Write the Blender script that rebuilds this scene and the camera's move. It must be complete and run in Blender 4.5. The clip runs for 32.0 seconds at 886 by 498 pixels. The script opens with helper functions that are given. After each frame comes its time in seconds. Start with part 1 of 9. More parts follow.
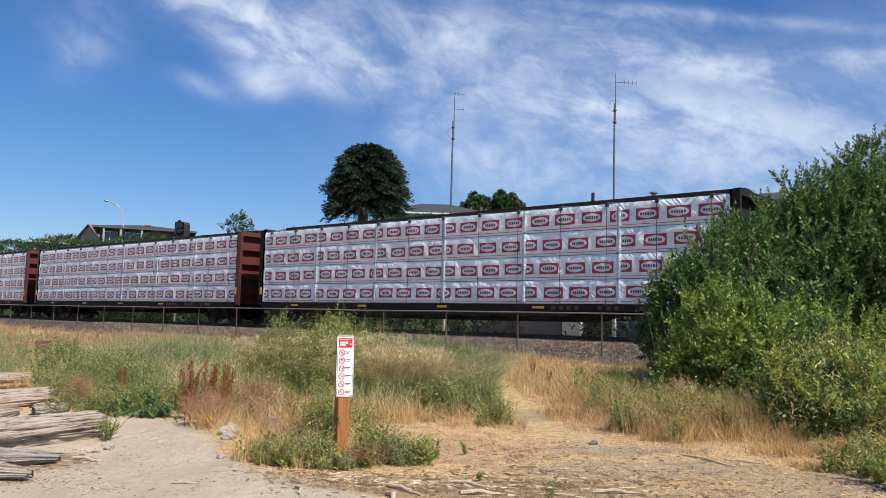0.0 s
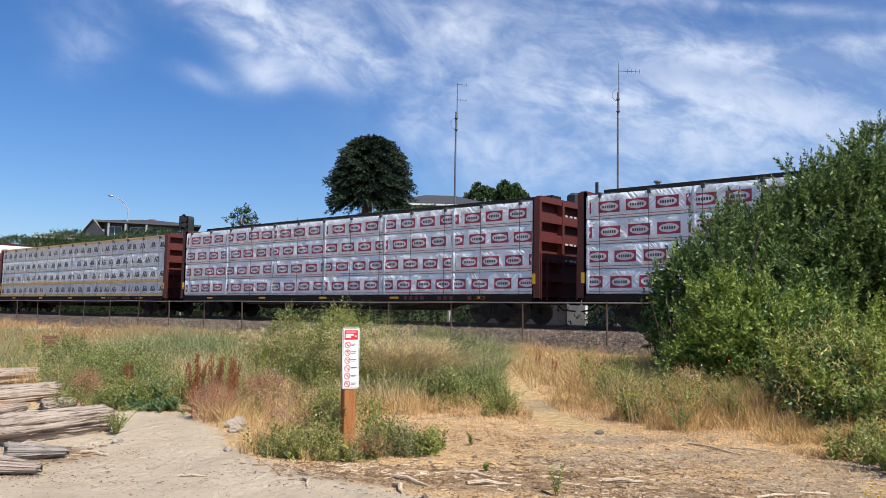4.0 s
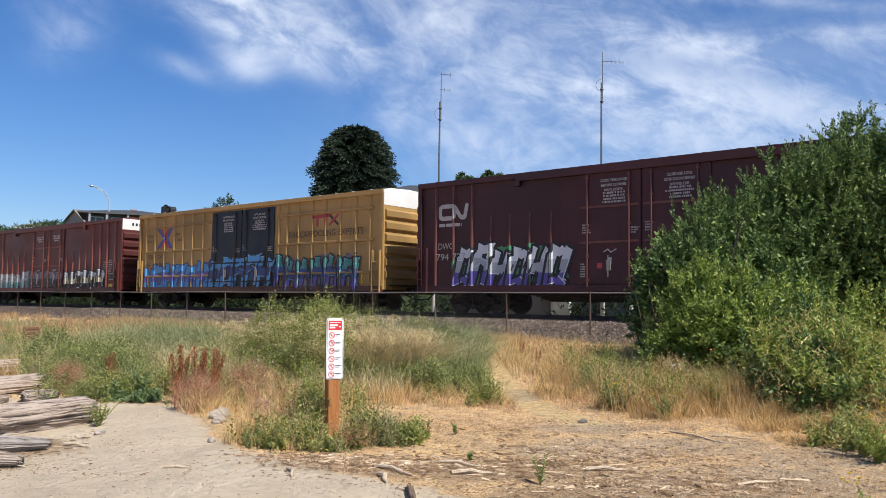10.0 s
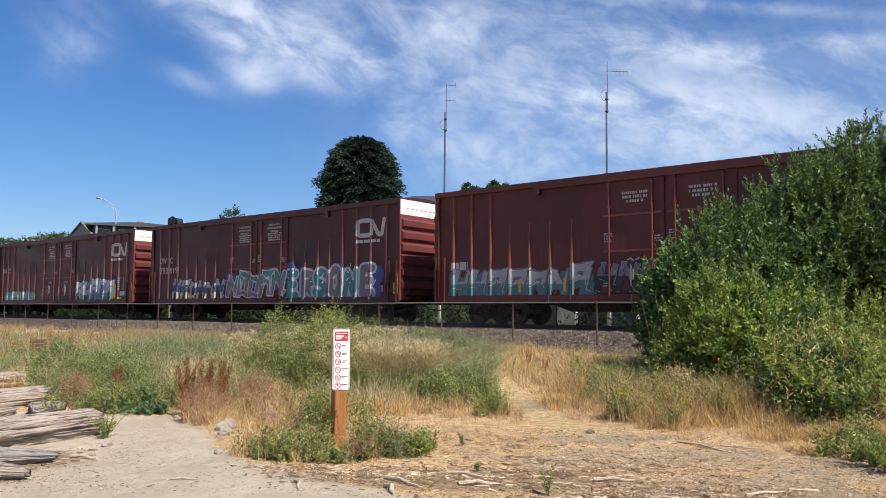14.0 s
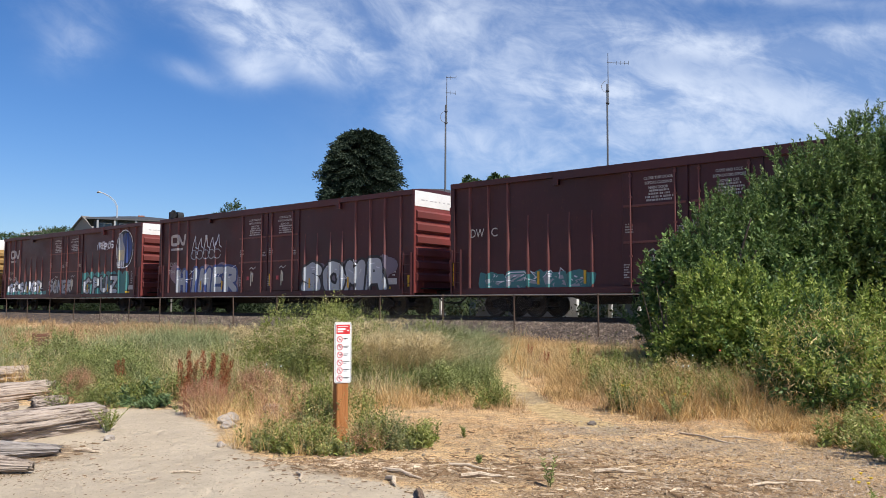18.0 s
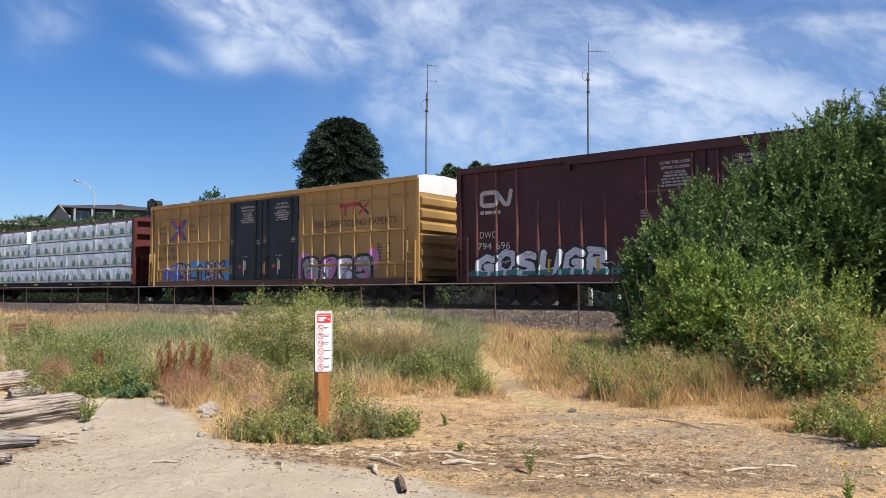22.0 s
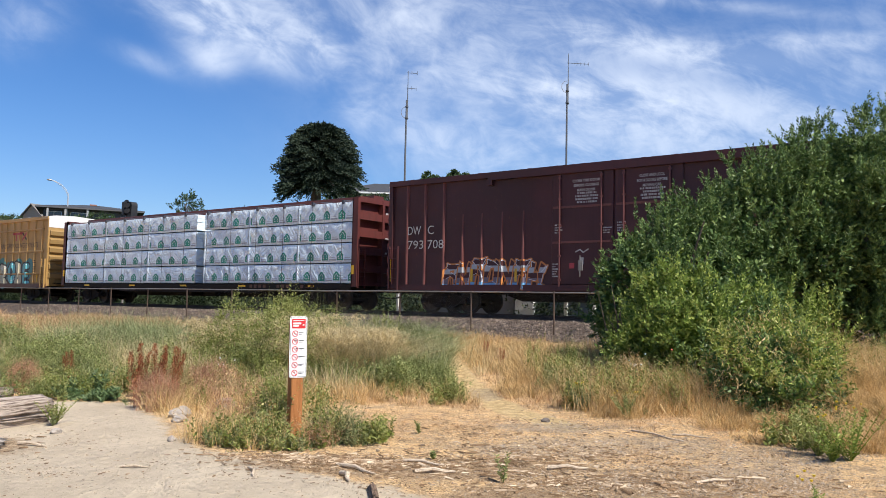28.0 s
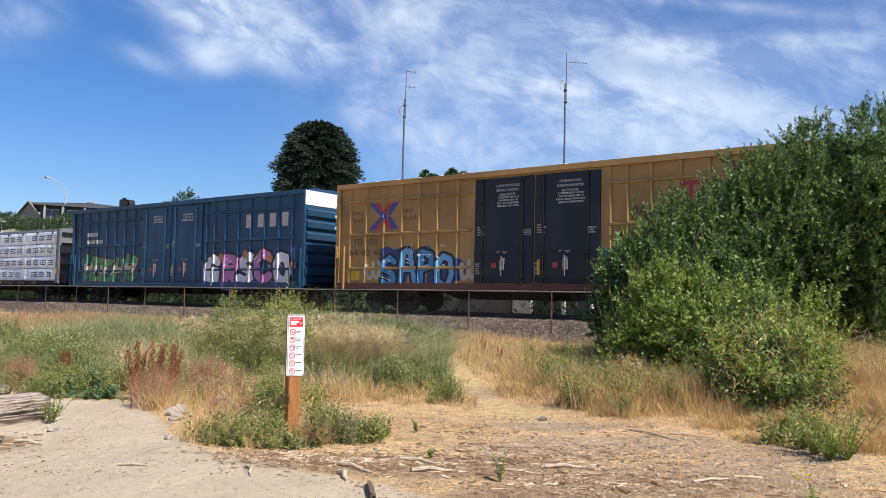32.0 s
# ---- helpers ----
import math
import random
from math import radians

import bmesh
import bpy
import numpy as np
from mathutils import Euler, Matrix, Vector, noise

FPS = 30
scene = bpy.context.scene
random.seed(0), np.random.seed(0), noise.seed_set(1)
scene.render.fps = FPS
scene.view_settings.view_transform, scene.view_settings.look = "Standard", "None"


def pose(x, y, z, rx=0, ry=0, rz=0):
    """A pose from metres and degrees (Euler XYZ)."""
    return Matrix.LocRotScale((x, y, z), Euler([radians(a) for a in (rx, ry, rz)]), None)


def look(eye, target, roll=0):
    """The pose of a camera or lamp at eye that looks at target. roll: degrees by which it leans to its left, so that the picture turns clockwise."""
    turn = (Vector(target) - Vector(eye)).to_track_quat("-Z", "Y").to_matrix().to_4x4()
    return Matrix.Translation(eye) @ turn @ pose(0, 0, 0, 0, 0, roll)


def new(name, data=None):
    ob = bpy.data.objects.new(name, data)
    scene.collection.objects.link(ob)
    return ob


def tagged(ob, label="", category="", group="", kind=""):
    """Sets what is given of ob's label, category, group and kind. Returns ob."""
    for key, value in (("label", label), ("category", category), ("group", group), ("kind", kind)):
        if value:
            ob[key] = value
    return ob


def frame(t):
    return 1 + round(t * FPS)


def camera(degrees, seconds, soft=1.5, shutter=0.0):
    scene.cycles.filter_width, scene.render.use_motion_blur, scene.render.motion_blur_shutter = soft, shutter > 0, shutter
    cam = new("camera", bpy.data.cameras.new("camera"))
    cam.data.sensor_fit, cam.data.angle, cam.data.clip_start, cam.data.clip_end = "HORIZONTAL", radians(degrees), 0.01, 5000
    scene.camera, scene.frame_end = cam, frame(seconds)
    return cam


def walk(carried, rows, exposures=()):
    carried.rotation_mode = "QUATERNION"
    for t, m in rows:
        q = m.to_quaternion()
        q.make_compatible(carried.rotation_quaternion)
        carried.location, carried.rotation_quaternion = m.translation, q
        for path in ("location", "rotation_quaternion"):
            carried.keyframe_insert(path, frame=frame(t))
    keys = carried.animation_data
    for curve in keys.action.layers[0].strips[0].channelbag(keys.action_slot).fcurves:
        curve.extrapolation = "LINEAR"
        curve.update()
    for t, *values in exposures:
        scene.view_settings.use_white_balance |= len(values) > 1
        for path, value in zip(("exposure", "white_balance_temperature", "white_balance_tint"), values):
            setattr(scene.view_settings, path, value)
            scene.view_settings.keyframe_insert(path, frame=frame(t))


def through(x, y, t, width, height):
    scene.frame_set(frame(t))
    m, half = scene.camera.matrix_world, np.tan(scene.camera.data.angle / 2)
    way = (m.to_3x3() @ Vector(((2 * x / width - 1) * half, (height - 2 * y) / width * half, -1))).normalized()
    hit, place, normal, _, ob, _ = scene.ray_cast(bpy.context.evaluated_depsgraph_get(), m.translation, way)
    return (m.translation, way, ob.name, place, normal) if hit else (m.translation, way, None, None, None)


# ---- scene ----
cam = camera(57.8, 32.0, soft=0.65)
walk(cam, [
    (0.0, pose(0, 0, 1.6, 95.28, -1.56, 40.35)),
    (0.5, pose(0, 0, 1.6, 95.13, -1.29, 40.42)),
    (1.0, pose(0, 0, 1.6, 95.10, -1.22, 40.52)),
    (1.5, pose(0, 0, 1.6, 95.07, -1.37, 40.69)),
    (2.0, pose(0, 0, 1.6, 95.01, -1.39, 40.78)),
    (2.5, pose(0, 0, 1.6, 95.05, -1.27, 40.75)),
    (3.0, pose(0, 0, 1.6, 94.96, -1.21, 40.70)),
    (3.5, pose(0, 0, 1.6, 94.72, -0.98, 40.66)),
    (5.5, pose(0, 0, 1.6, 94.54, -1.13, 40.87)),
    (6.0, pose(0, 0, 1.6, 94.49, -1.02, 40.70)),
    (6.5, pose(0, 0, 1.6, 94.41, -0.85, 40.63)),
    (7.0, pose(0, 0, 1.6, 94.29, -0.88, 40.60)),
    (7.5, pose(0, 0, 1.6, 94.11, -0.86, 40.52)),
    (8.0, pose(0, 0, 1.6, 94.10, -0.84, 40.32)),
    (8.5, pose(0, 0, 1.6, 94.05, -1.04, 40.44)),
    (9.0, pose(0, 0, 1.6, 93.91, -1.21, 40.40)),
    (9.5, pose(0, 0, 1.6, 93.88, -0.99, 39.87)),
    (10.0, pose(0, 0, 1.6, 93.97, -0.82, 39.58)),
    (10.5, pose(0, 0, 1.6, 93.99, -0.92, 39.68)),
    (11.0, pose(0, 0, 1.6, 94.01, -0.88, 39.91)),
    (11.5, pose(0, 0, 1.6, 94.16, -0.79, 39.78)),
    (12.0, pose(0, 0, 1.6, 94.25, -0.54, 39.45)),
    (12.5, pose(0, 0, 1.6, 94.24, -0.32, 39.49)),
    (13.0, pose(0, 0, 1.6, 94.27, -0.26, 39.59)),
    (13.5, pose(0, 0, 1.6, 94.47, -0.53, 39.77)),
    (14.0, pose(0, 0, 1.6, 94.70, -0.57, 40.02)),
    (14.5, pose(0, 0, 1.6, 94.77, -0.50, 40.08)),
    (16.5, pose(0, 0, 1.6, 94.51, -0.66, 40.17)),
    (17.0, pose(0, 0, 1.6, 94.47, -0.54, 40.19)),
    (17.5, pose(0, 0, 1.6, 94.35, -0.39, 40.17)),
    (18.0, pose(0, 0, 1.6, 94.18, -0.33, 40.12)),
    (18.5, pose(0, 0, 1.6, 94.03, -0.20, 40.15)),
    (19.0, pose(0, 0, 1.6, 94.04, -0.28, 40.18)),
    (19.5, pose(0, 0, 1.6, 94.15, -0.33, 40.29)),
    (20.0, pose(0, 0, 1.6, 94.18, -0.39, 40.54)),
    (20.5, pose(0, 0, 1.6, 93.87, -0.43, 40.34)),
    (21.0, pose(0, 0, 1.6, 93.51, -0.24, 39.38)),
    (21.5, pose(0, 0, 1.6, 93.35, -0.07, 38.95)),
    (22.0, pose(0, 0, 1.6, 93.37, -0.18, 38.77)),
    (22.5, pose(0, 0, 1.6, 93.37, -0.07, 38.29)),
    (23.0, pose(0, 0, 1.6, 93.34, 0.01, 37.57)),
    (23.5, pose(0, 0, 1.6, 93.17, -0.01, 36.83)),
    (24.0, pose(0, 0, 1.6, 92.86, -0.15, 36.49)),
    (24.5, pose(0, 0, 1.6, 92.63, -0.41, 36.55)),
    (25.0, pose(0, 0, 1.6, 92.77, -0.59, 36.75)),
    (25.5, pose(0, 0, 1.6, 92.98, -0.66, 36.93)),
    (27.5, pose(0, 0, 1.6, 93.61, -1.02, 37.17)),
    (28.0, pose(0, 0, 1.6, 93.94, -1.21, 37.06)),
    (28.5, pose(0, 0, 1.6, 94.18, -1.21, 36.90)),
    (29.0, pose(0, 0, 1.6, 94.26, -0.98, 36.71)),
    (29.5, pose(0, 0, 1.6, 94.26, -0.90, 36.59)),
    (30.0, pose(0, 0, 1.6, 94.14, -0.87, 36.58)),
    (30.5, pose(0, 0, 1.6, 94.05, -0.85, 36.62)),
    (31.0, pose(0, 0, 1.6, 94.12, -1.06, 36.76)),
    (31.5, pose(0, 0, 1.6, 94.07, -1.22, 36.92)),
    (32.0, pose(0, 0, 1.6, 93.85, -1.34, 36.89)),
], [(0.0, 0.37), (3.0, 0.42), (9.0, 0.45), (14.0, 0.43), (24.0, 0.45), (25.0, 0.33), (26.5, 0.44), (28.0, 0.54), (29.0, 0.32), (30.0, 0.28), (31.0, 0.45), (32.0, 0.54)])

# ---- world, sun, exposure ----
SUN_EL, SUN_AZ = radians(52), radians(-4.5)      # azimuth measured from +x towards +y
scene.view_settings.exposure = 0.45


def node(nt, kind, **inputs):
    n = nt.nodes.new(kind)
    for k, v in inputs.items():
        n.inputs[k].default_value = v
    return n


def calc(nt, op, a, b=None, c=None, clamp=False):
    n = nt.nodes.new("ShaderNodeMath")
    n.operation, n.use_clamp = op, clamp
    for i, v in enumerate((a, b, c)):
        if v is None:
            continue
        if isinstance(v, (int, float)):
            n.inputs[i].default_value = v
        else:
            nt.links.new(v, n.inputs[i])
    return n.outputs[0]


def dot_with(nt, vec, const):
    n = nt.nodes.new("ShaderNodeVectorMath")
    n.operation = "DOT_PRODUCT"
    nt.links.new(vec, n.inputs[0])
    n.inputs[1].default_value = const
    return n.outputs["Value"]


def ramp01(nt, v, lo, hi):
    n = nt.nodes.new("ShaderNodeMapRange")
    n.inputs["From Min"].default_value, n.inputs["From Max"].default_value = lo, hi
    nt.links.new(v, n.inputs["Value"])
    return n.outputs[0]


def build_world():
    world = bpy.data.worlds.new("sky")
    scene.world = world
    world.use_nodes = True
    nt = world.node_tree
    nt.nodes.clear()
    out = nt.nodes.new("ShaderNodeOutputWorld")
    bg = nt.nodes.new("ShaderNodeBackground")
    bg.inputs["Strength"].default_value = 0.088
    sky = nt.nodes.new("ShaderNodeTexSky")
    sky.sky_type, sky.sun_disc = "NISHITA", False
    sky.sun_elevation, sky.sun_rotation = SUN_EL, radians(90) - SUN_AZ
    sky.air_density, sky.dust_density, sky.ozone_density = 1.0, 0.6, 2.2
    tc = nt.nodes.new("ShaderNodeTexCoord")
    # a flat chart of the sky in the camera's mean picture plane: a to its right, b upwards
    way = Vector((-0.650, 0.757, 0.068)).normalized()
    east = Vector((0.759, 0.651, 0.0)).normalized()
    up = east.cross(way)
    d = tc.outputs["Generated"]
    w = calc(nt, "MAXIMUM", dot_with(nt, d, way), 0.05)
    a = calc(nt, "DIVIDE", dot_with(nt, d, east), w)
    b = calc(nt, "DIVIDE", dot_with(nt, d, up), w)
    comb = nt.nodes.new("ShaderNodeCombineXYZ")
    nt.links.new(a, comb.inputs[0]), nt.links.new(b, comb.inputs[1])

    def fbm(scale, rot, squash, detail, rough, dist):
        """Cloud fibres that run along a slant."""
        mp = nt.nodes.new("ShaderNodeMapping")
        mp.vector_type = "TEXTURE"
        mp.inputs["Rotation"].default_value = (0, 0, radians(rot))
        mp.inputs["Scale"].default_value = (1 / scale, 1 / (scale * squash), 1)
        nz = node(nt, "ShaderNodeTexNoise", Scale=1.0, Detail=detail, Roughness=rough, Distortion=dist)
        nt.links.new(comb.outputs[0], mp.inputs[0]), nt.links.new(mp.outputs[0], nz.inputs["Vector"])
        return nz.outputs["Fac"]

    def bank(a0, b0, ra, rb, rot, gain):
        """A soft oval of cloud cover."""
        ca, sa = math.cos(radians(rot)), math.sin(radians(rot))
        da, db = calc(nt, "SUBTRACT", a, a0), calc(nt, "SUBTRACT", b, b0)
        u = calc(nt, "ADD", calc(nt, "MULTIPLY", da, ca / ra), calc(nt, "MULTIPLY", db, sa / ra))
        v = calc(nt, "ADD", calc(nt, "MULTIPLY", da, -sa / rb), calc(nt, "MULTIPLY", db, ca / rb))
        q = calc(nt, "ADD", calc(nt, "MULTIPLY", u, u), calc(nt, "MULTIPLY", v, v))
        return calc(nt, "MULTIPLY", calc(nt, "EXPONENT", calc(nt, "MULTIPLY", q, -1.0)), gain)

    cover = None
    for args in CLOUD_BANKS:
        a0, b0, ra, rb, rot, gain = args
        g = bank(a0, b0, ra * 1.15, rb * 1.4, rot, gain)
        cover = g if cover is None else calc(nt, "ADD", cover, g)
    slant = fbm(6.5, -30, 1.7, 10, 0.6, 0.9)
    flat = fbm(4.6, -9, 2.5, 10, 0.6, 0.8)
    puff = fbm(20.0, -18, 1.5, 8, 0.62, 0.6)
    west = ramp01(nt, a, 0.16, -0.06)
    fibre = calc(nt, "ADD", calc(nt, "MULTIPLY", slant, west), calc(nt, "MULTIPLY", flat, calc(nt, "SUBTRACT", 1.0, west)))
    tex = calc(nt, "ADD", calc(nt, "MULTIPLY", fibre, 0.66), calc(nt, "MULTIPLY", puff, 0.34))
    ramp = nt.nodes.new("ShaderNodeMapRange")
    ramp.interpolation_type = "SMOOTHSTEP"
    ramp.inputs["From Min"].default_value, ramp.inputs["From Max"].default_value = 0.37, 0.65
    nt.links.new(tex, ramp.inputs["Value"])
    veil = calc(nt, "SUBTRACT", 1.0, calc(nt, "EXPONENT", calc(nt, "MULTIPLY", cover, -1.15)))
    fac = calc(nt, "MULTIPLY", veil, calc(nt, "ADD", calc(nt, "MULTIPLY", ramp.outputs[0], 0.72), 0.22))
    mix = nt.nodes.new("ShaderNodeMix")
    mix.data_type = "RGBA"
    nt.links.new(fac, mix.inputs["Factor"])
    deep = node(nt, "ShaderNodeHueSaturation", Saturation=1.28, Value=0.9)
    nt.links.new(sky.outputs[0], deep.inputs["Color"])
    tint = nt.nodes.new("ShaderNodeMix")
    tint.data_type, tint.blend_type = "RGBA", "MULTIPLY"
    tint.inputs["Factor"].default_value = 1.0
    tint.inputs[7].default_value = (0.86, 0.955, 1.2, 1)
    nt.links.new(deep.outputs[0], tint.inputs[6])
    nt.links.new(tint.outputs[2], mix.inputs[6])
    mix.inputs[7].default_value = (7.5, 8.2, 9.4, 1)
    nt.links.new(mix.outputs[2], bg.inputs["Color"])
    nt.links.new(bg.outputs[0], out.inputs[0])


# ovals of cloud cover, placed to fit the camera's view
CLOUD_BANKS = [  # the slanting plume
    (-0.31, 0.325, 0.06, 0.022, -22, 0.75), (-0.255, 0.298, 0.05, 0.02, -28, 1.4), (-0.235, 0.262, 0.03, 0.026, -60, 0.6), (-0.225, 0.226, 0.024, 0.013, -8, 0.85), (-0.18, 0.275, 0.06, 0.026, -32, 0.75),
    (-0.13, 0.245, 0.05, 0.018, -14, 1.5), (-0.12, 0.31, 0.09, 0.028, -10, 0.55), (-0.07, 0.235, 0.05, 0.011, -10, 0.5), (-0.45, 0.257, 0.035, 0.02, 22, 0.3), (-0.305, 0.221, 0.035, 0.008, -20, 0.3), (-0.46, 0.31, 0.05, 0.03, 0, 0.16),
    # the middle puffs
    (0.008, 0.28, 0.028, 0.022, -45, 1.0), (-0.035, 0.174, 0.026, 0.02, -10, 0.75), (0.05, 0.14, 0.045, 0.014, -15, 0.65), (0.02, 0.225, 0.06, 0.03, -10, 0.45), (0.1, 0.21, 0.05, 0.016, -25, 0.7),
    # the long veils
    (0.14, 0.267, 0.09, 0.011, 3, 0.5), (0.25, 0.277, 0.06, 0.015, -8, 0.75), (0.36, 0.259, 0.1, 0.012, -7, 0.9), (0.48, 0.255, 0.09, 0.011, -2, 0.6), (0.29, 0.193, 0.1, 0.022, -4, 1.2), (0.19, 0.202, 0.06, 0.02, -14, 0.75),
    (0.55, 0.278, 0.08, 0.009, 3, 0.9), (0.3, 0.327, 0.2, 0.006, -3, 0.45), (0.14, 0.314, 0.12, 0.012, 0, 0.35), (0.28, 0.14, 0.22, 0.045, 0, 0.6), (0.5, 0.18, 0.18, 0.05, 0, 0.5), (0.12, 0.125, 0.1, 0.03, 0, 0.4), (0.2, 0.24, 0.16, 0.05, 0, 0.3), (0.06, 0.285, 0.13, 0.035, -5, 0.4), (0.75, 0.25, 0.2, 0.08, 0, 0.5)]
build_world()
sun = new("sun", bpy.data.lights.new("sun", "SUN"))
sun.data.energy, sun.data.angle, sun.data.color = 4.6, radians(0.53), (1.0, 0.95, 0.87)
sun.matrix_world = look(Vector((math.cos(SUN_EL) * math.cos(SUN_AZ), math.cos(SUN_EL) * math.sin(SUN_AZ), math.sin(SUN_EL))) * 60, (0, 0, 0))


# ---- materials ----
def shader(name, rough=0.7, metal=0.0, spec=0.4):
    m = bpy.data.materials.new(name)
    m.use_nodes = True
    nt = m.node_tree
    b = nt.nodes["Principled BSDF"]
    b.inputs["Roughness"].default_value, b.inputs["Metallic"].default_value = rough, metal
    b.inputs["Specular IOR Level"].default_value = spec
    return m, nt, b


def blend(nt, fac, c1, c2):
    n = nt.nodes.new("ShaderNodeMix")
    n.data_type = "RGBA"
    for v, i in ((fac, "Factor"), (c1, 6), (c2, 7)):
        if isinstance(v, (int, float)):
            n.inputs[i].default_value = v
        elif isinstance(v, tuple):
            n.inputs[i].default_value = (*v[:3], 1)
        else:
            nt.links.new(v, n.inputs[i])
    return n.outputs[2]


def grain(nt, scale, stretch=(1, 1, 1), detail=4, rough=0.55, coord="Object", distort=0.0):
    tc = nt.nodes.new("ShaderNodeTexCoord")
    mp = nt.nodes.new("ShaderNodeMapping")
    mp.inputs["Scale"].default_value = stretch
    nz = node(nt, "ShaderNodeTexNoise", Scale=scale, Detail=detail, Roughness=rough, Distortion=distort)
    nt.links.new(tc.outputs[coord], mp.inputs[0]), nt.links.new(mp.outputs[0], nz.inputs["Vector"])
    return nz.outputs["Fac"]


def bumped(nt, b, height, strength, dist):
    n = node(nt, "ShaderNodeBump", Strength=strength, Distance=dist)
    nt.links.new(height, n.inputs["Height"]), nt.links.new(n.outputs[0], b.inputs["Normal"])


def rand_piece(nt, island=False):
    if island:
        return nt.nodes.new("ShaderNodeNewGeometry").outputs["Random Per Island"]
    return nt.nodes.new("ShaderNodeObjectInfo").outputs["Random"]


def coat(name, col, dirt=None, rough=0.6, metal=0.0, scale=2.0, amount=0.5, stretch=(1, 1, 1), bump=0.15, fine=40, spec=0.4):
    """Painted or plain surface: a base colour, broad stains and fine grain."""
    m, nt, b = shader(name, rough, metal, spec)
    dirt = dirt or tuple(c * 0.6 for c in col)
    big = ramp01(nt, grain(nt, scale, stretch, 5, 0.6), 0.42, 0.72)
    c = blend(nt, calc(nt, "MULTIPLY", big, amount), col, dirt)
    small = grain(nt, fine, stretch, 3, 0.6)
    c = blend(nt, calc(nt, "MULTIPLY", ramp01(nt, small, 0.4, 0.75), 0.35), c, tuple(x * 0.72 for x in dirt))
    nt.links.new(c, b.inputs["Base Color"])
    nt.links.new(calc(nt, "ADD", calc(nt, "MULTIPLY", big, 0.15), rough - 0.05), b.inputs["Roughness"])
    bumped(nt, b, small, bump, 0.01)
    return m


def car_paint(name, col, fade, rust=(0.16, 0.055, 0.025), rough=0.55, streak=0.55):
    """Old freight-car paint: faded patches, rain streaks and rust specks."""
    m, nt, b = shader(name, rough, 0.0, 0.35)
    patch = ramp01(nt, grain(nt, 0.55, (1, 1, 1.6), 5, 0.6), 0.4, 0.7)
    run = ramp01(nt, grain(nt, 1.0, (5.5, 5.5, 0.35), 4, 0.65), 0.48, 0.8)
    speck = ramp01(nt, grain(nt, 9, (1, 1, 0.5), 6, 0.7), 0.6, 0.75)
    grime = ramp01(nt, grain(nt, 0.22, (1, 1, 1.3), 4, 0.6), 0.42, 0.62)
    c = blend(nt, calc(nt, "MULTIPLY", patch, 0.6), col, fade)
    c = blend(nt, calc(nt, "MULTIPLY", grime, 0.6), c, tuple(x * 0.42 + 0.006 for x in col))
    c = blend(nt, calc(nt, "MULTIPLY", run, streak), c, tuple(x * 0.5 for x in fade))
    c = blend(nt, calc(nt, "MULTIPLY", speck, 0.5), c, rust)
    nt.links.new(c, b.inputs["Base Color"])
    nt.links.new(calc(nt, "ADD", calc(nt, "MULTIPLY", patch, 0.2), rough - 0.1), b.inputs["Roughness"])
    bumped(nt, b, grain(nt, 3.0, (1, 1, 1), 4, 0.6), 0.12, 0.03)
    return m


def film(name, col, rough=0.3, metal=0.0, crumple=0.0, pull=1.0):
    """Plastic lumber wrap: taut sheets with bundles of straight slanting creases."""
    m, nt, b = shader(name, rough, metal, 0.5)
    rnd = calc(nt, "MULTIPLY", rand_piece(nt), 40.0)
    tc, ad, cb = nt.nodes.new("ShaderNodeTexCoord"), nt.nodes.new("ShaderNodeVectorMath"), nt.nodes.new("ShaderNodeCombineXYZ")
    nt.links.new(rnd, cb.inputs[0]), nt.links.new(rnd, cb.inputs[2])
    nt.links.new(tc.outputs["Object"], ad.inputs[0]), nt.links.new(cb.outputs[0], ad.inputs[1])

    def slant(deg, sx, sz, detail, bend=0.25):
        mp = nt.nodes.new("ShaderNodeMapping")
        mp.vector_type = "TEXTURE"
        mp.inputs["Rotation"].default_value, mp.inputs["Scale"].default_value = (0, radians(deg), 0), (sx, 1, sz)
        nt.links.new(ad.outputs[0], mp.inputs[0])
        nz = node(nt, "ShaderNodeTexNoise", Scale=1.0, Detail=detail, Roughness=0.5, Distortion=bend)
        nt.links.new(mp.outputs[0], nz.inputs["Vector"])
        return nz.outputs["Fac"]

    def ridges(deg, sx, sz, wide):
        off = calc(nt, "ABSOLUTE", calc(nt, "SUBTRACT", slant(deg, sx, sz, 1.5), 0.5))
        return calc(nt, "SUBTRACT", 1.0, ramp01(nt, off, 0.0, wide))
    where = slant(15, 0.7, 0.5, 2)
    one, two = ramp01(nt, where, 0.48, 0.58), calc(nt, "SUBTRACT", 1.0, ramp01(nt, where, 0.4, 0.5))
    h = calc(nt, "MULTIPLY", ridges(48, 0.11 * pull, 1.5 * pull ** 2, 0.16), one)
    h = calc(nt, "ADD", h, calc(nt, "MULTIPLY", ridges(-42, 0.12 * pull, 1.3 * pull ** 2, 0.15), two))
    h = calc(nt, "ADD", calc(nt, "MULTIPLY", h, 0.5), calc(nt, "MULTIPLY", slant(20, 0.35, 0.5, 3, 0.8), 0.9 + crumple))
    if crumple:
        h = calc(nt, "ADD", h, calc(nt, "MULTIPLY", ridges(75, 0.16, 0.45, 0.2), crumple))
    c = blend(nt, ramp01(nt, where, 0.35, 0.7), tuple(x * 0.9 for x in col), col)
    nt.links.new(c, b.inputs["Base Color"])
    bumped(nt, b, h, 1.0, 0.06 + 0.04 * crumple)
    return m


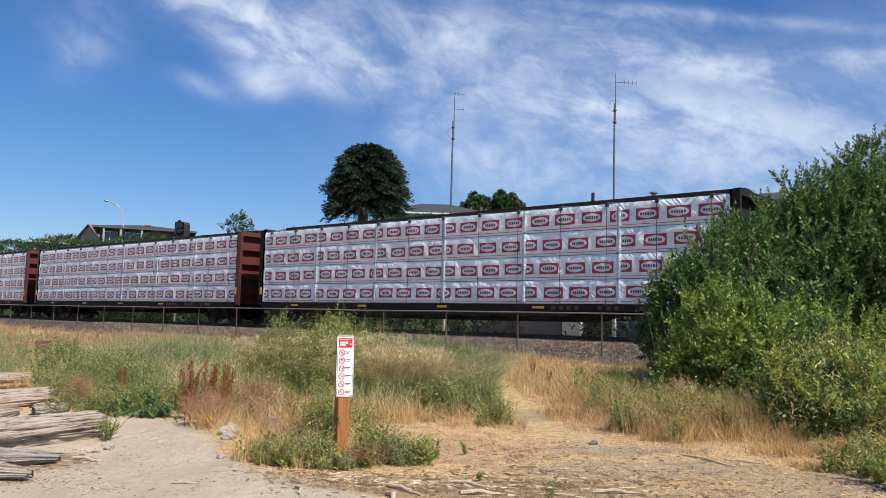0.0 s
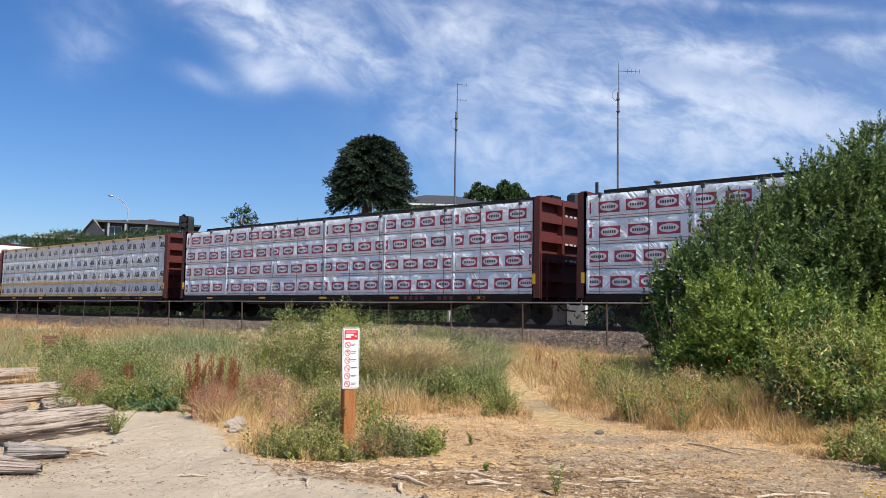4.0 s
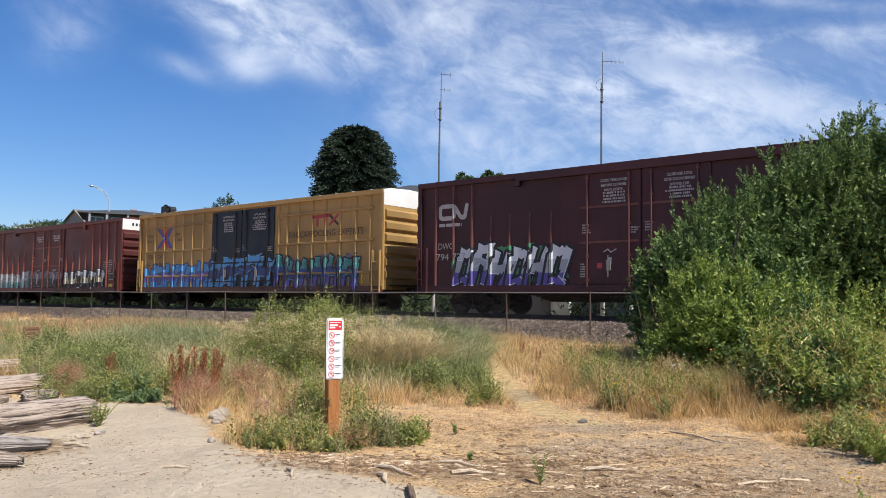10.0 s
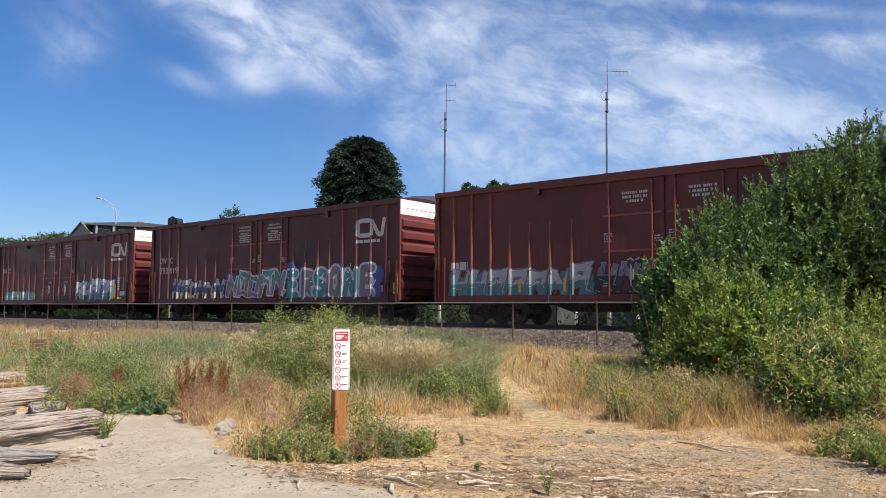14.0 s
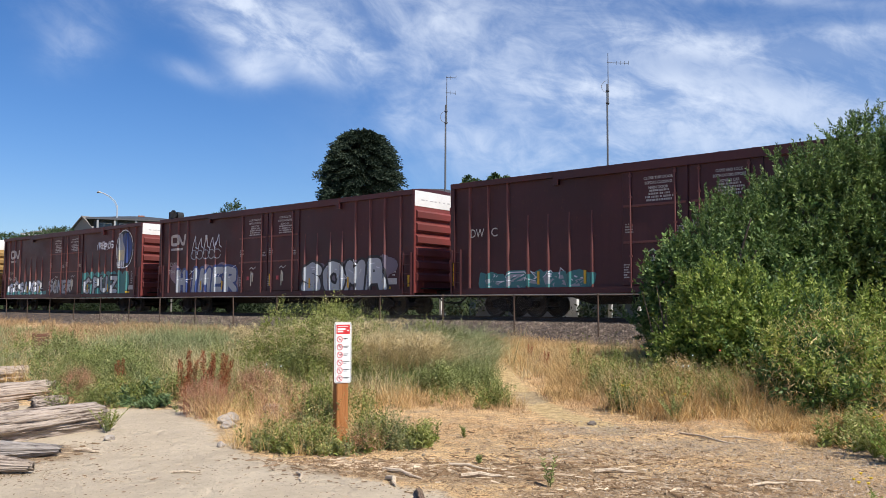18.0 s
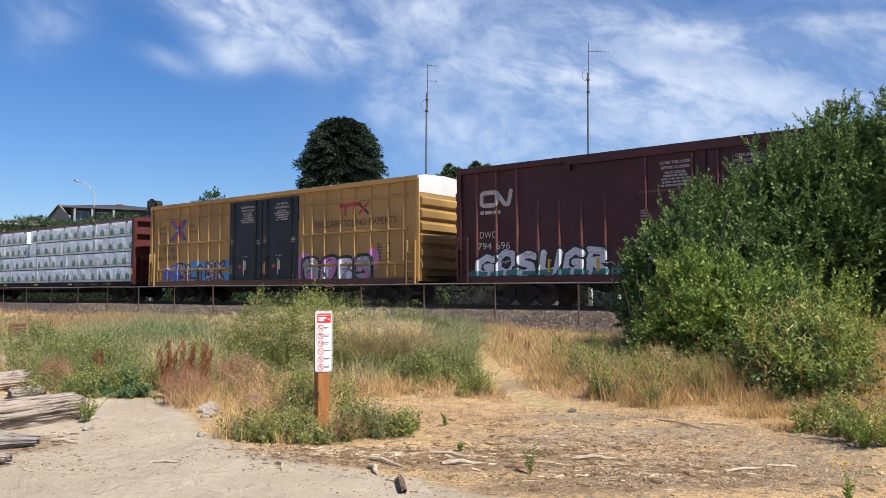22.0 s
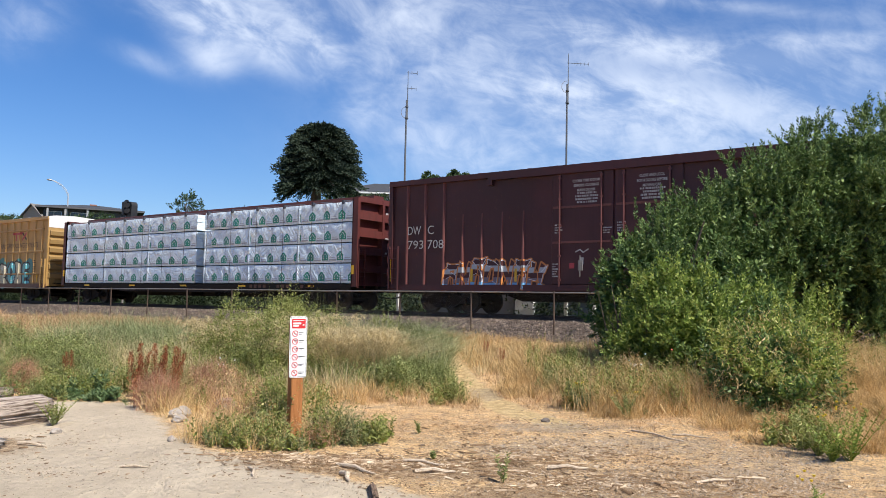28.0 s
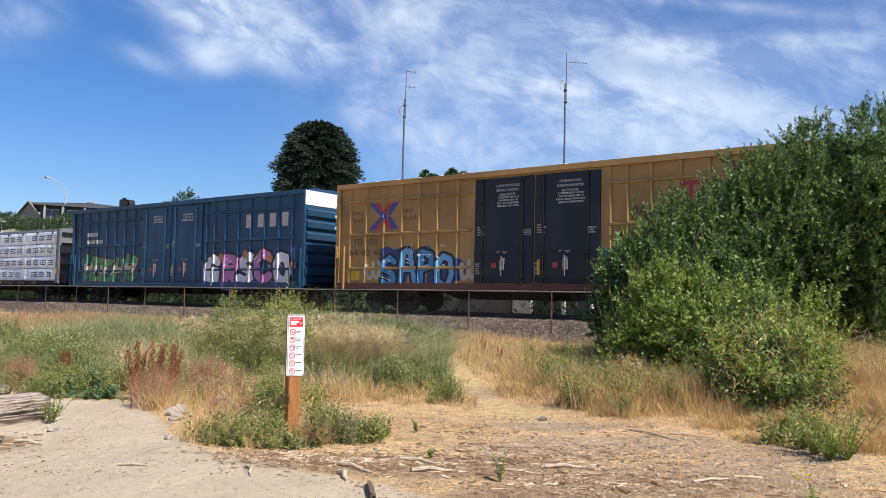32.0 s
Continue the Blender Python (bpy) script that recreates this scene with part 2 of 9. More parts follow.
def foliage(name, c1, c2, c3, rough=0.55, spec=0.35, through=0.25):
    """Leaves or blades, each its own shade, with some light passing through."""
    m, nt, b = shader(name, rough, 0.0, spec)
    r = rand_piece(nt, True)
    c = blend(nt, ramp01(nt, r, 0.0, 0.6), c1, c2)
    c = blend(nt, ramp01(nt, r, 0.6, 1.0), c, c3)
    patch = ramp01(nt, grain(nt, 0.9, (1, 1, 1), 3), 0.35, 0.7)
    c = blend(nt, calc(nt, "MULTIPLY", patch, 0.4), c, tuple(x * 0.75 for x in c2))
    # noise paints shaded gaps between tufts into the colour, and paler patches
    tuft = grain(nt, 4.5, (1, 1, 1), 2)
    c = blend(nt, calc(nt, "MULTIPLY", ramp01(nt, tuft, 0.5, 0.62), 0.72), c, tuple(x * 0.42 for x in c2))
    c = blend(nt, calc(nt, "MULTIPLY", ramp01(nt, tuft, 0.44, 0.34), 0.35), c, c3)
    nt.links.new(c, b.inputs["Base Color"])
    tr = nt.nodes.new("ShaderNodeBsdfTranslucent")
    nt.links.new(c, tr.inputs["Color"])
    mix = nt.nodes.new("ShaderNodeMixShader")
    mix.inputs[0].default_value = through
    outn = nt.nodes["Material Output"]
    nt.links.new(b.outputs[0], mix.inputs[1]), nt.links.new(tr.outputs[0], mix.inputs[2])
    nt.links.new(mix.outputs[0], outn.inputs["Surface"])
    return m


def timber(name, light, dark, stretch, scale=6, bump=0.6):
    """Weathered wood with grain along one axis and cracks."""
    m, nt, b = shader(name, 0.8, 0.0, 0.25)
    g1 = grain(nt, scale, stretch, 6, 0.65, distort=0.4)
    g2 = grain(nt, 2.0, (1, 1, 1), 4)
    c = blend(nt, ramp01(nt, g1, 0.36, 0.5), dark, light)
    c = blend(nt, calc(nt, "MULTIPLY", ramp01(nt, g2, 0.45, 0.7), 0.45), c, tuple((a + d) / 2 for a, d in zip(light, dark)))
    nt.links.new(c, b.inputs["Base Color"])
    bumped(nt, b, g1, bump, 0.06)
    return m


def ground_mat():
    m, nt, b = shader("beach_ground", 0.92, 0.0, 0.15)
    at = nt.nodes.new("ShaderNodeVertexColor")
    at.layer_name = "cover"
    sep = nt.nodes.new("ShaderNodeSeparateColor")
    nt.links.new(at.outputs[0], sep.inputs[0])
    edge = calc(nt, "ADD", grain(nt, 2.6, (1, 1, 1), 6, 0.65), calc(nt, "MULTIPLY", grain(nt, 17, (1, 1, 1), 4, 0.6), 0.5))
    edge = calc(nt, "MULTIPLY", calc(nt, "SUBTRACT", edge, 0.75), 0.9)

    def cover(ch):
        return ramp01(nt, calc(nt, "ADD", sep.outputs[ch], edge), 0.38, 0.62)
    f1, f2, f3 = grain(nt, 75, (1, 1, 1), 6, 0.75), grain(nt, 9, (1, 1, 1), 5, 0.65), grain(nt, 1.4, (1, 1, 1), 4, 0.55)
    straw = blend(nt, ramp01(nt, f2, 0.36, 0.62), (0.43, 0.245, 0.105), (0.82, 0.535, 0.255))
    straw = blend(nt, ramp01(nt, f1, 0.48, 0.58), straw, (0.9, 0.64, 0.35))
    straw = blend(nt, ramp01(nt, grain(nt, 38, (1, 1, 1), 4, 0.7, distort=1.0), 0.55, 0.62), straw, (0.13, 0.085, 0.05))
    straw = blend(nt, calc(nt, "MULTIPLY", ramp01(nt, f3, 0.52, 0.7), 0.5), straw, (0.36, 0.26, 0.15))
    sand = blend(nt, ramp01(nt, f3, 0.35, 0.7), (0.545, 0.442, 0.312), (0.67, 0.553, 0.395))
    sand = blend(nt, calc(nt, "MULTIPLY", ramp01(nt, f2, 0.5, 0.72), 0.5), sand, (0.42, 0.34, 0.237))
    sand = blend(nt, calc(nt, "MULTIPLY", ramp01(nt, f1, 0.55, 0.75), 0.5), sand, (0.3, 0.255, 0.195))
    vor = node(nt, "ShaderNodeTexVoronoi", Scale=42.0)
    tc = nt.nodes.new("ShaderNodeTexCoord")
    nt.links.new(tc.outputs["Object"], vor.inputs["Vector"])
    stone = blend(nt, ramp01(nt, vor.outputs["Color"], 0.15, 0.85), (0.2, 0.17, 0.14), (0.5, 0.43, 0.35))
    stone = blend(nt, ramp01(nt, vor.outputs["Distance"], 0.3, 0.65), stone, (0.16, 0.13, 0.095))
    stone = blend(nt, calc(nt, "MULTIPLY", ramp01(nt, f2, 0.48, 0.66), 0.9), stone, (0.48, 0.35, 0.19))
    mulch = ramp01(nt, calc(nt, "ADD", grain(nt, 4.2, (1, 1, 1), 7, 0.7), calc(nt, "MULTIPLY", f2, 0.35)), 0.66, 0.86)
    straw = blend(nt, mulch, straw, blend(nt, ramp01(nt, f1, 0.42, 0.62), (0.22, 0.145, 0.085), (0.5, 0.37, 0.23)))
    sand = blend(nt, calc(nt, "MULTIPLY", ramp01(nt, grain(nt, 24, (1, 1, 1), 3, 0.6), 0.63, 0.7), 0.7), sand, (0.17, 0.135, 0.1))
    trod = blend(nt, ramp01(nt, f2, 0.38, 0.6), (0.47, 0.32, 0.14), (0.74, 0.55, 0.28))
    trod = blend(nt, ramp01(nt, f1, 0.5, 0.64), trod, (0.3, 0.21, 0.12))
    c = blend(nt, cover("Blue"), straw, trod)
    c = blend(nt, calc(nt, "MULTIPLY", cover("Green"), 0.5), c, stone)
    c = blend(nt, cover("Red"), c, sand)
    lt = nt.nodes.new("ShaderNodeVertexColor")
    lt.layer_name = "litter"
    bark = blend(nt, ramp01(nt, f1, 0.4, 0.62), (0.15, 0.094, 0.054), (0.48, 0.335, 0.195))
    bark = blend(nt, calc(nt, "MULTIPLY", ramp01(nt, f2, 0.55, 0.68), 0.6), bark, (0.55, 0.44, 0.3))
    c = blend(nt, calc(nt, "MULTIPLY", ramp01(nt, calc(nt, "ADD", lt.outputs[0], edge), 0.4, 0.75), 0.85), c, bark)
    turf = blend(nt, ramp01(nt, f2, 0.35, 0.65), (0.022, 0.036, 0.012), (0.05, 0.065, 0.024))
    c = blend(nt, at.outputs["Alpha"], c, turf)
    nt.links.new(c, b.inputs["Base Color"])
    dents = grain(nt, 3.6, (1, 1, 1), 3, 0.5, distort=0.6)
    bumped(nt, b, calc(nt, "ADD", calc(nt, "ADD", f1, calc(nt, "MULTIPLY", f2, 1.6)), calc(nt, "MULTIPLY", dents, 3.0)), 0.8, 0.035)
    return m


def ballast_mat():
    m, nt, b = shader("ballast_stone", 0.9, 0.0, 0.2)
    tc = nt.nodes.new("ShaderNodeTexCoord")
    vor = node(nt, "ShaderNodeTexVoronoi", Scale=11.0)
    nt.links.new(tc.outputs["Object"], vor.inputs["Vector"])
    c = blend(nt, ramp01(nt, vor.outputs["Color"], 0.1, 0.9), (0.06, 0.046, 0.038), (0.2, 0.15, 0.118))
    c = blend(nt, ramp01(nt, vor.outputs["Distance"], 0.25, 0.6), c, (0.06, 0.05, 0.045))
    c = blend(nt, calc(nt, "MULTIPLY", ramp01(nt, grain(nt, 1.1), 0.45, 0.7), 0.5), c, (0.26, 0.18, 0.12))
    nt.links.new(c, b.inputs["Base Color"])
    bumped(nt, b, calc(nt, "SUBTRACT", 1.0, vor.outputs["Distance"]), 1.0, 0.08)
    return m


M = {
    "ground": ground_mat(), "ballast": ballast_mat(),
    "stones": foliage("loose_ballast", (0.04, 0.031, 0.026), (0.13, 0.098, 0.077), (0.33, 0.26, 0.21), 0.9, 0.2, 0.0),
    "pebbles": foliage("loose_gravel", (0.19, 0.148, 0.108), (0.36, 0.285, 0.21), (0.52, 0.425, 0.32), 0.9, 0.2, 0.0),
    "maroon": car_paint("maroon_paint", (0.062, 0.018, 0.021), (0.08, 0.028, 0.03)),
    # edge paints: body colour lightened for sun on the ribs, with some wear
    "maroon_worn": car_paint("lit_worn_maroon_edges", (0.14, 0.046, 0.042), (0.19, 0.075, 0.065), streak=0.3),
    "oxide_worn": car_paint("lit_worn_oxide_edges", (0.2, 0.055, 0.04), (0.24, 0.085, 0.065), streak=0.3),
    # the side maroon again, its colour lightened for the sunlit end walls
    "maroon_end": car_paint("maroon_end_lit_paint", (0.2, 0.045, 0.04), (0.23, 0.065, 0.055), streak=0.3),
    "oxide": car_paint("oxide_red_paint", (0.112, 0.026, 0.022), (0.11, 0.034, 0.028)),
    "yellow": car_paint("yellow_paint", (0.43, 0.26, 0.085), (0.4, 0.26, 0.11), (0.3, 0.13, 0.04), streak=0.3),
    "navy": car_paint("navy_door_paint", (0.01, 0.019, 0.032), (0.022, 0.03, 0.042), streak=0.3),
    "blue": car_paint("blue_paint", (0.012, 0.066, 0.14), (0.03, 0.085, 0.15), streak=0.35),
    "grey_steel": car_paint("grey_paint", (0.17, 0.18, 0.19), (0.22, 0.22, 0.22)),
    "under": coat("grimy_black_steel", (0.014, 0.012, 0.011), (0.028, 0.022, 0.018), 0.85, spec=0.2),
    "sill_rust": car_paint("rusty_sill", (0.13, 0.05, 0.03), (0.11, 0.06, 0.045)),
    "wheel": coat("worn_steel", (0.05, 0.04, 0.034), (0.022, 0.018, 0.015), 0.6, 0.3),
    "white": coat("white_end_paint", (0.78, 0.77, 0.73), (0.55, 0.52, 0.47), 0.6, amount=0.4, scale=1.2),
    "stencil": coat("white_stencil", (0.5, 0.48, 0.46), (0.26, 0.23, 0.22), 0.6, scale=6),
    "dark_stencil": coat("dark_stencil", (0.05, 0.035, 0.03), (0.1, 0.06, 0.03), 0.6, scale=6),
    "safety": coat("safety_yellow", (0.75, 0.45, 0.03), (0.5, 0.28, 0.04), 0.5),
    "film": film("white_lumber_wrap", (0.8, 0.89, 0.95)),
    "film_grey": film("pale_grey_lumber_wrap", (0.69, 0.8, 0.87), 0.2, 0.0, 0.12, 1.35),
    "film_blue": film("silver_lumber_wrap", (0.8, 0.91, 0.98), 0.22, 0.0, 0.7),
    "logo_red": coat("wrap_red_ink", (0.33, 0.03, 0.07), (0.3, 0.05, 0.09), 0.35),
    "logo_white": coat("wrap_white_ink", (0.66, 0.66, 0.7), (0.65, 0.65, 0.68), 0.4),
    "logo_dark": coat("wrap_dark_ink", (0.04, 0.05, 0.06), (0.06, 0.07, 0.08), 0.4),
    "logo_green": coat("wrap_green_ink", (0.02, 0.23, 0.165), (0.03, 0.18, 0.14), 0.4),
    "logo_navy": coat("wrap_navy_ink", (0.03, 0.045, 0.07), (0.05, 0.06, 0.09), 0.4),
    "logo_grey": coat("wrap_grey_ink", (0.3, 0.33, 0.38), (0.36, 0.38, 0.42), 0.4),
    "wall_grey": coat("grey_wall", (0.2, 0.2, 0.22), (0.14, 0.14, 0.15), 0.85, scale=1.5),
    "strap": coat("dark_strap", (0.05, 0.05, 0.06), rough=0.5),
    "lumber": timber("sawn_lumber", (0.6, 0.44, 0.24), (0.4, 0.27, 0.13), (0.6, 4, 4)),
    "rail": coat("rail_steel", (0.07, 0.045, 0.035), (0.045, 0.03, 0.024), 0.7, 0.2),
    "tie": timber("creosoted_tie", (0.1, 0.075, 0.055), (0.04, 0.03, 0.025), (4, 0.6, 4)),
    "pale_steel": coat("pale_steel", (0.5, 0.52, 0.54), (0.36, 0.37, 0.38), 0.45, 0.2),
    "mast_grey": coat("weathered_mast", (0.15, 0.155, 0.16), (0.09, 0.09, 0.09), 0.5, 0.3),
    "galv": coat("galvanised_steel", (0.3, 0.29, 0.27), (0.17, 0.13, 0.11), 0.5, 0.5),
    "rusty_post": coat("rusty_post", (0.11, 0.075, 0.055), (0.06, 0.04, 0.03), 0.75, 0.2),
    "drift": timber("driftwood", (0.5, 0.41, 0.335), (0.1, 0.068, 0.05), (0.45, 5, 5), 5, 1.0),
    "drift_dark": timber("dark_driftwood", (0.4, 0.355, 0.32), (0.06, 0.045, 0.038), (0.4, 7, 7), 5, 0.9),
    "stick_wood": timber("bleached_stick", (0.62, 0.5, 0.36), (0.34, 0.25, 0.17), (3, 3, 3), 8, 0.5),
    "branch_wood": timber("brown_branch", (0.27, 0.185, 0.125), (0.1, 0.066, 0.046), (1, 9, 9), 6, 0.8),
    "post_wood": timber("stained_post", (0.4, 0.165, 0.055), (0.29, 0.11, 0.035), (7, 7, 0.5), 5, 0.25),
    "sign_white": coat("sign_white", (0.82, 0.82, 0.8), (0.7, 0.7, 0.68), 0.35, amount=0.3),
    "sign_red": coat("sign_red", (0.62, 0.03, 0.035), (0.5, 0.04, 0.04), 0.35),
    "sign_black": coat("sign_black", (0.02, 0.02, 0.022), (0.05, 0.05, 0.05), 0.4),
    "chips": foliage("wood_chips", (0.13, 0.078, 0.042), (0.27, 0.17, 0.092), (0.74, 0.59, 0.41), 0.9, 0.15, 0.0),
    "rock": coat("beach_rock", (0.17, 0.14, 0.115), (0.08, 0.066, 0.055), 0.85, scale=9),
    "rock_pale": coat("pale_rock", (0.38, 0.33, 0.275), (0.17, 0.14, 0.11), 0.85, scale=9),
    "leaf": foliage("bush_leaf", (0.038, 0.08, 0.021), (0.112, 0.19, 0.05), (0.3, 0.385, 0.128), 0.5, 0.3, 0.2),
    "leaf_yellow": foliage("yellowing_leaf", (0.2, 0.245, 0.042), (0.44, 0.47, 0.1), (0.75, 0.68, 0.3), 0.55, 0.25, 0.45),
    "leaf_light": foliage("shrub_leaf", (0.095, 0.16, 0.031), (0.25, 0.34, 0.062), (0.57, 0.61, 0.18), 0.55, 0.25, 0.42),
    "broad": foliage("broad_leaf", (0.08, 0.14, 0.055), (0.14, 0.215, 0.085), (0.27, 0.35, 0.16), 0.5, 0.3, 0.25),
    "bark": timber("bark", (0.13, 0.1, 0.075), (0.05, 0.038, 0.03), (5, 5, 0.8)),
    "conifer": foliage("dark_conifer", (0.026, 0.042, 0.028), (0.05, 0.074, 0.05), (0.1, 0.125, 0.085), 0.8, 0.1, 0.05),
    "far_leaf": foliage("bluff_leaf", (0.03, 0.06, 0.02), (0.055, 0.095, 0.03), (0.1, 0.145, 0.05), 0.6, 0.3, 0.15),
    "scrub": foliage("scrub_leaf", (0.012, 0.024, 0.009), (0.022, 0.038, 0.014), (0.05, 0.068, 0.026), 0.6, 0.25, 0.15),
    "dry": foliage("dry_grass", (0.54, 0.34, 0.13), (0.72, 0.495, 0.22), (0.85, 0.66, 0.365), 0.7, 0.25, 0.3),
    "field": foliage("field_grass", (0.36, 0.23, 0.11), (0.5, 0.34, 0.175), (0.62, 0.46, 0.27), 0.7, 0.2, 0.25),
    "straw": foliage("flat_straw", (0.46, 0.28, 0.13), (0.68, 0.44, 0.225), (0.84, 0.63, 0.39), 0.75, 0.2, 0.1),
    "seed": foliage("pale_seed_grass", (0.54, 0.42, 0.2), (0.7, 0.57, 0.31), (0.82, 0.71, 0.46), 0.7, 0.25, 0.3),
    "dune": foliage("dune_grass", (0.17, 0.22, 0.08), (0.3, 0.345, 0.145), (0.52, 0.5, 0.27), 0.55, 0.35, 0.25),
    "weed": foliage("weed_leaf", (0.15, 0.195, 0.038), (0.28, 0.315, 0.07), (0.5, 0.46, 0.2), 0.6, 0.3, 0.25),
    "herb": foliage("herb_leaf", (0.16, 0.205, 0.055), (0.27, 0.31, 0.095), (0.48, 0.46, 0.2), 0.55, 0.35, 0.25),
    "sage": foliage("grey_green_leaf", (0.15, 0.18, 0.07), (0.22, 0.25, 0.1), (0.36, 0.34, 0.16), 0.6, 0.3, 0.2),
    "dock": foliage("dock_seed", (0.27, 0.078, 0.036), (0.4, 0.135, 0.062), (0.52, 0.23, 0.115), 0.7, 0.2, 0.2),
    "pink": foliage("pink_grass", (0.42, 0.2, 0.12), (0.54, 0.29, 0.18), (0.62, 0.4, 0.25), 0.7, 0.2, 0.25),
    "petal_yellow": coat("yellow_petal", (0.75, 0.55, 0.03), (0.65, 0.45, 0.03), 0.6),
    "petal_white": coat("white_petal", (0.6, 0.73, 0.68), (0.6, 0.58, 0.5), 0.6),
    "petal_red": coat("red_petal", (0.6, 0.1, 0.06), (0.5, 0.09, 0.05), 0.6),
    "siding": coat("grey_siding", (0.36, 0.36, 0.35), (0.28, 0.28, 0.27), 0.7, stretch=(0.4, 0.4, 6), scale=3),
    "siding_tan": coat("tan_siding", (0.36, 0.32, 0.25), (0.29, 0.26, 0.21), 0.7, stretch=(0.4, 0.4, 6), scale=3),
    "siding_dark": coat("dark_siding", (0.1, 0.1, 0.105), (0.07, 0.07, 0.075), 0.7, stretch=(0.4, 0.4, 6), scale=3),
    "roof": coat("asphalt_shingle", (0.055, 0.058, 0.065), (0.04, 0.042, 0.046), 0.9, scale=3, fine=25, bump=0.4),
    "roof_tan": coat("tan_shingle", (0.2, 0.18, 0.155), (0.15, 0.135, 0.12), 0.9, scale=3, fine=25, bump=0.4),
    "trim": coat("white_trim", (0.72, 0.72, 0.7), (0.6, 0.6, 0.58), 0.6),
    "concrete": coat("concrete", (0.36, 0.35, 0.33), (0.26, 0.25, 0.23), 0.85, scale=1.5),
    "brick": coat("chimney_brick", (0.28, 0.13, 0.09), (0.2, 0.1, 0.07), 0.85, scale=9),
    "bench": timber("brown_bench_wood", (0.2, 0.1, 0.06), (0.12, 0.06, 0.04), (0.6, 6, 6)),
    "signal": coat("signal_black", (0.015, 0.015, 0.016), (0.03, 0.03, 0.03), 0.55),
}
g_, gn, gb = shader("window_glass", 0.06, 0.0, 0.6)
gb.inputs["Base Color"].default_value = (0.03, 0.04, 0.05, 1)
M["glass"] = g_
for key, col in (("spray_white", (0.68, 0.7, 0.74)), ("spray_black", (0.012, 0.012, 0.018)), ("spray_blue", (0.07, 0.3, 0.6)), ("spray_cyan", (0.12, 0.42, 0.46)),
                 ("spray_violet", (0.13, 0.1, 0.36)), ("spray_pink", (0.5, 0.2, 0.42)), ("spray_green", (0.07, 0.27, 0.12)), ("spray_grey", (0.32, 0.34, 0.37)),
                 ("spray_teal", (0.05, 0.2, 0.2)), ("spray_cream", (0.5, 0.46, 0.32)), ("spray_orange", (0.55, 0.2, 0.05)), ("spray_red", (0.4, 0.04, 0.05)), ("spray_navy", (0.03, 0.06, 0.2)), ("spray_pale", (0.4, 0.43, 0.46)), ("spray_haze", (0.16, 0.13, 0.17)), ("spray_mauve", (0.27, 0.19, 0.22)), ("spray_sky", (0.16, 0.42, 0.68)),
                 ("mark_red", (0.38, 0.05, 0.045)), ("mark_blue", (0.03, 0.06, 0.3))):
    M[key] = coat(key, col, tuple(0.75 * c + 0.05 for c in col), 0.5, scale=3)


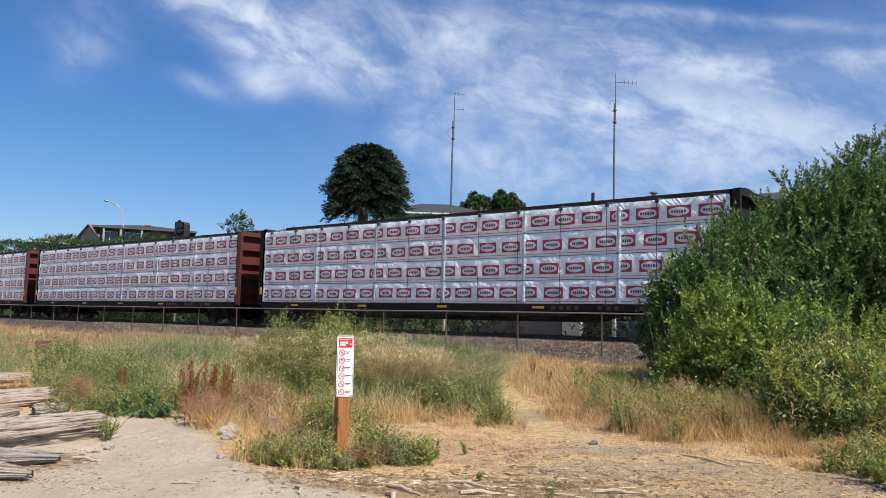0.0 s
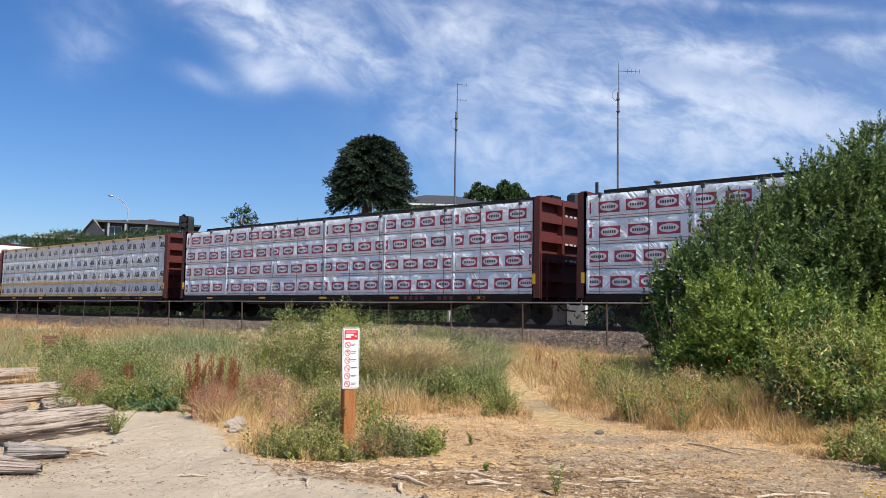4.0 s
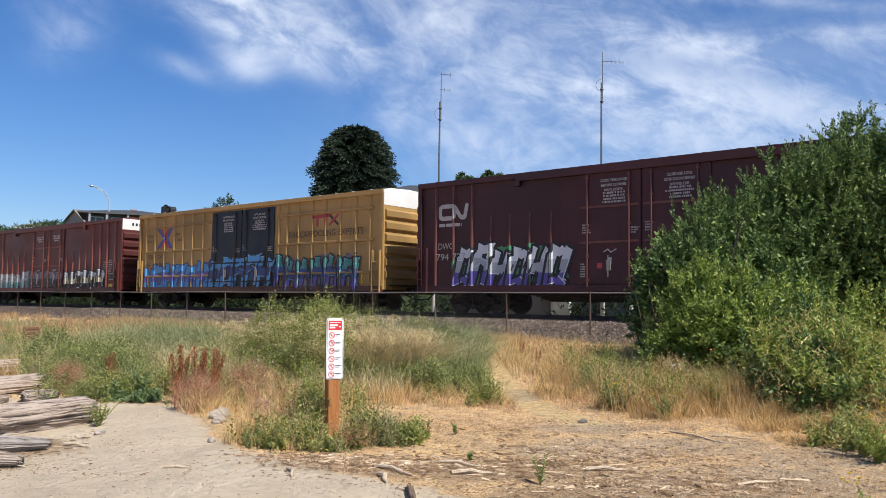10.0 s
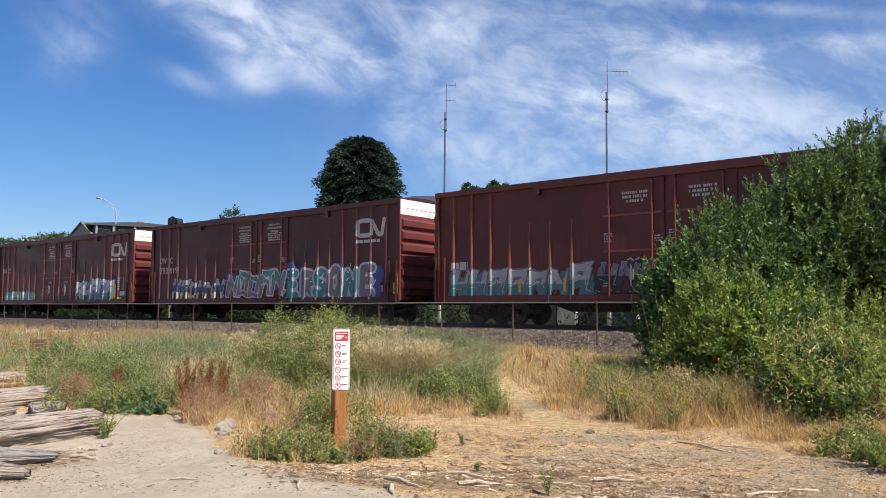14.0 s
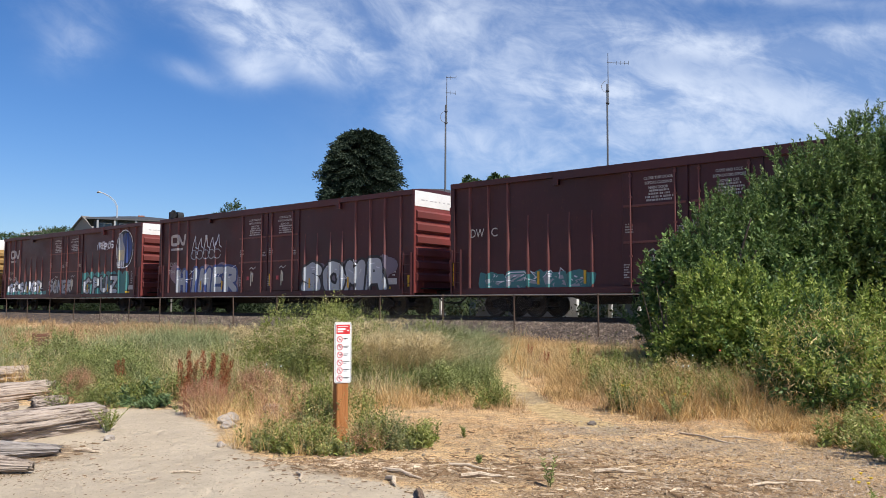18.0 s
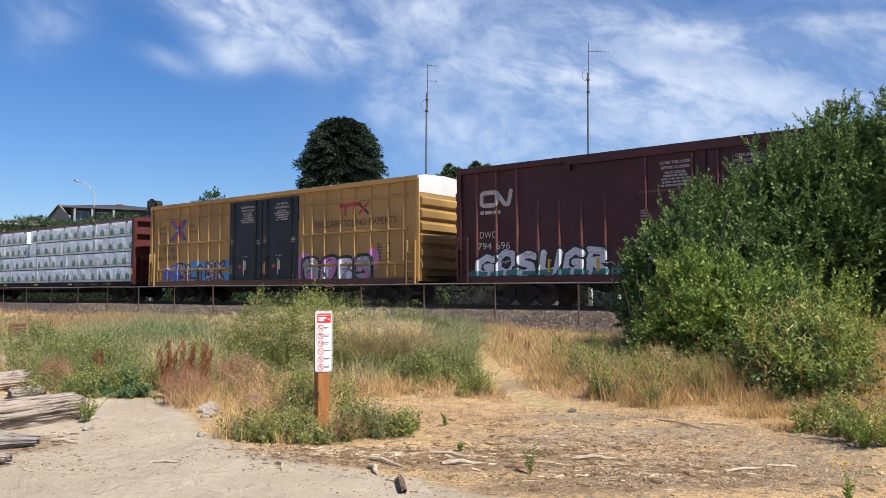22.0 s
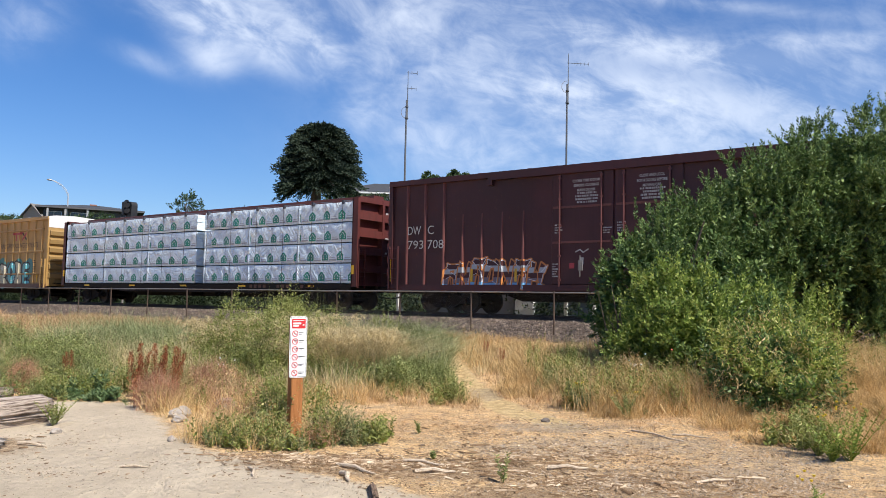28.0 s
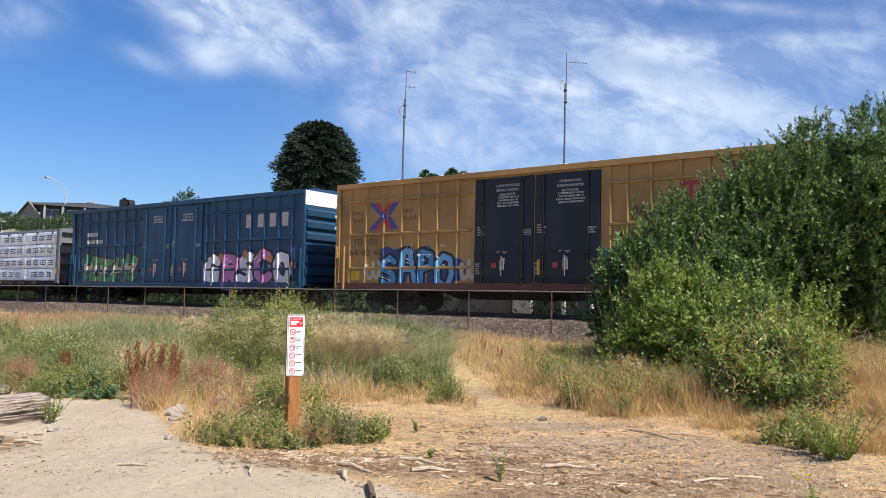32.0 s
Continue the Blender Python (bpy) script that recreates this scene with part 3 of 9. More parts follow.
# ---- mesh helpers ----
class Geo:
    """Collects faces for one mesh, each with a material slot."""

    def __init__(self):
        self.v, self.f, self.k, self.slot = [], [], [], 0

    def poly(self, pts):
        n = len(self.v)
        self.v.extend(tuple(p) for p in pts)
        self.f.append(tuple(range(n, n + len(pts)))), self.k.append(self.slot)

    def faces(self, pts, faces):
        n = len(self.v)
        self.v.extend(tuple(p) for p in pts)
        for f in faces:
            self.f.append(tuple(n + i for i in f)), self.k.append(self.slot)

    def box(self, x0, x1, y0, y1, z0, z1):
        p = [(x, y, z) for z in (z0, z1) for x, y in ((x0, y0), (x1, y0), (x1, y1), (x0, y1))]
        self.faces(p, ((3, 2, 1, 0), (4, 5, 6, 7), (0, 1, 5, 4), (1, 2, 6, 5), (2, 3, 7, 6), (3, 0, 4, 7)))

    def block(self, x0, x1, y0, y1, z0, z1, c):
        """A box with chamfered upright and lying edges."""
        rings = []
        for z, s in ((z0, c), (z0 + c, 0), (z1 - c, 0), (z1, c)):
            a0, a1, b0, b1 = x0 + s, x1 - s, y0 + s, y1 - s
            rings.append([(a0 + c, b0, z), (a1 - c, b0, z), (a1, b0 + c, z), (a1, b1 - c, z), (a1 - c, b1, z), (a0 + c, b1, z), (a0, b1 - c, z), (a0, b0 + c, z)])
        self.rings(rings)

    def rings(self, rings, closed=True, caps=True):
        n, k = len(self.v), len(rings[0])
        for r in rings:
            self.v.extend(tuple(p) for p in r)
        for i in range(len(rings) - 1):
            for j in range(k if closed else k - 1):
                a, b = n + i * k + j, n + i * k + (j + 1) % k
                self.f.append((a, b, b + k, a + k)), self.k.append(self.slot)
        if caps:
            self.f.append(tuple(n + j for j in reversed(range(k)))), self.k.append(self.slot)
            self.f.append(tuple(n + (len(rings) - 1) * k + j for j in range(k))), self.k.append(self.slot)

    def tube(self, path, radii, sides=8):
        path = [Vector(p) for p in path]
        radii = radii if isinstance(radii, (list, tuple)) else [radii] * len(path)
        rings = []
        for i, p in enumerate(path):
            d = (path[min(i + 1, len(path) - 1)] - path[max(i - 1, 0)]).normalized()
            u = d.orthogonal().normalized() if i == 0 or abs(d.dot(u)) > 0.97 else (u - d * u.dot(d)).normalized()
            w = d.cross(u)
            rings.append([p + (u * math.cos(2 * math.pi * j / sides) + w * math.sin(2 * math.pi * j / sides)) * radii[i] for j in range(sides)])
        self.rings(rings)

    def prism(self, outline, axis, a0, a1):
        """An outline of (p, q) drawn along an axis: 'x': (y, z), 'y': (x, z), 'z': (x, y)."""
        put = {"x": lambda a, p, q: (a, p, q), "y": lambda a, p, q: (p, a, q), "z": lambda a, p, q: (p, q, a)}[axis]
        self.rings([[put(a, p, q) for p, q in outline] for a in (a0, a1)])

    def mesh(self, name, mats):
        me = bpy.data.meshes.new(name)
        me.from_pydata(self.v, [], self.f)
        for m in mats:
            me.materials.append(m)
        if len(mats) > 1:
            me.polygons.foreach_set("material_index", self.k)
        me.update()
        return me


def part(name, geo, mats, parent=None, label="", smooth=False):
    mats = mats if isinstance(mats, (list, tuple)) else [mats]
    me = geo.mesh(name, [M[m] if isinstance(m, str) else m for m in mats]) if isinstance(geo, Geo) else geo
    if smooth:
        me.polygons.foreach_set("use_smooth", [True] * len(me.polygons))
    ob = new(name, me)
    ob.parent = parent
    return tagged(ob, label)


def thing(name, label, category, group="", kind="", at=(0, 0, 0)):
    ob = tagged(new(name), label, category, group, kind)
    ob.location = at
    return ob


def array_mesh(name, verts, faces, mat):
    """A mesh from numpy arrays of vertices and equal-sided faces."""
    me = bpy.data.meshes.new(name)
    nv, nf, k = len(verts), len(faces), faces.shape[1]
    me.vertices.add(nv), me.loops.add(nf * k), me.polygons.add(nf)
    me.vertices.foreach_set("co", np.asarray(verts, dtype=np.float32).ravel())
    me.loops.foreach_set("vertex_index", np.asarray(faces, dtype=np.int32).ravel())
    me.polygons.foreach_set("loop_start", np.arange(0, nf * k, k, dtype=np.int32))
    me.update(calc_edges=True)
    me.materials.append(M[mat])
    return me


def unit(v):
    return v / np.maximum(np.linalg.norm(v, axis=-1, keepdims=True), 1e-9)


def leaves(pos, axis, length, width, rng, fold=0.25):
    """Pointed leaves: base, two sides and tip, folded along the rib."""
    n = len(pos)
    axis = unit(axis)
    side = unit(np.cross(axis, unit(rng.normal(size=(n, 3)))))
    nrm = np.cross(side, axis)
    L, W = np.reshape(length, (-1, 1)) * np.ones((n, 1)), np.reshape(width, (-1, 1)) * np.ones((n, 1))
    mid = pos + axis * L * 0.45 + nrm * W * fold
    v = np.stack([pos, mid + side * W / 2, pos + axis * L, mid - side * W / 2], 1).reshape(-1, 3)
    q = np.arange(n)[:, None] * 4
    return v, np.concatenate([q, q + 1, q + 2, q + 3], 1)


def blades(xy, z, height, width, lean, rng, curl=0.5, ang=None):
    """Grass blades: narrow quads that bend over, two pieces each."""
    n = len(xy)
    ang = rng.uniform(0, 2 * np.pi, n) if ang is None else ang
    d = np.stack([np.cos(ang), np.sin(ang), np.zeros(n)], 1)
    wang = rng.uniform(0, 2 * np.pi, n)
    s = np.stack([np.cos(wang), np.sin(wang), np.zeros(n)], 1) * np.reshape(width, (-1, 1)) / 2
    h = np.reshape(height, (-1, 1)) * np.ones((n, 1))
    ln = np.reshape(lean, (-1, 1)) * np.ones((n, 1))
    base = np.concatenate([xy, np.reshape(z, (-1, 1))], 1)
    up = np.array([[0, 0, 1.0]])
    mid = base + up * h * 0.55 + d * h * ln * 0.4
    tip = base + up * h * (1 - 0.25 * ln * curl) + d * h * ln
    v = np.stack([base - s, base + s, mid + s * 0.75, mid - s * 0.75, tip + s * 0.15, tip - s * 0.15], 1).reshape(-1, 3)
    q = np.arange(n)[:, None] * 6
    f = np.concatenate([np.concatenate([q, q + 1, q + 2, q + 3], 1), np.concatenate([q + 3, q + 2, q + 4, q + 5], 1)], 0)
    return v, f


def stack(parts):
    vs, fs, n = [], [], 0
    for v, f in parts:
        vs.append(v), fs.append(f + n)
        n += len(v)
    return np.concatenate(vs), np.concatenate(fs)


def smooth01(v):
    v = np.clip(v, 0, 1)
    return v * v * (3 - 2 * v)


def spot(r, d):
    """A place by its distance d ahead of the viewpoint's mean heading and r to the right of it."""
    return np.stack([0.762 * r - 0.6475 * d, 0.6475 * r + 0.762 * d], -1)


# ---- the ground ----
def ground_z(x, y):
    x, y = np.asarray(x, float), np.asarray(y, float)
    z = 0.55 * smooth01((y - 6) / 13.5) + 0.4 * smooth01((y - 21) / 6)
    z = z - 0.5 * smooth01((-y - 4) / 14)
    z = z + 0.035 * np.sin(x * 1.3 + y * 0.7) * np.sin(y * 1.1 - x * 0.4) * smooth01((y + 2) / 6) * (1 - smooth01((y - 18) / 3))
    foot = 35 + 26 * smooth01((x + 36) / 9)          # the bluff turns back behind the grey house
    rise = smooth01((y - foot) / 9)
    return z + rise * (7.0 + 0.35 * np.sin(x * 0.11) + 0.25 * np.sin(x * 0.31 + 1)) + 1.2 * smooth01((y - foot - 9) / 120)


SAND_EDGE = [(-16, 2.5), (-12.6, 6.1), (-11.9, 6.75), (-11.1, 6.95), (-9.6, 6.35), (-8.6, 5.85), (-7.2, 5.35), (-5.9, 5.35), (-5.1, 5.4), (-4.3, 5.5), (-3.5, 5.4), (-2.6, 5.15), (-1.5, 4.9), (3, 7.2), (14, 13), (30, 10), (30, -26), (-40, -26), (-30, -4)]
TRAIL = [(-5.0, 9.2), (-6.0, 9.75), (-7.0, 10.55), (-7.9, 11.3), (-8.95, 12.4), (-10.15, 13.9), (-10.9, 15.2)]


def seg_dist(px, py, a, b):
    ax, ay, bx, by = *a, *b
    t = np.clip(((px - ax) * (bx - ax) + (py - ay) * (by - ay)) / ((bx - ax) ** 2 + (by - ay) ** 2), 0, 1)
    return np.hypot(px - ax - t * (bx - ax), py - ay - t * (by - ay))


def inside(px, py, ring):
    hit = np.zeros(px.shape, bool)
    for (x0, y0), (x1, y1) in zip(ring, ring[1:] + ring[:1]):
        cross = (y0 > py) != (y1 > py)
        hit ^= cross & (px < (x1 - x0) * (py - y0) / (y1 - y0 + 1e-12) + x0)
    return hit


def sand_cover(px, py):
    d = np.min([seg_dist(px, py, a, b) for a, b in zip(SAND_EDGE, SAND_EDGE[1:] + SAND_EDGE[:1])], 0)
    return np.clip(0.5 + np.where(inside(px, py, SAND_EDGE), d, -d) / 0.7, 0, 1)


def trail_cover(px, py):
    d = np.min([seg_dist(px, py, a, b) for a, b in zip(TRAIL, TRAIL[1:])], 0)
    return np.clip(1.0 - (d - 0.05) / 0.42, 0, 1) * np.clip((16.2 - py) / 3.0, 0, 1)


def gravel_cover(px, py):
    g = np.zeros(px.shape)
    for cx, cy, rx, ry in ((-3.9, 8.7, 1.2, 0.45), (-2.6, 7.6, 1.2, 0.7), (-7.45, 10.9, 0.5, 0.55), (-5.0, 9.1, 0.9, 0.3), (-4.4, 7.85, 0.9, 0.4), (-2.3, 9.0, 0.8, 0.5)):
        u, v = (px - cx) * 0.76 + (py - cy) * 0.65, -(px - cx) * 0.65 + (py - cy) * 0.76
        g = np.maximum(g, np.clip(1.15 - np.hypot(u / rx, v / ry) * 0.65, 0, 0.85))
    return g


def litter_cover(px, py):
    g = np.zeros(px.shape)
    for r, d, rr, rd in ((-0.55, 7.95, 0.9, 0.35), (0.8, 7.95, 1.2, 0.45), (2.3, 7.1, 1.7, 0.55), (1.2, 6.9, 0.9, 0.3), (-4.4, 8.9, 0.5, 0.5)):
        x, y = spot(np.array(r), np.array(d))
        u, v = (px - x) * 0.762 + (py - y) * 0.6475, -(px - x) * 0.6475 + (py - y) * 0.762
        g = np.maximum(g, np.clip(1.25 - np.hypot(u / rr, v / rd) * 0.7, 0, 1))
    return g


def build_ground():
    xs = np.concatenate([[-4000, -1500, -700, -400, -260], np.arange(-200, -48, 4), np.arange(-48, -18, 0.6), np.arange(-18, 4, 0.2), np.arange(4, 40, 3), [60, 120, 300, 900, 4000]])
    ys = np.concatenate([[-4000, -900, -200, -60], np.arange(-24, 0, 2), np.arange(0, 20, 0.2), np.arange(20, 34, 1), np.arange(34, 76, 1), np.arange(76, 240, 12), [400, 900, 4000]])
    X, Y = np.meshgrid(xs, ys)
    v = np.stack([X.ravel(), Y.ravel(), ground_z(X, Y).ravel()], 1)
    nx, ny = len(xs), len(ys)
    i = (np.arange(ny - 1)[:, None] * nx + np.arange(nx - 1)[None]).ravel()[:, None]
    me = array_mesh("ground", v, np.concatenate([i, i + 1, i + 1 + nx, i + nx], 1), "ground")
    col = np.ones((len(v), 4), np.float32)
    col[:, 0], col[:, 1], col[:, 2] = sand_cover(v[:, 0], v[:, 1]), gravel_cover(v[:, 0], v[:, 1]), trail_cover(v[:, 0], v[:, 1])
    col[:, 3] = smooth01((v[:, 1] - 27.5) / 2.5)
    layer = me.color_attributes.new("cover", "FLOAT_COLOR", "POINT")
    layer.data.foreach_set("color", col.ravel())
    col[:, :3] = litter_cover(v[:, 0], v[:, 1])[:, None]
    layer = me.color_attributes.new("litter", "FLOAT_COLOR", "POINT")
    layer.data.foreach_set("color", col.ravel())
    me.polygons.foreach_set("use_smooth", [True] * len(me.polygons))
    tagged(new("ground", me), "sandy beach path and sunburnt grassy ground below a bluff", "ground", kind="structure")


build_ground()

# ---- the railway ----
RAIL_Z, TRACK_Y = 1.28, 25.05


def build_track():
    g = Geo()
    x0, x1 = -420, 330
    cuts = list(np.arange(-60, 6, 0.5))
    for a, b in zip([x0] + cuts, cuts + [x1]):
        g.slot = 0
        o = [(20.1, 0.42), (22.6, 1.04), (23.4, 1.1), (26.7, 1.1), (27.6, 1.04), (29.4, 0.75)]
        for (ya, za), (yb, zb) in zip(o, o[1:]):
            g.poly([(a, ya, za), (b, ya, za), (b, yb, zb), (a, yb, zb)])
    bed = part("ballast_bed", g, "ballast")
    tagged(bed, "grey-brown crushed stone railway embankment", "ballast", kind="structure")
    rng = np.random.default_rng(5)
    n = 19000
    x, t = rng.uniform(-46, -4, n), rng.uniform(0, 1, n) ** 0.9
    y = 20.3 + t * 3.3
    z = np.where(y < 22.6, 0.42 + (y - 20.1) * 0.248, 1.04 + (y - 22.6) * 0.07) + 0.01
    base = np.stack([x, y, z], 1)
    r = rng.uniform(0.022, 0.05, (n, 1))
    dirs = np.array([[1, 0, 0], [0, 1, 0], [-1, 0, 0], [0, -1, 0], [0, 0, 1]], float)
    pts = base[:, None] + dirs[None] * r[:, None] * rng.uniform(0.6, 1.3, (n, 5, 1)) + rng.normal(0, 0.006, (n, 5, 3))
    q = np.arange(n)[:, None] * 5
    tri = np.concatenate([np.concatenate([q + a, q + b, q + 4], 1) for a, b in ((0, 1), (1, 2), (2, 3), (3, 0))], 0)
    ob = new("ballast_stones", array_mesh("ballast_stones", pts.reshape(-1, 3), tri, "stones"))
    tagged(ob, "loose crushed stones on the railway bank", "stones", kind="stuff")
    track = thing("railway_track", "steel rails on dark wooden ties in stone ballast", "railway", kind="structure")
    for yc in (TRACK_Y - 0.75, TRACK_Y + 0.75):
        g = Geo()
        prof = [(-0.07, 0), (0.07, 0), (0.07, 0.015), (0.012, 0.035), (0.012, 0.12), (0.036, 0.135), (0.036, 0.17), (-0.036, 0.17), (-0.036, 0.135), (-0.012, 0.12), (-0.012, 0.035), (-0.07, 0.015)]
        g.prism([(yc + p, RAIL_Z - 0.17 + q) for p, q in prof], "x", -420, 330)
        part("rail", g, "rail", track)
    g = Geo()
    g.block(-0.11, 0.11, -1.3, 1.3, -0.16, 0, 0.01)
    me = g.mesh("tie", [M["tie"]])
    for i in range(120):
        ob = part("tie", me, "tie", track)
        ob.location = (-64 + i * 0.55, TRACK_Y, RAIL_Z - 0.165)


build_track()


def build_fence():
    y, top, foot = 21.45, 2.03, 0.55
    fence = thing("chain_link_fence", "low rusty chain-link fence along the railway bank", "fence", at=(0, y, 0))
    g = Geo()
    g.tube([(0, 0, 0), (0, 0, top - foot)], 0.028, 8)
    g.tube([(0, 0, top - foot), (0, 0, top - foot + 0.03)], [0.036, 0.02], 8)
    post = g.mesh("post", [M["rusty_post"]])
    for i in range(32):
        ob = part("post", post, "rusty_post", fence)
        ob.location = (-85.0 + i * 3.05 - 0.19, random.uniform(-0.02, 0.02), foot)
        ob.rotation_euler = (radians(random.uniform(-1, 1)), radians(random.uniform(-1.2, 1.2)), 0)
    g = Geo()
    g.tube([(-86 + i * 3.05, 0, top - 0.01 + random.uniform(-0.015, 0.015)) for i in range(33)], 0.021, 8)
    part("top_rail", g, "galv", fence, "grey steel top rail")
    g = Geo()
    lo, hi = foot + 0.08, top - 0.02
    for s in (1, -1):
        for i in range(250):
            x = -27 + i * 0.09
            a, b = (x, lo), (x + s * (hi - lo), hi)
            w = 0.001
            g.poly([(a[0] - w, 0.004 * s, a[1]), (a[0] + w, 0.004 * s, a[1]), (b[0] + w, 0.004 * s, b[1]), (b[0] - w, 0.004 * s, b[1])])
    part("chain_mesh", g, "galv", fence)


build_fence()


# ---- rolling stock ----
NEAR = -1.6       # the side towards the beach, in a car's own space
BODY = 18.72


def glyph_text(text, size, bold=0.0):
    cu = bpy.data.curves.new("lettering", "FONT")
    cu.body, cu.size, cu.offset, cu.align_x = text, size, bold, "LEFT"
    cu.resolution_u = 3
    ob = new("lettering", cu)
    me = bpy.data.meshes.new_from_object(ob.evaluated_get(bpy.context.evaluated_depsgraph_get()))
    bpy.data.objects.remove(ob), bpy.data.curves.remove(cu)
    return me


def lettering(parent, text, x, z, size, mat, y=NEAR, width=None, name="lettering", bold=0.0, end=False):
    """Words on a car's side (or on its east end), set by their lower left corner."""
    me = glyph_text(text, size, bold)
    co = np.empty(len(me.vertices) * 3)
    me.vertices.foreach_get("co", co)
    co = co.reshape(-1, 3)
    k = 1.0 if width is None else width / max(co[:, 0].max() - co[:, 0].min(), 1e-6)
    px, pz = (co[:, 0] - co[:, 0].min()) * k, co[:, 1]
    out = np.stack([np.full(len(co), y), x + px, z + pz], 1) if end else np.stack([x + px, np.full(len(co), y), z + pz], 1)
    me.vertices.foreach_set("co", out.ravel())
    me.materials.clear(), me.materials.append(M[mat])
    me.update()
    return part(name, me, mat, parent)


def clip_x(pts, x0, x1):
    for lim, keep in ((x0, 1), (x1, -1)):
        out = []
        for (ax, az), (bx, bz) in zip(pts, pts[1:] + pts[:1]):
            ina, inb = (ax - lim) * keep >= 0, (bx - lim) * keep >= 0
            if ina:
                out.append((ax, az))
            if ina != inb:
                t = (lim - ax) / (bx - ax)
                out.append((lim, az + t * (bz - az)))
        pts = out
        if len(pts) < 3:
            return []
    return pts


class Paint:
    """Flat paint on a ribbed side: shapes laid over the panel and over the ribs that they cross."""

    def __init__(self, panel_y, rib_y, ribs, rib_w, zmin=0.0):
        self.g, self.mats, self.py, self.ry, self.ribs, self.rw, self.lift, self.zmin = Geo(), [], panel_y, rib_y, ribs, rib_w, 0.004, zmin

    def shape(self, mat, pts, step=0.00008):
        if mat not in self.mats:
            self.mats.append(mat)
        self.g.slot = self.mats.index(mat)
        self.lift += step
        area = sum(a[0] * b[1] - b[0] * a[1] for a, b in zip(pts, pts[1:] + pts[:1]))
        if area < 0:
            pts = pts[::-1]
        xs = [p[0] for p in pts]
        self.g.poly([(x, self.py - self.lift, z) for x, z in pts])
        for r in self.ribs:
            if r + self.rw / 2 > min(xs) and r - self.rw / 2 < max(xs):
                c = clip_x(pts, r - self.rw / 2, r + self.rw / 2)
                if c:
                    self.g.poly([(x, self.ry - self.lift, z) for x, z in c])
            for sd in (-1, 1):       # the sloping flanks
                a, b = r + sd * self.rw / 2, r + sd * self.rw * 1.2
                c = clip_x(pts, min(a, b), max(a, b)) if max(a, b) > min(xs) and min(a, b) < max(xs) else []
                if c:
                    self.g.poly([(x + sd * self.lift, self.ry + (x - a) / (b - a) * (self.py - self.ry) - self.lift, z) for x, z in c])

    def oval(self, mat, cx, cz, rx, rz, n=18, a0=0, a1=2 * math.pi):
        self.shape(mat, [(cx + rx * math.cos(a0 + (a1 - a0) * i / n), cz + rz * math.sin(a0 + (a1 - a0) * i / n)) for i in range(n)])

    def stroke(self, mat, line, w):
        for (ax, az), (bx, bz) in zip(line, line[1:]):
            d = math.hypot(bx - ax, bz - az) or 1e-6
            nx, nz = -(bz - az) / d * w / 2, (bx - ax) / d * w / 2
            self.shape(mat, [(ax + nx, az + nz), (ax - nx, az - nz), (bx - nx, bz - nz), (bx + nx, bz + nz)], 0.00001)
        for x, z in line:
            self.shape(mat, [(x + w / 2 * math.cos(k * math.pi / 4), z + w / 2 * math.sin(k * math.pi / 4)) for k in range(8)], 0.00001)
        self.lift += 0.0002

    def bars(self, mat, x, z, w, h, rows, rng, gap=0.85, align=0.0):
        """Small writing that cannot be read: broken bars in rows."""
        rh = h / (rows + gap * (rows - 1))
        small = rh < 0.11
        for r in range(rows):
            zz = z + h - rh - r * rh * (1 + gap)
            ww = w * rng.uniform(0.6, 1.0)
            xx = x + (w - ww) * align
            while xx < x + (w - ww) * align + ww - 0.02:
                l = min(rng.uniform(0.4, 0.95) * rh if small else rng.uniform(0.08, 0.3) * w, x + (w - ww) * align + ww - xx)
                self.shape(mat, [(xx, zz), (xx + l, zz), (xx + l, zz + rh), (xx, zz + rh)], 0.00001)
                xx += l + (0.28 * rh * (3.0 if rng.random() < 0.18 else 1.0) if small else 0.03 * w)

    def done(self, parent, name, label=""):
        if self.g.f:
            ob = part(name, self.g, self.mats, parent, label)
            if name in ("door_stencil", "graffiti"):
                ob["kind"] = "stuff"
            return ob


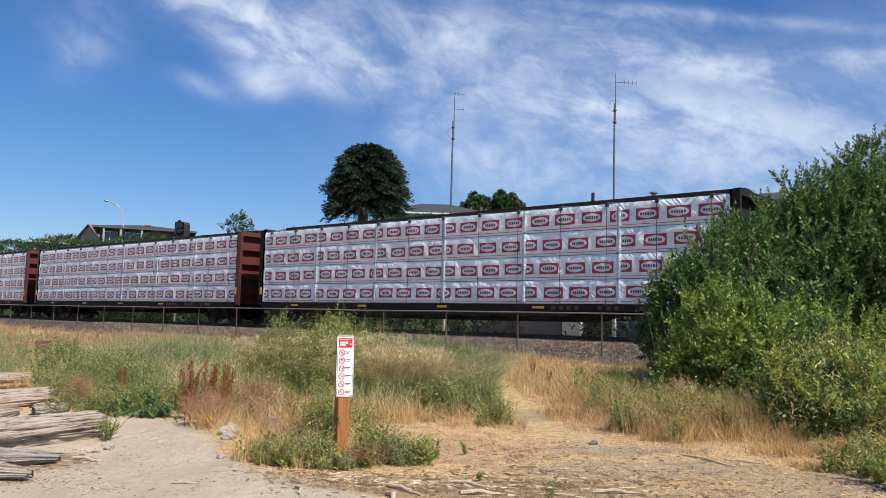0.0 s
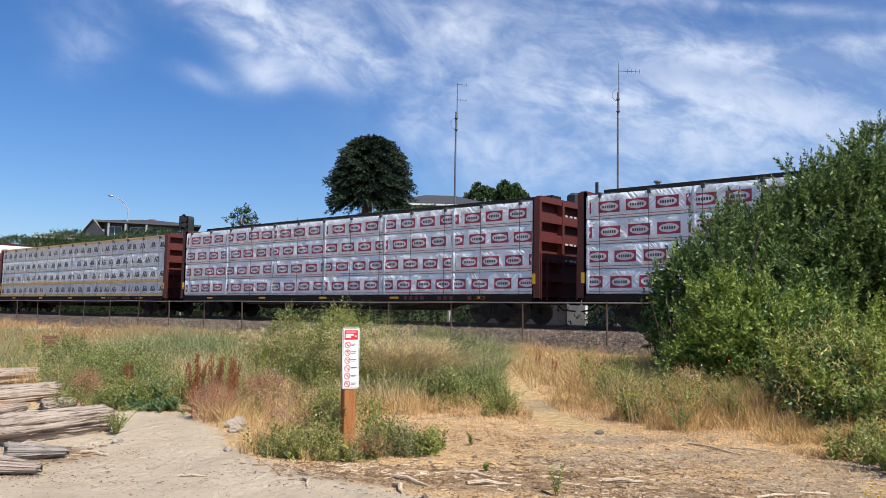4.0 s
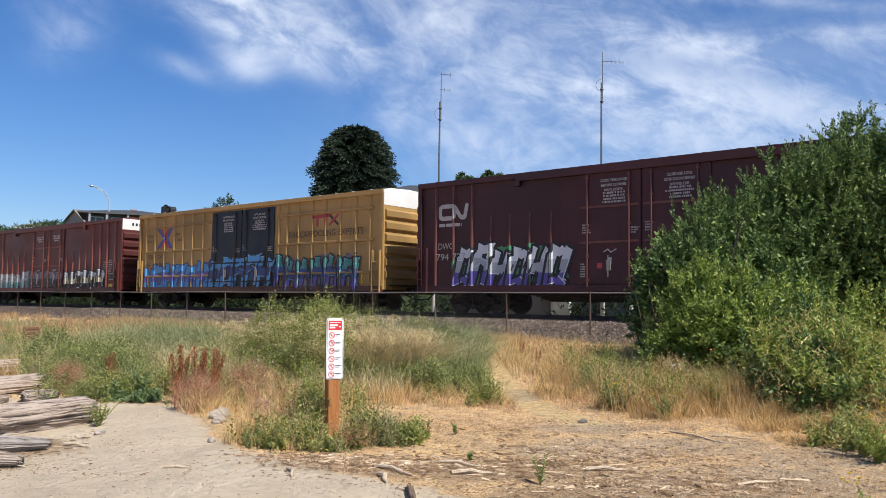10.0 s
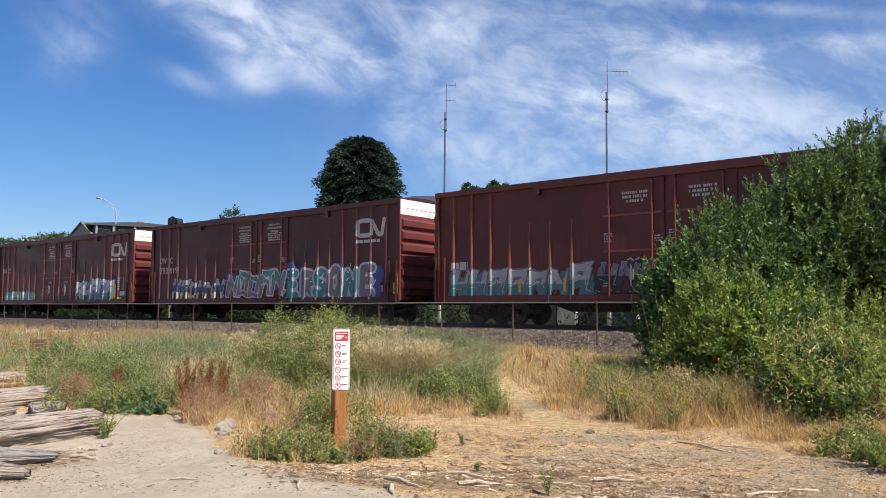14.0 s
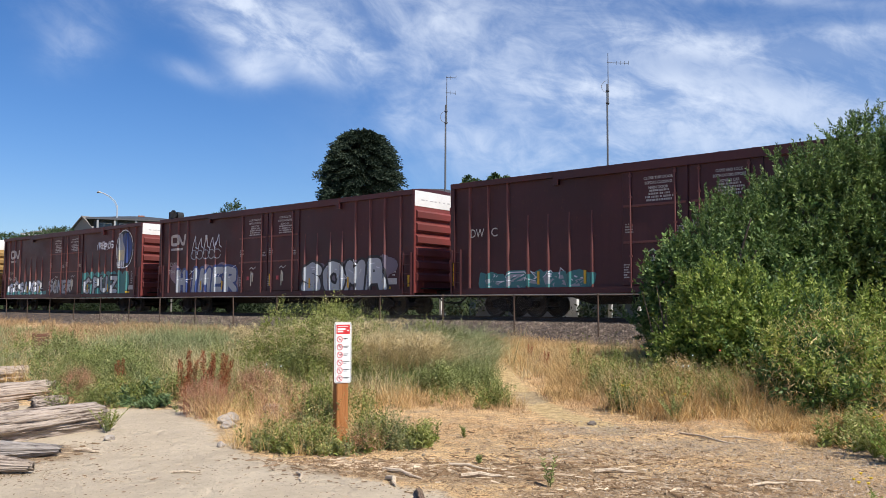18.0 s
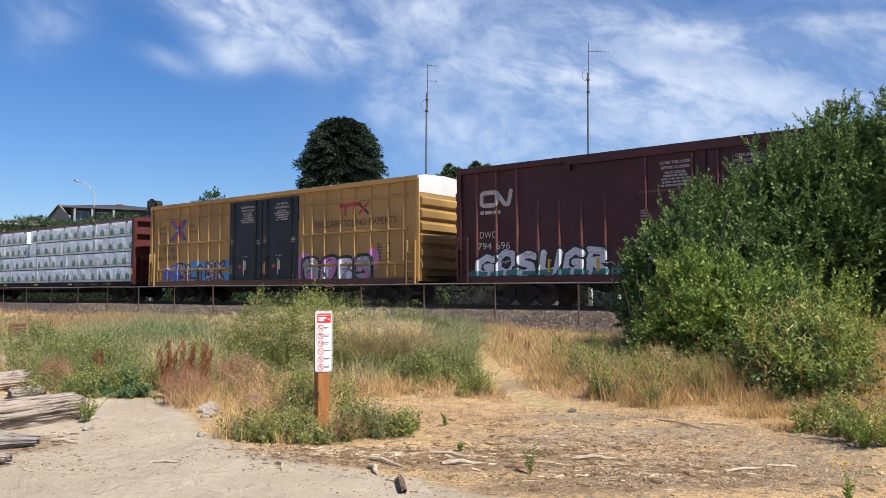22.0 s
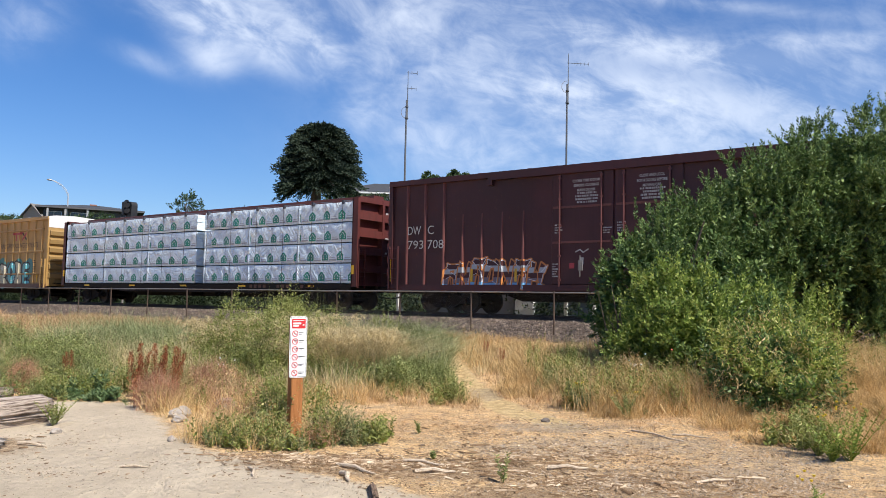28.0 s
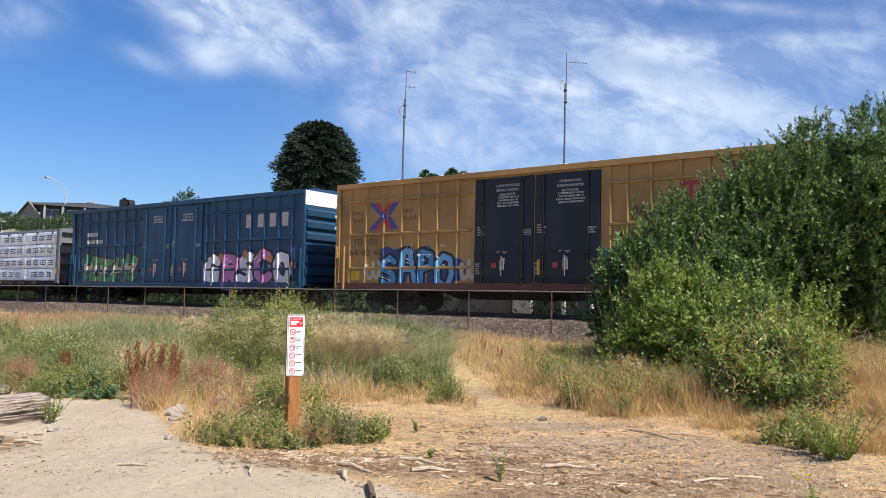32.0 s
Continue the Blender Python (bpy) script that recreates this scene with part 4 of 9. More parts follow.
LETTERS = {"S": [[(0.9, 0.85), (0.5, 1), (0.12, 0.8), (0.2, 0.58), (0.8, 0.42), (0.9, 0.2), (0.5, 0), (0.08, 0.14)]], "O": [[(0.5, 0), (0.12, 0.2), (0.08, 0.7), (0.4, 1), (0.8, 0.9), (0.92, 0.4), (0.75, 0.06), (0.5, 0)]],
           "M": [[(0.05, 0), (0.15, 1), (0.5, 0.45), (0.85, 1), (0.95, 0)]], "A": [[(0.05, 0), (0.35, 0.95), (0.7, 0.95), (0.95, 0)], [(0.2, 0.4), (0.8, 0.4)]], "P": [[(0.2, 0), (0.2, 1), (0.8, 0.9), (0.82, 0.55), (0.25, 0.45)]],
           "B": [[(0.12, 0), (0.12, 1), (0.75, 0.9), (0.7, 0.58), (0.2, 0.52), (0.85, 0.4), (0.85, 0.08), (0.12, 0)]], "L": [[(0.2, 1), (0.2, 0.05), (0.9, 0.05)]], "I": [[(0.5, 0), (0.5, 1)]],
           "N": [[(0.12, 0), (0.15, 1), (0.8, 0.05), (0.85, 1)]], "R": [[(0.15, 0), (0.15, 1), (0.8, 0.9), (0.8, 0.55), (0.2, 0.48), (0.9, 0)]], "E": [[(0.85, 1), (0.15, 1), (0.15, 0), (0.85, 0)], [(0.15, 0.5), (0.7, 0.5)]], "U": [[(0.12, 1), (0.15, 0.2), (0.5, 0), (0.85, 0.2), (0.88, 1)]],
           "H": [[(0.15, 0), (0.15, 1)], [(0.85, 0), (0.85, 1)], [(0.15, 0.5), (0.85, 0.5)]], "G": [[(0.9, 0.85), (0.5, 1), (0.12, 0.7), (0.15, 0.2), (0.5, 0), (0.88, 0.15), (0.88, 0.45), (0.55, 0.45)]], "C": [[(0.9, 0.85), (0.5, 1), (0.12, 0.7), (0.15, 0.2), (0.5, 0), (0.9, 0.15)]], "Z": [[(0.1, 0.95), (0.88, 0.95), (0.15, 0.05), (0.92, 0.05)]],
           "K": [[(0.15, 0), (0.15, 1)], [(0.85, 1), (0.25, 0.5), (0.9, 0)]]}


def graffiti(paint, x0, x1, z0, z1, n, fills, edge, back, seed, fat=0.34, shine="spray_white", word=""):
    """A sprayed piece: fat outlined forms, shoulder to shoulder, on a cloud of colour."""
    rng = random.Random(seed)
    n = len(word) or n
    w, h = (x1 - x0) / n, z1 - z0
    if back:
        for i in range(n * 4):
            paint.oval(back, x0 + rng.uniform(-0.03, 1.03) * (x1 - x0), z0 + rng.uniform(0.2, 0.9) * h, rng.uniform(0.3, 0.6) * w, rng.uniform(0.2, 0.36) * h, 12)
    order = list(range(n))
    rng.shuffle(order)
    for i in order:
        bx, bz, bw, bh = x0 + (i + rng.uniform(-0.08, 0.08)) * w, z0 + rng.uniform(0, 0.1) * h, w * rng.uniform(0.98, 1.15), h * rng.uniform(0.85, 1.0)
        lean = rng.uniform(-0.15, 0.25)
        at = lambda u, v: (bx + (u + lean * (v - 0.5)) * bw, bz + v * bh)
        fill, other = fills[i % len(fills)], fills[(i + 1) % len(fills)]
        if word:
            lines = [[at(0.1 + 0.8 * u, 0.12 + 0.76 * v) for u, v in ln] for ln in LETTERS[word[i]]]
            for c, k in ((edge, fat * w + min(0.24, 0.22 * w)), (fill, fat * w)):
                for ln in lines:
                    paint.stroke(c, ln, k)
        else:
            m = rng.choice((9, 10, 11, 12))
            ring = []
            for k in range(m):
                a = 2 * math.pi * (k + rng.uniform(-0.25, 0.25)) / m
                q = rng.choice((0.62, 0.85, 1.0, 1.12)) if fat < 0.4 else rng.uniform(0.85, 1.02)
                u, v = 0.5 + 0.56 * q * math.copysign(abs(math.cos(a)) ** 0.6, math.cos(a)), 0.5 + 0.52 * q * math.copysign(abs(math.sin(a)) ** 0.6, math.sin(a))
                ring.append(at(u, min(max(v, 0.0), 1.05)))
            if fat >= 0.4:
                for _ in range(2):
                    ring = [p for a, b in zip(ring, ring[1:] + ring[:1]) for p in ((a[0] * 0.75 + b[0] * 0.25, a[1] * 0.75 + b[1] * 0.25), (a[0] * 0.25 + b[0] * 0.75, a[1] * 0.25 + b[1] * 0.75))]
            paint.shape(fill, ring)
            for _ in range(3):       # fades of a second colour
                cu, cv = rng.uniform(0.2, 0.8), rng.uniform(0.05, 0.5)
                paint.shape(other, [at(cu + rng.uniform(0.1, 0.26) * math.cos(k * 0.9), cv + rng.uniform(0.08, 0.22) * math.sin(k * 0.9)) for k in range(7)])
            paint.stroke(edge, ring + ring[:1], 0.13)
            if fat < 0.4 and shine:
                paint.stroke(rng.choice((shine, fills[0])), ring[:m * 2 // 3], 0.04)
            for _ in range(2 if fat >= 0.4 else 4):       # slits and counters
                cu, cv = rng.uniform(0.25, 0.75), rng.uniform(0.2, 0.75)
                du, dv = rng.uniform(-0.22, 0.22), rng.uniform(-0.25, 0.25)
                paint.stroke(edge, [at(cu - du, cv - dv), at(cu + rng.uniform(-0.08, 0.08), cv), at(cu + du, cv + dv)], rng.uniform(0.04, 0.1))
        c = shine or fills[0]
        for _ in range(3):
            u, v = rng.uniform(0.1, 0.7), rng.uniform(0.5, 0.9)
            paint.stroke(c, [at(u, v), at(u + rng.uniform(0.04, 0.16), v + rng.uniform(-0.05, 0.09))], rng.uniform(0.025, 0.06))
    for _ in range(n):       # drips and stray lines
        x, z = x0 + rng.random() * (x1 - x0), z0 + rng.uniform(0.3, 1.0) * h
        paint.stroke(shine or edge, [(x, z), (x + rng.uniform(-0.3, 0.3), z + rng.uniform(-0.25, 0.15)), (x + rng.uniform(-0.5, 0.5), z + rng.uniform(-0.3, 0.2))], 0.03)


def slice_z(pts, z0, z1):
    return [(x, z) for z, x in clip_x([(z, x) for x, z in pts], z0, z1)]


def sharp_piece(paint, x0, x1, z0, z1, n, tones, edge, halo, seed, line=0.07, shine="spray_white", slant=0.2):
    """Interlocked angular letters, their fill changing from the top tone to the bottom one."""
    rng = random.Random(seed)
    w, h = (x1 - x0) / n, z1 - z0
    if halo:
        for i in range(n * 5):
            paint.oval(halo, x0 + (i + rng.random()) / 5 * w, z0 + rng.uniform(0.25, 0.85) * h, rng.uniform(0.25, 0.45) * w, rng.uniform(0.16, 0.26) * h, 9)
    for i in range(n):
        bx, bz, bw, bh = x0 + i * w - 0.12 * w, z0 + rng.uniform(0, 0.08) * h, w * rng.uniform(1.1, 1.35), h * rng.uniform(0.82, 1.0)
        at = lambda u, v: (bx + (u + slant * (v - 0.5)) * bw, bz + v * bh)
        bars = []
        stem = rng.uniform(0.15, 0.24)
        bars.append([(0.06, 0.0), (0.06 + stem, -0.03), (0.16 + stem, 0.98), (0.1, 1.04), (0.14, 0.86), (0.02, 0.8)])
        bars.append([(0.62, 0.02), (0.62 + stem, 0.0), (0.98, 0.16), (0.82, 0.22), (0.8 + stem * 0.5, 0.9), (0.66, 1.0), (0.6, 0.7)])
        kind = rng.randrange(4)
        if kind == 0:
            bars.append([(0.1, 0.98), (0.2, 0.72), (0.66, 0.2), (0.84, 0.02), (0.8, 0.32), (0.32, 0.92)])
        elif kind == 1:
            bars.append([(0.08, 0.9), (0.3, 0.76), (0.7, 0.78), (0.92, 1.06), (0.6, 1.0), (0.3, 1.0)]), bars.append([(0.15, 0.42), (0.4, 0.52), (0.75, 0.4), (0.7, 0.58), (0.4, 0.68)])
        elif kind == 2:
            bars.append([(0.1, 0.0), (0.5, 0.1), (0.86, -0.04), (0.98, 0.12), (0.6, 0.26), (0.2, 0.2)]), bars.append([(0.12, 0.86), (0.5, 0.74), (0.82, 0.86), (0.5, 1.0)])
        else:
            bars.append([(0.1, 0.4), (0.5, 0.34), (0.94, 0.62), (1.02, 0.88), (0.7, 0.62), (0.3, 0.6)])
        shapes = [[at(u + rng.uniform(-0.03, 0.03), v + rng.uniform(-0.03, 0.03)) for u, v in b] for b in bars]
        for p in shapes:
            paint.stroke(edge, p + p[:1], line * 2.1)
        for p in shapes:
            m = len(tones)
            for k, tone in enumerate(tones):
                c = slice_z(p, bz - 0.2 * h if k == m - 1 else bz + bh * (1 - (k + 1) / m) + rng.uniform(-0.05, 0.05) * h, bz + 1.3 * bh if k == 0 else bz + bh * (1 - k / m) + 0.02 * h)
                if len(c) > 2:
                    paint.shape(tone, c)
            if shine:
                paint.stroke(shine, [p[0], p[1]], line * 0.35), paint.stroke(shine, p[2:5], line * 0.4)
        for _ in range(2):
            u, v = rng.uniform(0.2, 0.8), rng.uniform(0.3, 0.9)
            paint.stroke(edge, [at(u, v), at(u + rng.uniform(-0.15, 0.15), v - rng.uniform(0.1, 0.3))], line * 0.6)


def scrawl(paint, mat, x0, x1, z0, z1, n, seed, w=0.045):
    """Thin looping spray lines."""
    rng = random.Random(seed)
    ln = []
    for i in range(n * 8 + 1):
        a = i * 0.9 + rng.uniform(-0.3, 0.3)
        ln.append((x0 + (x1 - x0) * (i / (n * 8)) + 0.3 * (x1 - x0) / n * math.cos(a), (z0 + z1) / 2 + (z1 - z0) * rng.uniform(0.3, 0.5) * math.sin(a)))
    paint.stroke(mat, ln, w)


WHEELS = []


def add_truck(car, xc):
    truck = part("truck", truck_mesh("frame"), "under", car, "grimy cast-steel bogie")
    truck.location = (xc, 0, 0)
    for dx in (-0.89, 0.89):
        ws = part("wheelset", truck_mesh("wheel"), "wheel", truck, "steel wheels with shiny treads")
        ws.location = (dx, 0, 0.457)
        WHEELS.append((car, ws))


TRUCK_CACHE = {}


def truck_mesh(which):
    if which in TRUCK_CACHE:
        return TRUCK_CACHE[which]
    g = Geo()
    if which == "frame":
        for s in (-1, 1):
            y0, y1 = s * 1.02 - 0.07, s * 1.02 + 0.07
            g.prism([(-1.15, 0.36), (-1.15, 0.56), (-0.7, 0.62), (-0.42, 0.78), (0.42, 0.78), (0.7, 0.62), (1.15, 0.56), (1.15, 0.36), (0.66, 0.34), (0.4, 0.2), (-0.4, 0.2), (-0.66, 0.34)], "y", y0, y1)
            for dx in (-0.89, 0.89):
                g.tube([(dx, s * 1.0, 0.457), (dx, s * 1.17, 0.457)], 0.12, 10)
            for dx in (-0.16, 0, 0.16):
                g.tube([(dx, s * 1.12, 0.3), (dx, s * 1.12, 0.68)], 0.055, 8)
        g.box(-0.22, 0.22, -1.05, 1.05, 0.45, 0.72)
        g.tube([(0, 0, 0.7), (0, 0, 0.86)], 0.2, 10)
        g.box(-0.62, -0.54, -0.95, 0.95, 0.3, 0.42), g.box(0.54, 0.62, -0.95, 0.95, 0.3, 0.42)
        TRUCK_CACHE[which] = g.mesh("truck", [M["under"]])
    else:
        for s in (-1, 1):
            prof = [(0.68, 0.09), (0.7, 0.16), (0.72, 0.4), (0.69, 0.485), (0.725, 0.485), (0.74, 0.457), (0.83, 0.45), (0.83, 0.39), (0.78, 0.36), (0.78, 0.16), (0.86, 0.12), (0.86, 0.08)]
            rings = [[(r * math.cos(2 * math.pi * j / 20), s * y, r * math.sin(2 * math.pi * j / 20)) for j in range(20)] for y, r in (prof if s < 0 else prof[::-1])]
            g.rings(rings)
            for k in range(3):
                a = k * 2 * math.pi / 3
                g.tube([(0.25 * math.cos(a), s * 0.77, 0.25 * math.sin(a)), (0.25 * math.cos(a), s * 0.8, 0.25 * math.sin(a))], 0.04, 6)
        g.tube([(0, -0.86, 0), (0, 0.86, 0)], 0.075, 8)
        TRUCK_CACHE[which] = g.mesh("wheelset", [M["wheel"]])
    return TRUCK_CACHE[which]


def add_running_gear(car, L, trucks):
    g = Geo()
    g.box(-L / 2 - 0.25, L / 2 + 0.25, -0.2, 0.2, 0.72, 1.0)
    for x in np.arange(-L / 2 + 1.0, L / 2 - 0.9, 1.55):
        g.box(x - 0.05, x + 0.05, -1.45, 1.45, 0.82, 1.0)
    g.tube([(-L / 2 + 0.5, 0.5, 0.78), (L / 2 - 0.5, 0.5, 0.78)], 0.025, 6)
    g.prism([(-L / 2 + 4.2, 0.8), (-L / 2 + 5.2, 0.48), (L / 2 - 5.2, 0.48), (L / 2 - 4.2, 0.8)][::-1], "y", -0.16, 0.16)
    g.block(-1.2, 0.1, -1.1, -0.45, 0.5, 0.86, 0.05)
    g.tube([(1.1, -0.9, 0.66), (1.9, -0.9, 0.66)], 0.18, 12)
    part("underframe", g, "under", car, "black steel underframe with brake gear")
    for s in (-1, 1):
        g = Geo()
        x = s * L / 2
        g.box(min(x, x + s * 0.75), max(x, x + s * 0.75), -0.11, 0.11, 0.78, 0.98)
        g.block(min(x + s * 0.62, x + s * 0.98), max(x + s * 0.62, x + s * 0.98), -0.17, 0.17, 0.72, 1.03, 0.04)
        g.tube([(x + s * 0.1, -0.3, 0.85), (x + s * 0.5, -0.33, 0.55), (x + s * 0.95, -0.2, 0.5)], 0.03, 6)
        part("coupler", g, "under", car, "black steel coupler with air hose")
        add_truck(car, s * trucks)


def side_ladder(car, x, mat, z0=0.75, z1=4.6, y=NEAR, w=0.42, rungs=9, depth=0.09):
    g = Geo()
    s = -1 if y < 0 else 1
    for dx in (-w / 2, w / 2):
        g.box(x + dx - 0.022, x + dx + 0.022, min(y, y + s * depth), max(y, y + s * depth), z0, z1)
    for i in range(rungs):
        z = z0 + 0.1 + (z1 - z0 - 0.2) * i / (rungs - 1)
        g.tube([(x - w / 2, y + s * depth * 0.8, z), (x + w / 2, y + s * depth * 0.8, z)], 0.014, 6)
    part("ladder", g, mat, car)


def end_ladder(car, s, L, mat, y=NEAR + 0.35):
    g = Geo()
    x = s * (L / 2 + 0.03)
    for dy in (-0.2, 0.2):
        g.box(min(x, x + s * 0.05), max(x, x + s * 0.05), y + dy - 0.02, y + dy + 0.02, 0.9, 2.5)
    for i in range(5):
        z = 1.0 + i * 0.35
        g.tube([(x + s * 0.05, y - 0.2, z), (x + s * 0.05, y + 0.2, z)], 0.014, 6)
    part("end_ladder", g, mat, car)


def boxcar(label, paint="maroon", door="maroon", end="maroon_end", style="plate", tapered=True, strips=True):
    """A high-cube boxcar with double plug doors; its east end wears a white band."""
    car = thing("boxcar", label, "boxcar", "cars of the freight train")
    L, H = BODY, 4.95
    hl = L / 2
    py = -1.5
    g = Geo()
    g.box(-hl, hl, py, -py, 0.98, H)
    part("body", g, paint, car)
    g = Geo()
    ov = 0.03
    prof = [(-1.6, H - 0.06), (-1.6, H + 0.05), (-1.2, H + 0.13), (0, H + 0.19), (1.2, H + 0.13), (1.6, H + 0.05), (1.6, H - 0.06)]
    g.prism(prof, "x", -hl - ov, hl + ov)
    for x in np.arange(-hl + 0.8, hl - 0.3, 1.05):
        g.prism([(-1.5, H + 0.06), (-1.2, H + 0.16), (0, H + 0.22), (1.2, H + 0.16), (1.5, H + 0.06)], "x", x - 0.06, x + 0.06)
    part("roof", g, {"yellow": "white", "blue": "blue"}.get(paint, paint), car, "ribbed steel roof")
    for s in (-1, 1):
        g = Geo()
        g.box(-hl, hl, *sorted((s * 1.5, s * 1.63)), H - 0.13, H + 0.065)
        part("top_chord", g, paint, car, "steel rail along the roof edge")
    for x in ((0.95, 17.5) if paint == "yellow" else () if style == "waffle" else (3.9, 5.75, 12.4, 14.9, 18.4) if strips else ()):
        g = Geo()
        g.box(-hl + x - 0.045, -hl + x + 0.045, -1.535, -1.5, 1.15, 1.6)
        part("reflector", g, "safety", car, "yellow reflective strip")
    d0, d1 = (-2.54, 2.35) if style == "waffle" else (-2.2, 2.3)
    if style == "waffle":
        left = [-hl + v for v in (0.71, 1.56, 2.49, 3.4, 4.24, 5.11, 6.03)]
        right = [-hl + v for v in (12.05, 12.63, 13.42, 14.36, 15.22, 16.15, 17.09, 17.94)]
        rw, rib_top = 0.11, H - 0.1
    else:
        left = [-hl + v for v in (0.86, 1.72, 2.6, 3.46, 4.3, 5.15, 6.02)]
        right = [-hl + v for v in (12.05, 12.88, 13.74, 14.5, 15.33, 16.2, 17.05, 17.95)]
        rw, rib_top = 0.1, H - 0.12
    ribs = left + right
    # this lighter paint puts sunlight into the colour of ribs, rods and beams
    lit_worn = {"maroon": "maroon_worn", "oxide": "oxide_worn"}.get(paint, paint)
    rg = Geo()
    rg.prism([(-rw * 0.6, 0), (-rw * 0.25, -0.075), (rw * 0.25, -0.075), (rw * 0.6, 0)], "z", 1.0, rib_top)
    tall = rg.mesh("rib", [M[lit_worn]])
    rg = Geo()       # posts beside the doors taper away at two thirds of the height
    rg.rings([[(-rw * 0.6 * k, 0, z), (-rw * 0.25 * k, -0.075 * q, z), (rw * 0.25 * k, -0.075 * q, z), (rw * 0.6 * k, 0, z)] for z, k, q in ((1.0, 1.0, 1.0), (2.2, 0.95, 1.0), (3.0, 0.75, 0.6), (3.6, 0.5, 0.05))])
    short = rg.mesh("rib", [M[lit_worn]])
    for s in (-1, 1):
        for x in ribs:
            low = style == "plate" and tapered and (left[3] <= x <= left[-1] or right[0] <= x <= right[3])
            ob = part("rib", short if low else tall, lit_worn, car)
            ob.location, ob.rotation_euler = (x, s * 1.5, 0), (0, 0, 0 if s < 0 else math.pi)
    for s in (-1, 1):
        y0, y1 = sorted((s * 1.5, s * 1.6))
        g = Geo()
        g.box(-hl, hl, y0, y1, 0.82, 1.04)
        g.box(d0 - 0.3, d1 + 0.3, *sorted((s * 1.5, s * 1.68)), 0.84, 0.93)
        part("side_sill", g, "sill_rust" if paint == "yellow" else paint, car, "long side sill")
        for e in (-1, 1):
            g = Geo()
            g.box(*sorted((e * hl, e * (hl - 0.16))), y0, y1, 1.04, H - 0.06)
            part("corner_post", g, paint, car)
        if style == "waffle":
            for z in (1.62, 2.96, 4.28):
                for a, b in ((-hl + 0.7, d0 - 0.2), (d1 + 0.25, hl - 0.6)):
                    g = Geo()
                    g.prism([(s * 1.5, z - 0.06), (s * 1.575, z - 0.035), (s * 1.575, z + 0.035), (s * 1.5, z + 0.06)] if s < 0 else [(1.5, z + 0.06), (1.575, z + 0.035), (1.575, z - 0.035), (1.5, z - 0.06)], "x", a, b)
                    part("belt_rail", g, paint, car)
        else:
            g = Geo()
            g.box(-4.75, 5.05, *sorted((s * 1.5, s * 1.66)), H - 0.22, H + 0.04)
            for x in (-4.75, 4.9):
                g.box(x, x + 0.18, *sorted((s * 1.5, s * 1.68)), H - 0.4, H - 0.2)
            part("door_track", g, paint, car)
    for s in (-1, 1):
        for a, b in ((d0, (d0 + d1) / 2 - 0.03), ((d0 + d1) / 2 + 0.03, d1)):
            g = Geo()
            y0, y1 = sorted((s * 1.5, s * 1.555))
            g.block(a, b, y0, y1, 1.06, H - 0.2, 0.012)
            dr = part("door", g, door, car, "plug door with locking rods")
            w = b - a
            g = Geo()
            for fx in (0.14, 0.82):
                g.tube([(a + fx * w, s * 1.6, 0.98), (a + fx * w, s * 1.6, H - 0.25)], 0.03, 6)
                for z in (1.2, 2.0, 3.0, 3.9, 4.6):
                    g.box(a + fx * w - 0.05, a + fx * w + 0.05, *sorted((s * 1.55, s * 1.62)), z - 0.03, z + 0.03)
            part("locking_rod", g, lit_worn if door != "navy" else "under", dr)
            for z in ((2.45, 3.62) if style != "waffle" else (1.3, 2.2)):
                g = Geo()
                g.box(a + 0.05, b - 0.05, *sorted((s * 1.55, s * 1.59)), z - 0.04, z + 0.03)
                part("door_beam", g, lit_worn if door != "navy" else door, dr)
            g = Geo()
            g.block(a + 0.45 * w, a + 0.53 * w, *sorted((s * 1.55, s * 1.6)), 1.5, 1.85, 0.015)
            g.tube([(a + 0.49 * w, s * 1.62, 1.3), (a + 0.49 * w, s * 1.62, 2.0)], 0.02, 6)
            part("lock_handle", g, "galv", dr, "worn steel door lock and handle")
    for s in (-1, 1):
        g = Geo()
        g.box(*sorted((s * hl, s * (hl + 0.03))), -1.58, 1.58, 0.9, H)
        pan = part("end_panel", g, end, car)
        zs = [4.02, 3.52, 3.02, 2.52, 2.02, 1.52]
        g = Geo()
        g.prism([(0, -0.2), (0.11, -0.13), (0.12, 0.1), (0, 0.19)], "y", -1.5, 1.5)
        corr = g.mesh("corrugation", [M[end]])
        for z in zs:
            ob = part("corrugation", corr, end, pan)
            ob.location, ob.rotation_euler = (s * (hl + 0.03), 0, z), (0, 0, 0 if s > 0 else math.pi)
        g = Geo()
        g.box(*sorted((s * (hl + 0.03), s * (hl + 0.042))), -1.58, 1.58, 4.36, H + 0.03)
        part("end_band", g, "white", car, "white-painted top of the end wall")
        end_ladder(car, s, L, end)
        g = Geo()
        g.box(*sorted((s * (hl + 0.04), s * (hl + 0.42))), -1.2, 1.2, 1.05, 1.1)
        part("crossover_step", g, "under", car)
    side_ladder(car, -hl + 0.3, paint, 0.8, 2.5, rungs=5)
    side_ladder(car, hl - 0.3, paint, 0.8, 2.5, rungs=5)
    g = Geo()
    x = -hl - 0.2
    g.tube([(x, -0.6, 2.3), (x + 0.15, -0.6, 2.3)], 0.03, 6)
    rim = [(x, -0.6 + 0.27 * math.cos(k * math.pi / 8), 2.3 + 0.27 * math.sin(k * math.pi / 8)) for k in range(17)]
    g.tube(rim, 0.018, 6)
    for k in range(3):
        a = k * 2 * math.pi / 3
        g.tube([(x, -0.6, 2.3), (x, -0.6 + 0.27 * math.cos(a), 2.3 + 0.27 * math.sin(a))], 0.012, 5)
